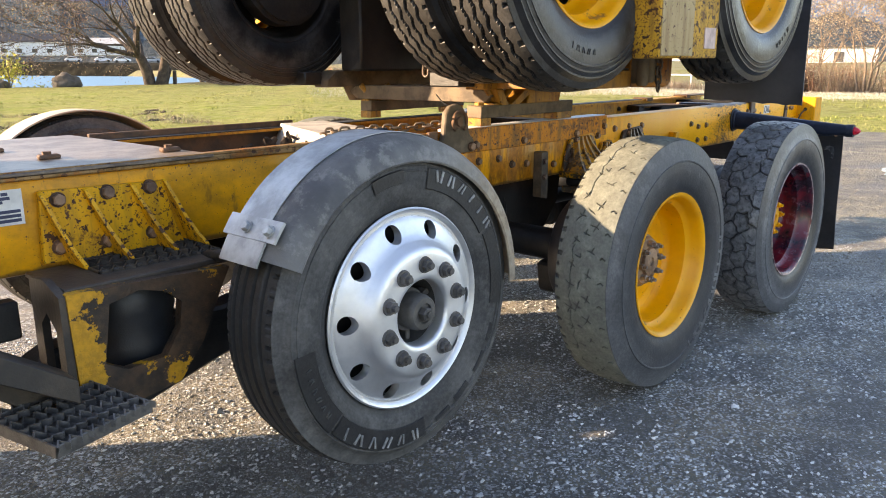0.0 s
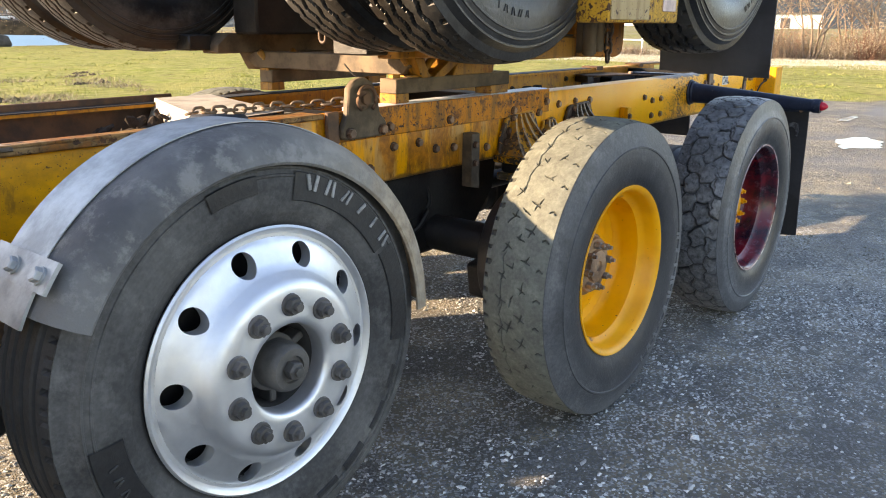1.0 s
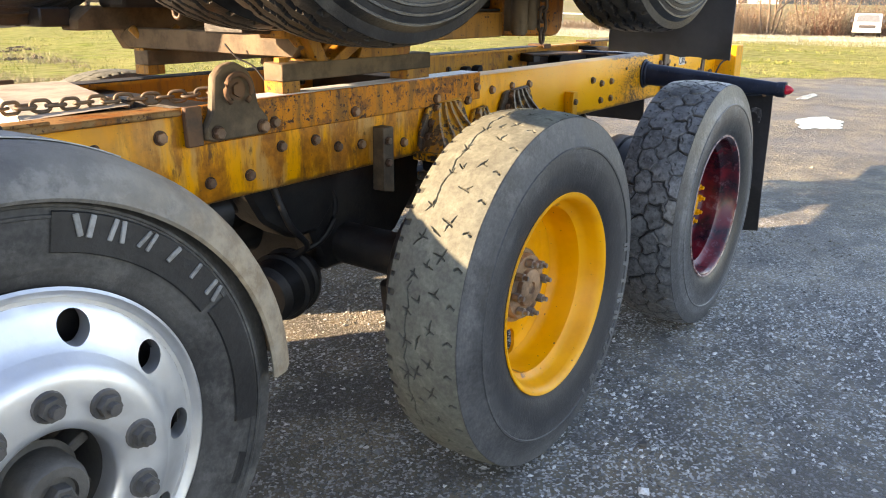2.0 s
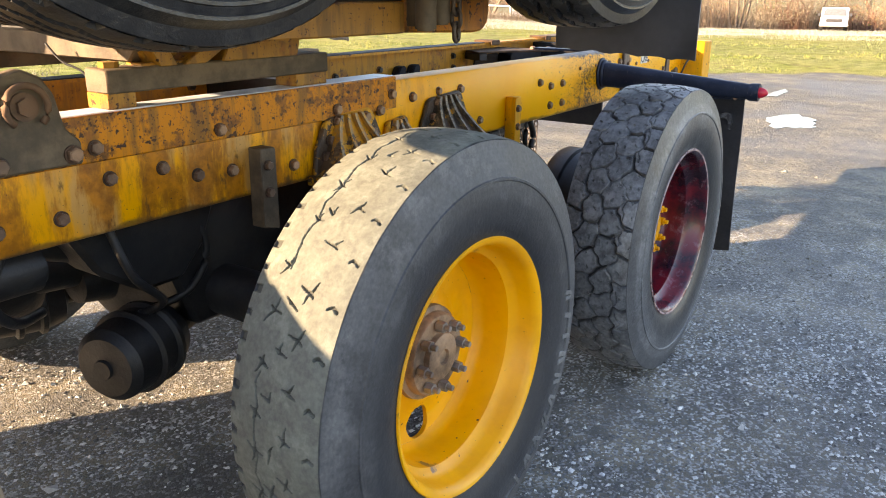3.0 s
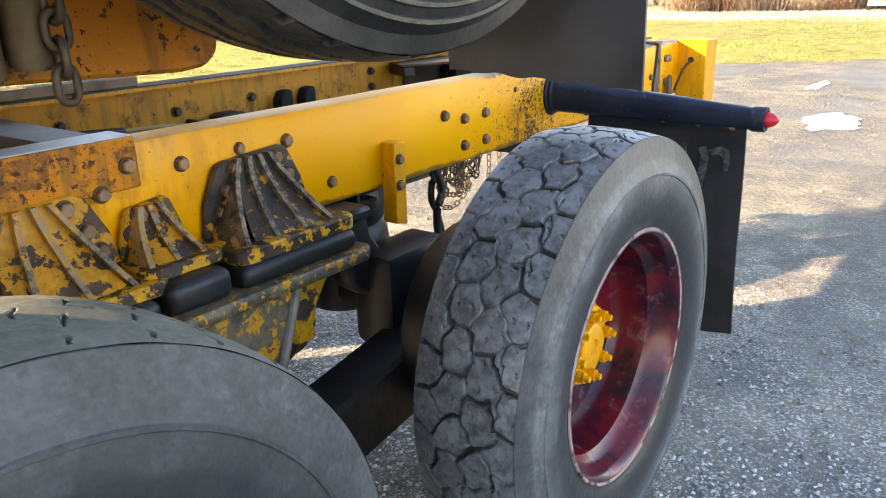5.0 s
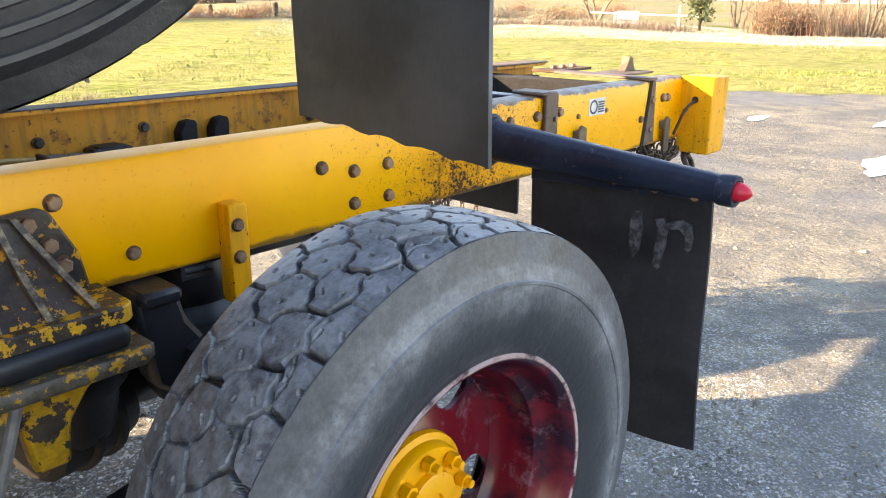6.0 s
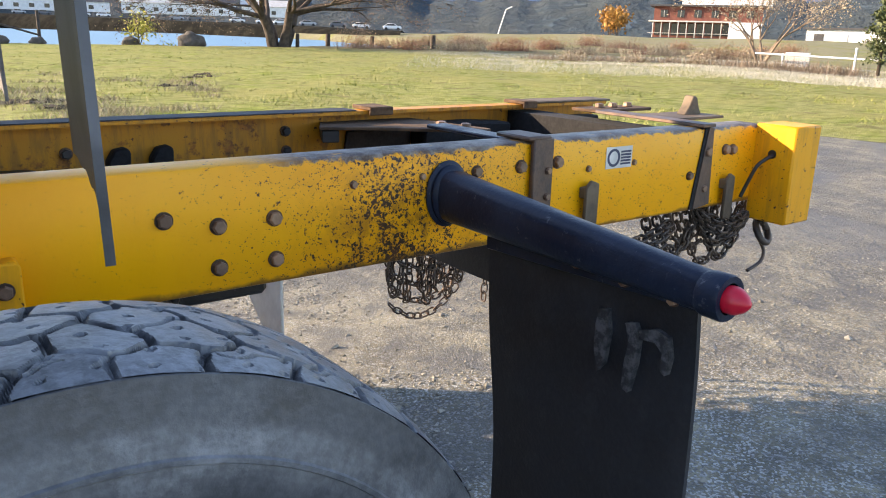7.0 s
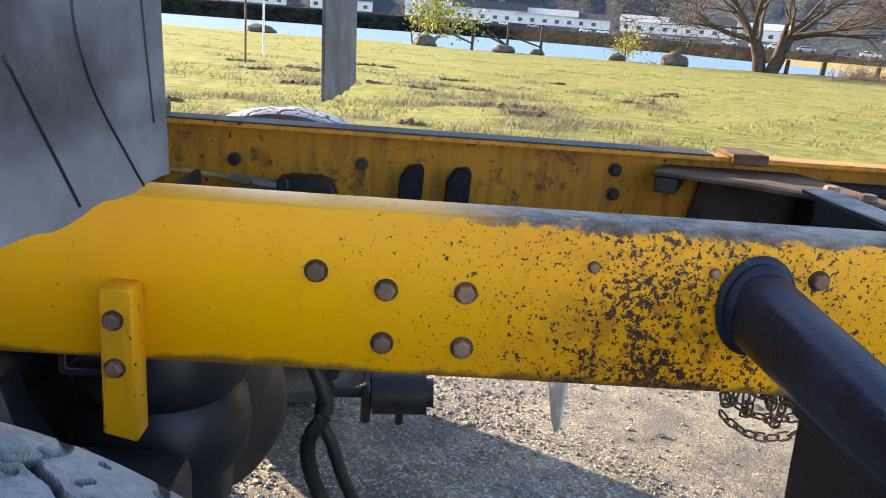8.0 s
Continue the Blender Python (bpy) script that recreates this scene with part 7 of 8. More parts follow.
# wooded hills across the river
def ridge(r, h, seed, color, name):
    rs = np.random.RandomState(seed)
    a = np.radians(np.linspace(-25, 150, 260))
    n = sum(np.sin(a * f + rs.rand() * 6) * w for f, w in ((3, 0.30), (7, 0.18), (17, 0.10), (41, 0.05), (97, 0.035), (181, 0.03)))
    top = h * (1 + n)
    layers = 10
    verts, faces = [], []
    for L in range(layers + 1):
        q = L / layers
        jitter = 1 + 0.03 * rs.randn(len(a)) * q
        for x, y, z in zip((r + 260 * q) * np.cos(a), (r + 260 * q) * np.sin(a), top * np.sin(q * math.pi / 2) * jitter - 2):
            verts.append((x, y, z))
    m = len(a)
    for L in range(layers):
        for i in range(m - 1):
            p = L * m + i
            faces.append((p, p + 1, p + m + 1, p + m))
    k = Mat(name)
    f1, f2 = k.noise(0.05, 6, 0.7), k.noise(0.012, 4, 0.6)
    k.bump(f1, 1.0, 8)
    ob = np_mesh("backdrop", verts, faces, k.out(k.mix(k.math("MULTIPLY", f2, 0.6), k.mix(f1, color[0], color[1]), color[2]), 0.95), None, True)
    tagged(ob, "hazy blue wooded hill across the river", "hill", kind="structure")


# distance haze is mixed into these colours, stronger on the far ridge
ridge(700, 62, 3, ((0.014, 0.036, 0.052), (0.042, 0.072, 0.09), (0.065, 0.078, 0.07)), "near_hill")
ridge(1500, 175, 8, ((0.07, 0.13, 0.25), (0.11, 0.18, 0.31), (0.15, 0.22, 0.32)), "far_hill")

# the cab at the head of the truck, unseen, there to block the sun
bm = bmesh.new()
prism(bm, [(-2.6, 0.55), (0.02, 0.55), (0.02, 2.75), (-0.25, 2.92), (-1.3, 2.92), (-1.75, 1.95), (-2.6, 1.75)], 1.36, 3.64, "y", 0.05)
part("cab", bm, yellow_paint("cab_yellow", (0.80, 0.37, 0.010), 0.3, 0.2, 0.0), truck, "boxy yellow cab")

# ---------------------------------------------------------------- loose gravel
rs = np.random.RandomState(4)
def scatter(n, x0, x1, y0, y1, smin, smax, power=2.0, cluster=False):
    x, y = rs.uniform(x0, x1, n), rs.uniform(y0, y1, n)
    if cluster:
        keep = rs.rand(n) < np.clip(0.45 + 0.45 * wave(x + 0.3 * np.sin(y * 2.1), y, 2.3), 0.10, 1)
        x, y = x[keep], y[keep]
        n = len(x)
    s = smin + (smax - smin) * rs.rand(n) ** power
    z = ground_height(x, y)
    base = np.array([(1, 0, 0), (-1, 0, 0), (0, 1, 0), (0, -1, 0), (0, 0, 1), (0, 0, -1)], float)
    tri = np.array([(0, 2, 4), (2, 1, 4), (1, 3, 4), (3, 0, 4), (2, 0, 5), (1, 2, 5), (3, 1, 5), (0, 3, 5)])
    v = base[None] * (0.65 + 0.7 * rs.rand(n, 6, 1)) + 0.25 * rs.randn(n, 6, 3)
    a = rs.rand(n) * 6.28
    ca, sa = np.cos(a)[:, None], np.sin(a)[:, None]
    vx, vy = v[:, :, 0] * ca - v[:, :, 1] * sa, v[:, :, 0] * sa + v[:, :, 1] * ca
    v = np.stack([vx * 1.2, vy, v[:, :, 2] * 0.6], -1) * s[:, None, None] + np.stack([x, y, z + s * 0.25], -1)[:, None, :]
    f = tri[None] + (np.arange(n) * 6)[:, None, None]
    return v.reshape(-1, 3), f.reshape(-1, 3)


k = Mat("gravel_chips")
_i, _f = k.island(), k.noise(140, 4, 0.6)
_c = k.mix(k.ramp(_i, 0.10, 0.72), (0.085, 0.090, 0.094), (0.66, 0.685, 0.69))
_c = k.mix(k.ramp(k.math("ADD", k.axis(0), k.ramp(k.axis(1), 2.5, 3.3, 0.0, 1.6)), 5.4, 6.8, 0.0, 0.86), _c, k.mix(_i, (0.125, 0.112, 0.080), (0.26, 0.235, 0.17)))
# loose chips carry the same painted shade by the front wheel
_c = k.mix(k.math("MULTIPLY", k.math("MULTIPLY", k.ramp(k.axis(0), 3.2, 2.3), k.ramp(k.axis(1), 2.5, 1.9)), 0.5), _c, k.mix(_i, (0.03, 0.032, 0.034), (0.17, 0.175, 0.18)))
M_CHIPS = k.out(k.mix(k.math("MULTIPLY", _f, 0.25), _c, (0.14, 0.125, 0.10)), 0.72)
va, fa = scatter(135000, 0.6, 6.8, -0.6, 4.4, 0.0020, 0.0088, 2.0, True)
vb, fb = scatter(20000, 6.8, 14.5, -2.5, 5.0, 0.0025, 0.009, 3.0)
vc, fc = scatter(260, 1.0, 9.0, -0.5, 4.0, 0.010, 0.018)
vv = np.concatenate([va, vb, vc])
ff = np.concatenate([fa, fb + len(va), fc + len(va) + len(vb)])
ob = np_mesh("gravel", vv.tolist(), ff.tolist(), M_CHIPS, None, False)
tagged(ob, "loose grey gravel chips on the yard", "gravel", kind="stuff")

# ---------------------------------------------------------------- plants
def blades(n, rmin, rmax, a0, a1, hmin, hmax, w, keep, lean=0.4, cx=5.0, cy=0.8):
    """Upright grass blades, three vertices each, where keep(x, y) allows."""
    q = rs.rand(n)
    r = rmin * (rmax / rmin) ** q
    a = np.radians(rs.uniform(a0, a1, n))
    x, y = cx + r * np.cos(a), cy + r * np.sin(a)
    m = keep(x, y) > rs.rand(n)
    x, y, r = x[m], y[m], r[m]
    n = len(x)
    z = ground_height(x, y)
    h = rs.uniform(hmin, hmax, n)
    t = rs.rand(n) * 6.28
    ww = w * (0.6 + r / 14)
    dx, dy = np.cos(t) * ww, np.sin(t) * ww
    lx, ly = rs.randn(n) * lean * h, rs.randn(n) * lean * h
    v = np.stack([np.stack([x - dx, y - dy, z - 0.01], -1), np.stack([x + dx, y + dy, z - 0.01], -1), np.stack([x + lx, y + ly, z + h], -1)], 1)
    return v.reshape(-1, 3), np.arange(3 * n).reshape(-1, 3)


def grass_mat(name, a, b, c):
    k = Mat(name)
    i = k.island()
    col = k.mix(k.ramp(i, 0.0, 0.7), a, b)
    col = k.mix(k.ramp(i, 0.7, 0.9), col, c)
    k.b.inputs["Transmission Weight"].default_value = 0.0
    return k.out(col, 0.7)


def on_grass(x, y):
    return grass_amount(x, y) * ~inside(x, y, SHORE)


def tufts(x, y):
    return on_grass(x, y) * np.clip(wave(x, y, 0.8) * 0.9 - 0.1, 0.0, 1)


def dry_band(x, y):
    a = np.degrees(np.arctan2(y, x))
    d = np.hypot(x, y)
    return on_grass(x, y) * np.clip((52 - a) / 12, 0, 1) * np.clip((d - 32) / 6, 0, 1) * np.clip(0.6 + 0.6 * wave(x, y, 0.25), 0.1, 1)


CLUMPS = [(9 + 17 * rs.rand() ** 1.3, radians(rs.uniform(70, 128)), rs.uniform(0.15, 0.7)) for _ in range(110)]
v, f = blades(120000, 8, 60, 0, 125, 0.02, 0.075, 0.007, tufts, 1.0)
tagged(np_mesh("grass", v.tolist(), f.tolist(), grass_mat("grass_blades", (0.11, 0.145, 0.020), (0.24, 0.25, 0.045), (0.32, 0.29, 0.11)), None, False), "short sunlit green and straw grass", "grass", kind="stuff")
vc, fc = [], []
for r, t, w in CLUMPS[:30]:
    cv, cf = scatter(30, 5.0 + r * math.cos(t) - w * 0.7, 5.0 + r * math.cos(t) + w * 0.7, 0.8 + r * math.sin(t) - w * 0.3, 0.8 + r * math.sin(t) + w * 0.3, 0.02, 0.085, 1.6)
    fc.append(cf + sum(len(q) for q in vc))
    vc.append(cv)
tagged(np_mesh("soil_clods", np.concatenate(vc).tolist(), np.concatenate(fc).tolist(), plain("dark_soil", (0.085, 0.064, 0.042), 0.95, 0.0, 0.5, 20, 0.5), None, False), "dark clods of turned soil in the grass", "soil", kind="stuff")
v, f = blades(210000, 18, 60, 3, 58, 0.03, 0.17, 0.0027, dry_band, 0.9)
tagged(np_mesh("dry_grass", v.tolist(), f.tolist(), grass_mat("dry_blades", (0.25, 0.24, 0.18), (0.38, 0.37, 0.31), (0.50, 0.49, 0.44)), None, False), "tall pale dry grass", "grass", kind="stuff")


def clumps(x, y):
    a = np.zeros(x.shape)
    for r, t, w in CLUMPS:
        a = np.maximum(a, np.exp(-((x - 5.0 - r * math.cos(t)) ** 2 + ((y - 0.8 - r * math.sin(t)) * 1.6) ** 2) / w ** 2))
    return a * on_grass(x, y)


v, f = blades(150000, 9, 27, 70, 128, 0.03, 0.15, 0.004, clumps, 0.9)
tagged(np_mesh("weeds", v.tolist(), f.tolist(), grass_mat("weed_blades", (0.15, 0.12, 0.06), (0.26, 0.22, 0.12), (0.38, 0.33, 0.21)), None, False), "dead brown weeds standing in the grass", "weeds", kind="stuff")


def limb(bm, p, d, r, length, depth, rnd, tips, spread=0.6, droop=0.0, kids=3, min_r=0.012):
    """A tapering crooked branch and the branches on it."""
    pts, rad = [Vector(p)], [r]
    d = Vector(d).normalized()
    n = 5
    for i in range(n):
        d = (d + Vector((rnd.uniform(-1, 1), rnd.uniform(-1, 1), rnd.uniform(-0.6, 0.8) - droop)) * 0.22).normalized()
        pts.append(pts[-1] + d * length / n)
        rad.append(max(min_r * 0.6, r * (1 - 0.75 * (i + 1) / n)))
    tube(bm, pts, rad, 6 if r > 0.05 else 4, False)
    if depth == 0:
        tips.append((pts[-1], d))
        tips.append((pts[2], d))
        return
    for i in range(kids):
        k = rnd.choice((2, 3, 4, 5))
        nd = (d + Vector((rnd.uniform(-1, 1), rnd.uniform(-1, 1), rnd.uniform(-0.5, 0.8))) * spread * 1.3).normalized()
        limb(bm, pts[k], nd, max(min_r, rad[k] * 0.75), length * rnd.uniform(0.55, 0.8), depth - 1, rnd, tips, spread, droop, kids, min_r)


def leaves_mesh(name, tips, per, spread, size, material, parent, rnd):
    n = len(tips) * per
    r2 = np.random.RandomState(rnd.randrange(9999))
    c = np.repeat(np.array([tuple(t[0]) for t in tips]), per, 0) + r2.randn(n, 3) * spread
    a = r2.randn(n, 3)
    a /= np.linalg.norm(a, axis=1)[:, None]
    b = np.cross(a, r2.randn(n, 3))
    b /= np.linalg.norm(b, axis=1)[:, None]
    s = size * (0.6 + 0.8 * r2.rand(n, 1))
    v = np.stack([c - a * s, c + b * s * 0.5, c + a * s, c - b * s * 0.5], 1).reshape(-1, 3)
    return np_mesh(name, v.tolist(), np.arange(4 * n).reshape(-1, 4).tolist(), material, parent, False)


def leaf_mat(name, a, b, c=None):
    k = Mat(name)
    i = k.island()
    col = k.mix(i, a, b)
    if c:
        col = k.mix(k.ramp(i, 0.8, 0.95), col, c)
    return k.out(col, 0.7)


M_BARK = plain("bark", (0.085, 0.065, 0.05), 0.95, 0.0, 0.5, 3, 0.6)
M_TWIG = plain("pale_twigs", (0.22, 0.165, 0.12), 0.9, 0.0, 0.4, 3, 0.3)


def tree(name, label, x, y, trunks, height, depth, seed, leaf=None, per=4, lspread=0.4, lsize=0.12, spread=0.6, bark=None, kids=3, r=0.25, droop=0.0, min_r=0.015):
    th = thing(name, label, "tree")
    rnd = random.Random(seed)
    z = float(ground_height(x, y)) - 0.1
    bm, tips = bmesh.new(), []
    for i in range(trunks):
        ang = 6.28 * i / max(1, trunks) + rnd.random()
        lean = 0.12 + 0.5 * (trunks > 1) * rnd.random()
        limb(bm, (x + 0.3 * (trunks > 1) * math.cos(ang), y + 0.3 * (trunks > 1) * math.sin(ang), z), (lean * math.cos(ang), lean * math.sin(ang), 1), r, height * 0.45, depth, rnd, tips, spread, droop, kids, min_r)
    part("trunk", bm, bark or M_BARK, th, sharp=80)
    if leaf:
        leaves_mesh("crown", tips, per, lspread, lsize, leaf, th, rnd)
    return th


M_BROWNLEAF = leaf_mat("brown_leaves", (0.10, 0.060, 0.040), (0.24, 0.155, 0.095), (0.28, 0.22, 0.10))
M_YGREEN = leaf_mat("yellow_green_leaves", (0.24, 0.25, 0.03), (0.42, 0.38, 0.05))
M_TAN = leaf_mat("tan_leaves", (0.22, 0.17, 0.11), (0.36, 0.30, 0.21))
M_REDBR = leaf_mat("red_brown_leaves", (0.20, 0.09, 0.05), (0.33, 0.19, 0.10), (0.16, 0.17, 0.05))
M_ORANGE = leaf_mat("orange_leaves", (0.26, 0.12, 0.02), (0.40, 0.20, 0.035))
M_GREENLEAF = leaf_mat("dark_green_leaves", (0.035, 0.05, 0.02), (0.10, 0.12, 0.035))

def spreading_tree(x, y, seed):
    """An old tree of several short leaning stems under a low, very wide crown of fine twigs."""
    th = thing("riverside_tree", "old many-stemmed tree with a wide crown of brown twigs", "tree")
    rnd = random.Random(seed)
    z = float(ground_height(x, y)) - 0.2
    bm, tips = bmesh.new(), []
    for i in range(4):
        ang = 1.57 * i + 0.5 * rnd.random()
        foot = Vector((x + 0.55 * math.cos(ang), y + 0.4 * math.sin(ang), z))
        head = foot + Vector((1.0 * math.cos(ang), 0.8 * math.sin(ang), 2.3 + 0.8 * rnd.random()))
        tube(bm, spline([foot, foot * 0.5 + head * 0.5 + Vector((0.12, 0, 0.1)), head], 4), [0.44 - 0.02 * k for k in range(9)], 8, False)
        for k in range(4):
            b = ang + (k - 1.5) * 0.55 + rnd.uniform(-0.2, 0.2)
            lift = rnd.uniform(0.12, 0.9)
            limb(bm, head - Vector((0, 0, 0.15)), (math.cos(b), math.sin(b), lift), 0.21, rnd.uniform(4.2, 6.4), 4, rnd, tips, 0.62, 0.10, 3, 0.020)
    part("trunk", bm, M_BARK, th, sharp=80)
    leaves_mesh("crown", tips, 14, 0.50, 0.058, M_BROWNLEAF, th, rnd)
    return th


spreading_tree(30.5, 58.0, 21)
tree("small_tree", "small tree with yellow-green leaves by the water", 5.0, 66, 3, 7, 2, 5, M_YGREEN, 22, 0.6, 0.16, 0.6, r=0.12, min_r=0.03)
tree("sapling", "yellow-green sapling on the bank", 20.4, 59.5, 3, 3.2, 1, 6, M_YGREEN, 26, 0.35, 0.12, 0.5, r=0.05)
tree("sapling", "yellow-green sapling on the bank", 23.0, 61, 2, 2.2, 1, 7, M_YGREEN, 16, 0.3, 0.10, 0.5, r=0.04)
for i, (az, d, h, sd) in enumerate(((14.2, 58, 9, 31), (16.8, 62, 8, 32), (12.0, 66, 10, 33), (9.8, 64, 9, 34), (6.0, 66, 10, 35), (18.8, 70, 8, 36), (21.5, 72, 7, 38))):
    tree("bare_tree", "bare pale-twigged tree at the edge of the field", d * math.cos(radians(az)), d * math.sin(radians(az)), 4, h, 4, sd, M_TAN, 3, 0.5, 0.06, 0.6, M_TWIG, 3, 0.10, 0.0, 0.009)
tree("bare_tree", "bare spreading tree by the brush pile", 66 * math.cos(radians(30.4)), 66 * math.sin(radians(30.4)), 5, 9, 4, 41, M_TAN, 8, 0.4, 0.07, 0.8, M_TWIG, 3, 0.12, 0.0, 0.010)
tree("bare_tree", "thin bare tree by the fence", 60 * math.cos(radians(20.4)), 60 * math.sin(radians(20.4)), 1, 6, 2, 43, None, spread=0.5, bark=M_TWIG, r=0.08)
for i, (az, d, h, sd) in enumerate(((41.4, 170, 8.5, 51), (40.9, 172, 6.0, 52))):
    tree("autumn_tree", "tree in orange autumn leaf", d * math.cos(radians(az)), d * math.sin(radians(az)), 2, h, 2, sd, M_ORANGE, 26, 0.8, 0.35, 0.5, r=0.15, min_r=0.04)


def shrub(x, y, w, h, n, twig, leaf, seed, label, name="shrub"):
    """Crowded twigs from one root, with some leaves."""
    th = thing(name, label, "shrub", "shrubs along the field")
    n = int(n * 2.2)
    r2 = np.random.RandomState(seed)
    z = float(ground_height(x, y)) - 0.05
    p = np.stack([x + r2.randn(n) * w * 0.3, y + r2.randn(n) * w * 0.3, np.full(n, z)], -1)
    d = np.stack([r2.randn(n) * 0.45, r2.randn(n) * 0.45, 0.6 + r2.rand(n)], -1)
    L = h * (0.4 + 0.6 * r2.rand(n, 1))
    q = p + d * L * 0.8
    s = np.stack([-d[:, 1], d[:, 0], np.zeros(n)], -1)
    s /= np.linalg.norm(s, axis=1)[:, None] + 1e-6
    wd = 0.007 + 0.010 * r2.rand(n, 1)
    v = np.stack([p - s * wd, p + s * wd, q], 1).reshape(-1, 3)
    np_mesh("crown", v.tolist(), np.arange(3 * n).reshape(-1, 3).tolist(), twig, th, False)
    if leaf:
        tips = [(Vector(a), None) for a in (p + d * L * (0.35 + 0.45 * r2.rand(n, 1)))]
        leaves_mesh("foliage", tips, 3, 0.14, 0.05, leaf, th, random.Random(seed))
    return th


M_TWIG_RED = plain("red_twigs", (0.20, 0.10, 0.07), 0.9, 0.0, 0.4, 3, 0.3)
rnd = random.Random(77)
for i in range(26):
    az, d = 3.0 + 17 * i / 25 + rnd.uniform(-0.4, 0.4), rnd.uniform(54, 62)
    shrub(d * math.cos(radians(az)), d * math.sin(radians(az)), 1.8, rnd.uniform(1.6, 3.2), 170, M_TWIG_RED if i % 3 == 0 else M_TWIG, rnd.choice((M_TAN, M_REDBR, None, M_TAN)), 100 + i, "dense bare shrub with dry leaves at the field's edge")
for i in range(36):
    az, d = 29 + 30 * i / 35 + rnd.uniform(-0.7, 0.7), rnd.uniform(66, 95)
    shrub(d * math.cos(radians(az)), d * math.sin(radians(az)), 2.2, rnd.uniform(0.7, 1.4), 150, M_TWIG_RED if i % 2 == 0 else M_TWIG, rnd.choice((M_TAN, None, M_REDBR)), 200 + i, "low brown brush on the bank")
shrub(57 * math.cos(radians(17.5)), 57 * math.sin(radians(17.5)), 2.2, 1.9, 200, M_TWIG_RED, M_REDBR, 301, "rounded shrub with red-brown leaves")
shrub(54 * math.cos(radians(19.3)), 54 * math.sin(radians(19.3)), 1.4, 1.3, 150, M_TWIG, M_REDBR, 302, "rounded shrub with red-brown leaves")
for i in range(5):
    az = 25.0 + 1.3 * i
    shrub(47 * math.cos(radians(az)), 47 * math.sin(radians(az)), 2.0, 0.75, 260, M_TWIG, None, 310 + i, "grey heap of cut branches", "brush_pile")
for i in range(7):
    az = 31.5 + 2.0 * i
    shrub(52 * math.cos(radians(az)), 52 * math.sin(radians(az)), 1.8, 0.6, 150, M_TWIG, M_TAN if i % 2 else None, 330 + i, "low dry brush in the field", "brush")

# conifer
th = thing("conifer", "small dark green conifer by the fence", "tree")
cx, cy = 49 * math.cos(radians(23.4)), 49 * math.sin(radians(23.4))
bm = bmesh.new()
tube(bm, [(cx, cy, -0.1), (cx, cy, 4.6)], [0.09, 0.02], 7)
part("trunk", bm, M_BARK, th)
rnd = random.Random(8)
tips = []
for i in range(420):
    q = rnd.random() ** 0.8
    a, zz = rnd.random() * 6.28, 0.5 + 4.0 * q
    rr = (1 - q) * 1.25 * rnd.random() ** 0.5 * (0.7 + 0.5 * math.sin(zz * 9))
    tips.append((Vector((cx + rr * math.cos(a), cy + rr * math.sin(a), zz - 0.25 * rr)), None))
leaves_mesh("needles", tips, 9, 0.10, 0.09, M_GREENLEAF, th, rnd)

# boulders
M_ROCK = plain("boulder", (0.105, 0.092, 0.078), 0.95, 0.0, 0.4, 2.5, 0.6)
def boulder(x, y, w, h, seed):
    bm = bmesh.new()
    bmesh.ops.create_icosphere(bm, subdivisions=3, radius=1)
    for v in bm.verts:
        n = noise.noise(v.co * 1.4 + Vector((seed, 0, 0))) * 0.35 + noise.noise(v.co * 4 + Vector((seed, 3, 0))) * 0.1
        v.co = v.co * (1 + n)
        v.co = Vector((v.co.x * w / 2, v.co.y * w / 2.4, max(v.co.z, -0.5) * h * 0.62))
    bmesh.ops.translate(bm, vec=(x, y, float(ground_height(x, y)) + h * 0.28), verts=bm.verts[:])
    tagged(part("boulder", bm, M_ROCK, None, sharp=60), "brown-grey boulder on the river bank", "boulder", "boulders on the bank")


for x, y, w, h, sd in ((23.7, 57.8, 2.0, 1.05, 1), (11.3, 58.3, 1.5, 0.7, 2), (5.6, 64, 1.9, 0.95, 3), (20.0, 59.8, 1.2, 0.6, 4), (14.0, 59.8, 1.0, 0.5, 5), (-8, 67, 2.4, 0.7, 6)):
    boulder(x, y, w, h, sd)
# posts and stumps along the bank, thin poles in the field
for x, y, h, r in ((37.0, 62.2, 1.1, 0.22), (41.0, 61.5, 1.0, 0.22), (45.3, 58.2, 1.2, 0.24), (31.9, 57.5, 1.1, 0.16)):
    bm = bmesh.new()
    cyl(bm, (x, y, -0.2), (x + 0.05, y, h), r, r * 0.9, 12, 0.03)
    tagged(part("wooden_post", bm, M_BARK, None), "short weathered wooden post on the bank", "post", "posts on the bank")
for x, y, h, r, m in ((0.72, 22.3, 3.6, 0.028, M_RUST), (0.3, 26.8, 4.2, 0.035, M_WHITE)):
    bm = bmesh.new()
    cyl(bm, (x, y, -0.1), (x, y, h), r, r, 10)
    tagged(part("thin_pole", bm, m, None), "thin upright metal pole in the grass", "pole", "thin poles")
th = thing("log_fence", "rough log fence at the water's edge", "fence")
for x, dx in ((9.5, 0.0), (12.4, 0.0), (15.2, 0.0)):
    bm = bmesh.new()
    cyl(bm, (x, 66.5, -0.3), (x, 66.5, 2.3), 0.13, 0.11, 10)
    part("post", bm, M_BARK, th)
for a, b in (((9.5, 66.4, 1.6), (12.4, 66.4, 0.4)), ((9.5, 66.4, 0.4), (6.8, 66.4, 1.4)), ((12.4, 66.4, 1.3), (15.2, 66.4, 0.5)), ((12.4, 66.4, 0.4), (10.6, 66.4, 1.6))):
    bm = bmesh.new()
    cyl(bm, a, b, 0.08, 0.07, 8)
    part("brace", bm, M_BARK, th)

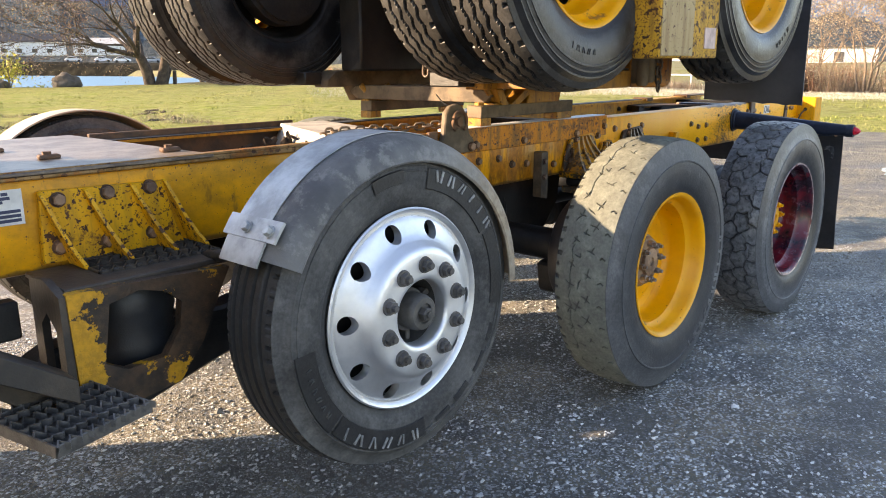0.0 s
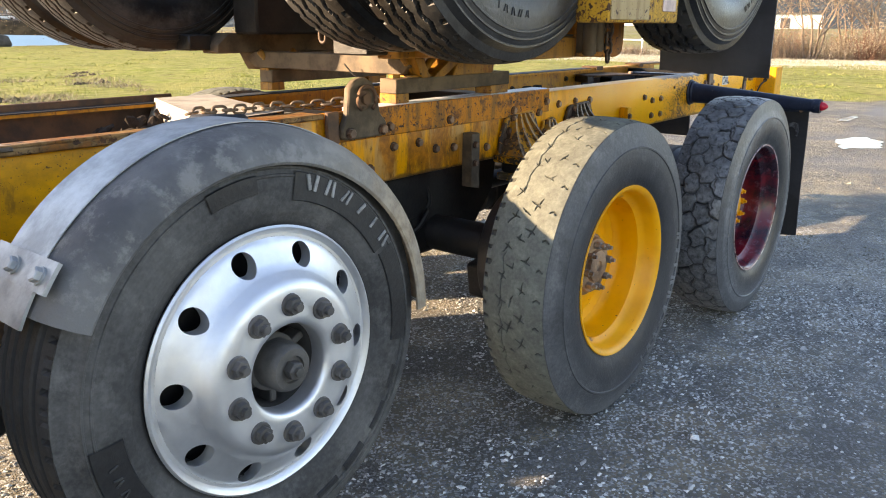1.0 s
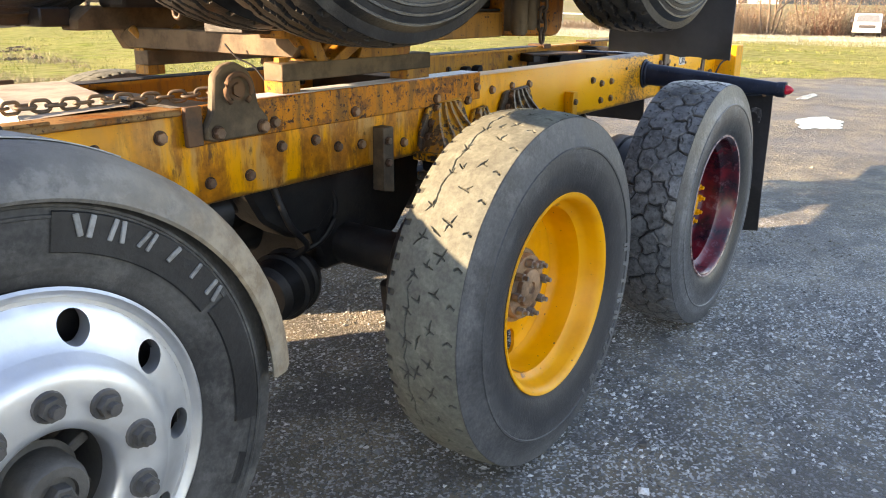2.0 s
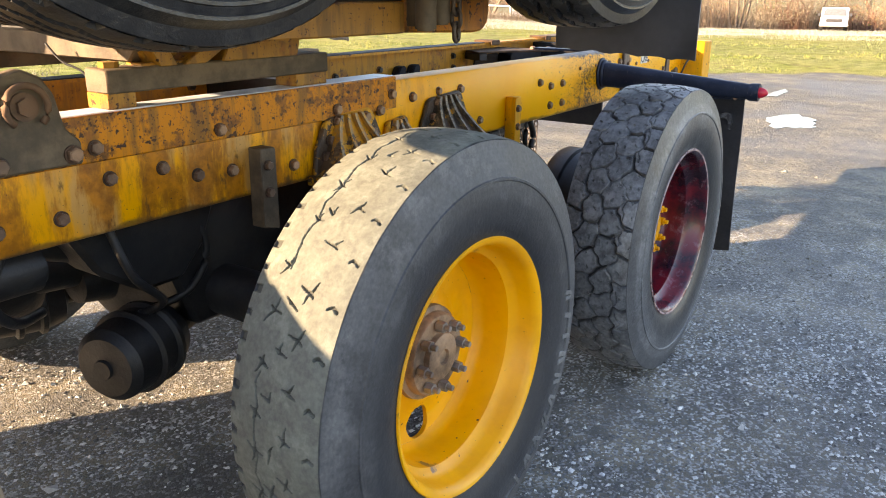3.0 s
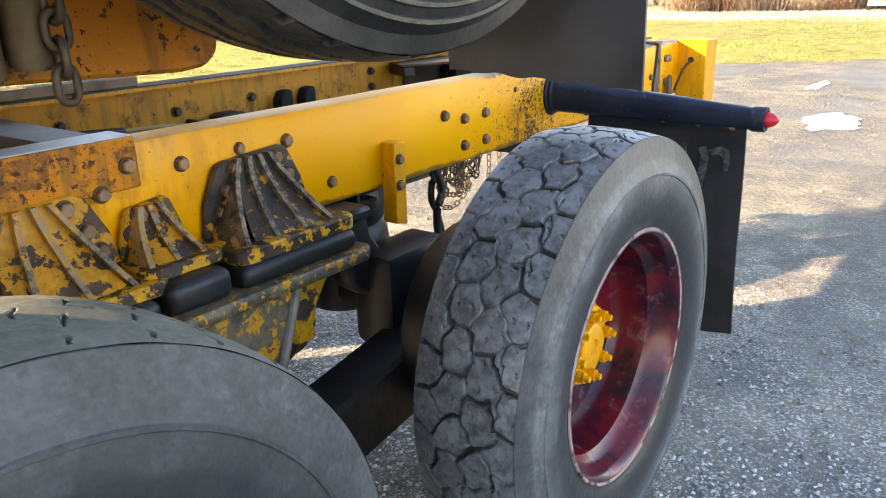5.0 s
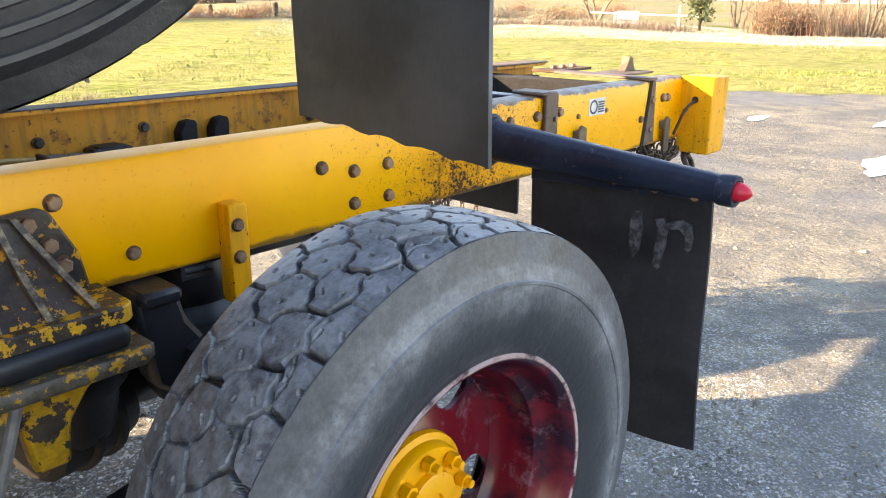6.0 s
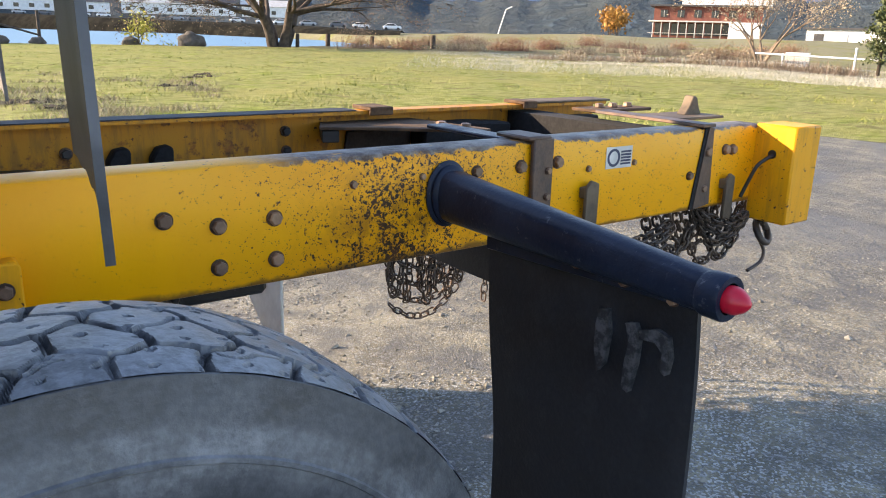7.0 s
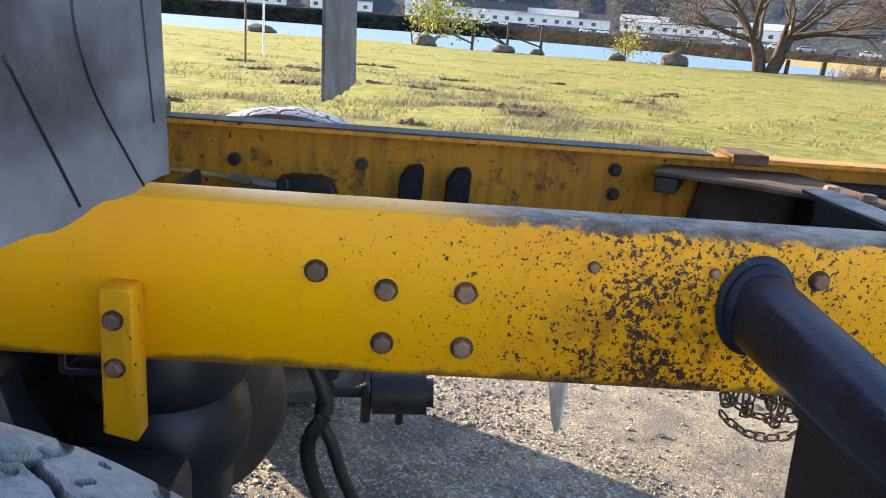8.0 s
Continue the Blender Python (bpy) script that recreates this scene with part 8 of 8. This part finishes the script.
# ---------------------------------------------------------------- buildings and vehicles far off
def far(az, d, z=None):
    x, y = d * math.cos(radians(az)), d * math.sin(radians(az))
    return Matrix.Translation((x, y, float(ground_height(x, y)) if z is None else z)) @ pose(0, 0, 0, 0, 0, az - 90)


M_BRICK = plain("red_brick", (0.19, 0.066, 0.046), 0.9, 0.0, 0.3, 1.0, 0.2)
M_GLASS = plain("dark_window", (0.03, 0.035, 0.04), 0.15, 0.0, 0.3, 1.0, 0.0)
M_TRIM = plain("pale_trim", (0.55, 0.53, 0.50), 0.7, 0.0, 0.2, 1.0, 0.1)
M_ROOF = plain("dark_roof", (0.06, 0.06, 0.065), 0.8, 0.0, 0.3, 1.0, 0.1)
M_SIDING = plain("white_siding", (0.72, 0.73, 0.74), 0.7, 0.0, 0.15, 1.0, 0.1)


def piece(name, lo, hi, material, parent, label=""):
    bm = bmesh.new()
    box(bm, lo, hi, 0.02)
    return part(name, bm, material, parent, label)


b = thing("brick_building", "two-storey red brick building with a glazed ground floor", "building")
b.matrix_basis = far(35.3, 200, 1.9)
piece("wall", (-12, 0, 0), (12, 10, 7.0), M_BRICK, b)
piece("roof", (-13, -1, 7.0), (13, 11, 7.4), M_ROOF, b)
piece("canopy", (-13, -2.5, 3.5), (7.5, 0, 3.8), M_TRIM, b)
piece("annex", (5, -3, 0), (12, 0, 3.6), M_SIDING, b)
for i in range(9):
    piece("window", (-11.6 + 1.9 * i, -0.15, 0.5), (-10.1 + 1.9 * i, 0.05, 3.2), M_GLASS, b)
    piece("column", (-12.0 + 1.9 * i, -2.4, 0), (-11.8 + 1.9 * i, -2.2, 3.5), M_TRIM, b)
for i in range(6):
    w = piece("window", (-10.5 + 3.8 * i, -0.15, 4.6), (-8.9 + 3.8 * i, 0.05, 6.2), M_GLASS, b)
    piece("window_frame", (-9.75 + 3.8 * i, -0.22, 4.6), (-9.65 + 3.8 * i, -0.1, 6.2), M_TRIM, w)
piece("railing", (-13, -2.6, 0.9), (5, -2.5, 1.0), M_TRIM, b)
piece("upper_block", (-6, 3, 7.4), (14, 10, 10.5), M_SIDING, b)

b = thing("warehouse", "long low white warehouse with a dark roof edge", "building")
b.matrix_basis = far(21.5, 250, 1.0)
piece("wall", (-34, 0, 0), (34, 16, 4.2), M_SIDING, b)
piece("roof", (-35, -0.8, 4.2), (35, 17, 4.7), M_ROOF, b)
for i in range(11):
    piece("door", (-32 + 6.1 * i, -0.15, 0.2), (-29.5 + 6.1 * i, 0.05, 3.0), M_TRIM if i % 3 else M_ROOF, b)

for i, (az, w, h) in enumerate(((84.5, 26, 6.0), (80.5, 22, 5.0), (77.2, 12, 4.5), (73.5, 18, 5), (70.0, 20, 6), (88.5, 20, 5), (95, 22, 5), (66.0, 16, 5), (101, 22, 5))):
    b = thing("white_house", "white building with a grey roof across the river", "building", "buildings across the river")
    w, h = w * 1.15, h * 1.15
    b.matrix_basis = far(az, 330, 6.0)
    piece("wall", (-w / 2, 0, 0), (w / 2, 9, h * 0.7), M_SIDING, b)
    bm = bmesh.new()
    prism(bm, [(-0.6, h * 0.7), (9.6, h * 0.7), (4.5, h * 1.15)], -w / 2 - 0.5, w / 2 + 0.5, "x")
    part("roof", bm, M_TRIM if i % 2 else M_ROOF, b)
    for k2 in range(int(w // 5)):
        piece("window", (-w / 2 + 1.5 + 5 * k2, -0.12, 1.0), (-w / 2 + 3.2 + 5 * k2, 0.05, 2.4), M_GLASS, b)

# the embankment across the river, with its row of parked cars
bm = bmesh.new()
prev = None
k = Mat("stony_bank")
M_BANK = k.out(k.mix(k.noise(0.35, 7, 0.72, lo=0.42, hi=0.6), (0.005, 0.0055, 0.0045), (0.020, 0.019, 0.014)), 0.95, 0.0, 0.05)
n = 60


def bank_at(q):
    """Bearing, distance and height of the embankment's foot along its length."""
    return radians(56 + 58 * q), 165 + 125 * min(1, q * 2.2), 1.7 + 3.6 * min(1, q * 1.6)


for i in range(n + 1):
    q = i / n
    az, d, hgt = bank_at(q)
    ring = []
    for dd, zz in ((0, -1.5), (4, hgt * 0.55), (7, hgt * 0.95), (14, hgt), (60, hgt - 0.3)):
        j = 0.35 * math.sin(i * 7.3 + dd)
        ring.append(bm.verts.new(((d + dd + j) * math.cos(az), (d + dd + j) * math.sin(az), zz + 0.25 * j)))
    if prev:
        for p, r, s, t in zip(prev, prev[1:], ring[1:], ring):
            bm.faces.new((p, r, s, t))
    prev = ring
tagged(part("embankment", fixed(bm), M_BANK, None, sharp=80), "stony brown river embankment", "embankment", kind="structure")

car_body = [(-2.1, 0.35), (2.1, 0.35), (2.15, 0.75), (1.9, 0.95), (1.1, 1.02), (0.55, 1.45), (-1.1, 1.48), (-1.75, 1.0), (-2.15, 0.9)]
CAR_COLORS = [plain("car_paint", c, 0.3, 0.0, 0.05, 1, 0) for c in ((0.75, 0.76, 0.78), (0.72, 0.72, 0.72), (0.10, 0.11, 0.13), (0.35, 0.37, 0.40), (0.8, 0.8, 0.8))]
M_TYREFAR = plain("far_tyre", (0.02, 0.02, 0.02), 0.8)
rnd = random.Random(3)
for i in range(16):
    az = 57 + 28 * i / 15 + rnd.uniform(-0.6, 0.6)
    _, d, hgt = bank_at((az - 56) / 58)
    d += 16
    c = thing("parked_car", "small pale car parked across the river" if i % 5 not in (2, 3) else "small dark car parked across the river", "car", "cars across the river")
    c.matrix_basis = far(az, d, hgt + 0.05)
    bm = bmesh.new()
    prism(bm, car_body, -0.85, 0.85, "y", 0.08)
    part("body", bm, CAR_COLORS[i % 5], c)
    bm = bmesh.new()
    prism(bm, [(-1.6, 1.02), (0.95, 1.02), (0.5, 1.38), (-1.05, 1.40)], -0.87, 0.87, "y", 0.02)
    part("windows", bm, M_GLASS, c)
    for wx in (-1.35, 1.35):
        for wy in (-0.86, 0.66):
            bm = bmesh.new()
            cyl(bm, (wx, wy, 0.33), (wx, wy + 0.2, 0.33), 0.33, seg=14)
            part("wheel", bm, M_TYREFAR, c)

# white pickup at the far edge of the field, its front towards the yard
p = thing("pickup", "white pickup truck parked before the trees", "pickup")
p.matrix_basis = far(8.5, 53) @ Matrix.Scale(0.78, 4)
M_PICK = plain("pickup_white", (0.78, 0.78, 0.77), 0.35, 0.0, 0.06, 2, 0)
bm = bmesh.new()
prism(bm, [(0.0, 0.40), (0.0, 0.92), (0.12, 1.02), (1.25, 1.10), (1.75, 1.66), (2.0, 1.72), (3.1, 1.72), (3.2, 1.15), (5.2, 1.15), (5.2, 0.45)], -0.92, 0.92, "x", 0.05)
part("body", bm, M_PICK, p)
bm = bmesh.new()
v = [bm.verts.new(c) for c in ((-0.80, 1.28, 1.14), (0.80, 1.28, 1.14), (0.68, 1.70, 1.62), (-0.68, 1.70, 1.62))]
bm.faces.new(v)
bmesh.ops.translate(bm, vec=(0, -0.03, 0.01), verts=bm.verts[:])
part("windscreen", bm, plain("windscreen", (0.16, 0.17, 0.18), 0.15), p)
piece("grille", (-0.55, -0.03, 0.72), (0.55, 0.03, 0.95), M_ROOF, p)
piece("bumper", (-0.95, -0.10, 0.42), (0.95, 0.05, 0.60), M_TRIM, p)
for sx in (-1, 1):
    piece("headlight", (sx * 0.74 - 0.15, -0.04, 0.74), (sx * 0.74 + 0.15, 0.02, 0.93), M_TRIM, p)
    piece("mirror", (sx * 1.05 - 0.10, 1.35, 1.10), (sx * 1.05 + 0.10, 1.45, 1.32), M_ROOF, p)
    for wy in (0.85, 4.2):
        bm = bmesh.new()
        cyl(bm, (sx * 0.93, wy, 0.36), (sx * 0.70, wy, 0.36), 0.36, seg=18)
        part("wheel", bm, M_TYREFAR, p)

# concrete block, white pipe gate, leaning lamp
c = piece("concrete_block", (-0.7, -0.4, 0), (0.7, 0.4, 0.85), plain("concrete", (0.55, 0.53, 0.50), 0.9), None)
c.matrix_basis = far(28.1, 58)
tagged(c, "pale concrete block at the end of the gate", "concrete block")
g = thing("pipe_gate", "white pipe barrier gate", "gate")
g.matrix_basis = far(26.3, 57)
for a, b2 in (((-2.6, 0, 0), (-2.6, 0, 0.9)), ((1.4, -8.0, 0), (1.4, -8.0, 1.35)), ((-4.2, 0, 0.85), (2.6, 0, 0.65))):
    bm = bmesh.new()
    cyl(bm, a, b2, 0.06, seg=10)
    part("pipe", bm, M_SIDING, g)
l = thing("leaning_lamp", "white lamp post leaning over across the field", "lamp post")
l.matrix_basis = far(49.3, 190, 1.2)
bm = bmesh.new()
cyl(bm, (0, 0, 0), (1.8, 0, 6.0), 0.16, 0.12, 10)
part("post", bm, M_SIDING, l)
bm = bmesh.new()
cyl(bm, (1.7, 0, 5.9), (3.2, 0, 6.6), 0.14, 0.14, 8)
part("lamp_head", bm, M_SIDING, l)
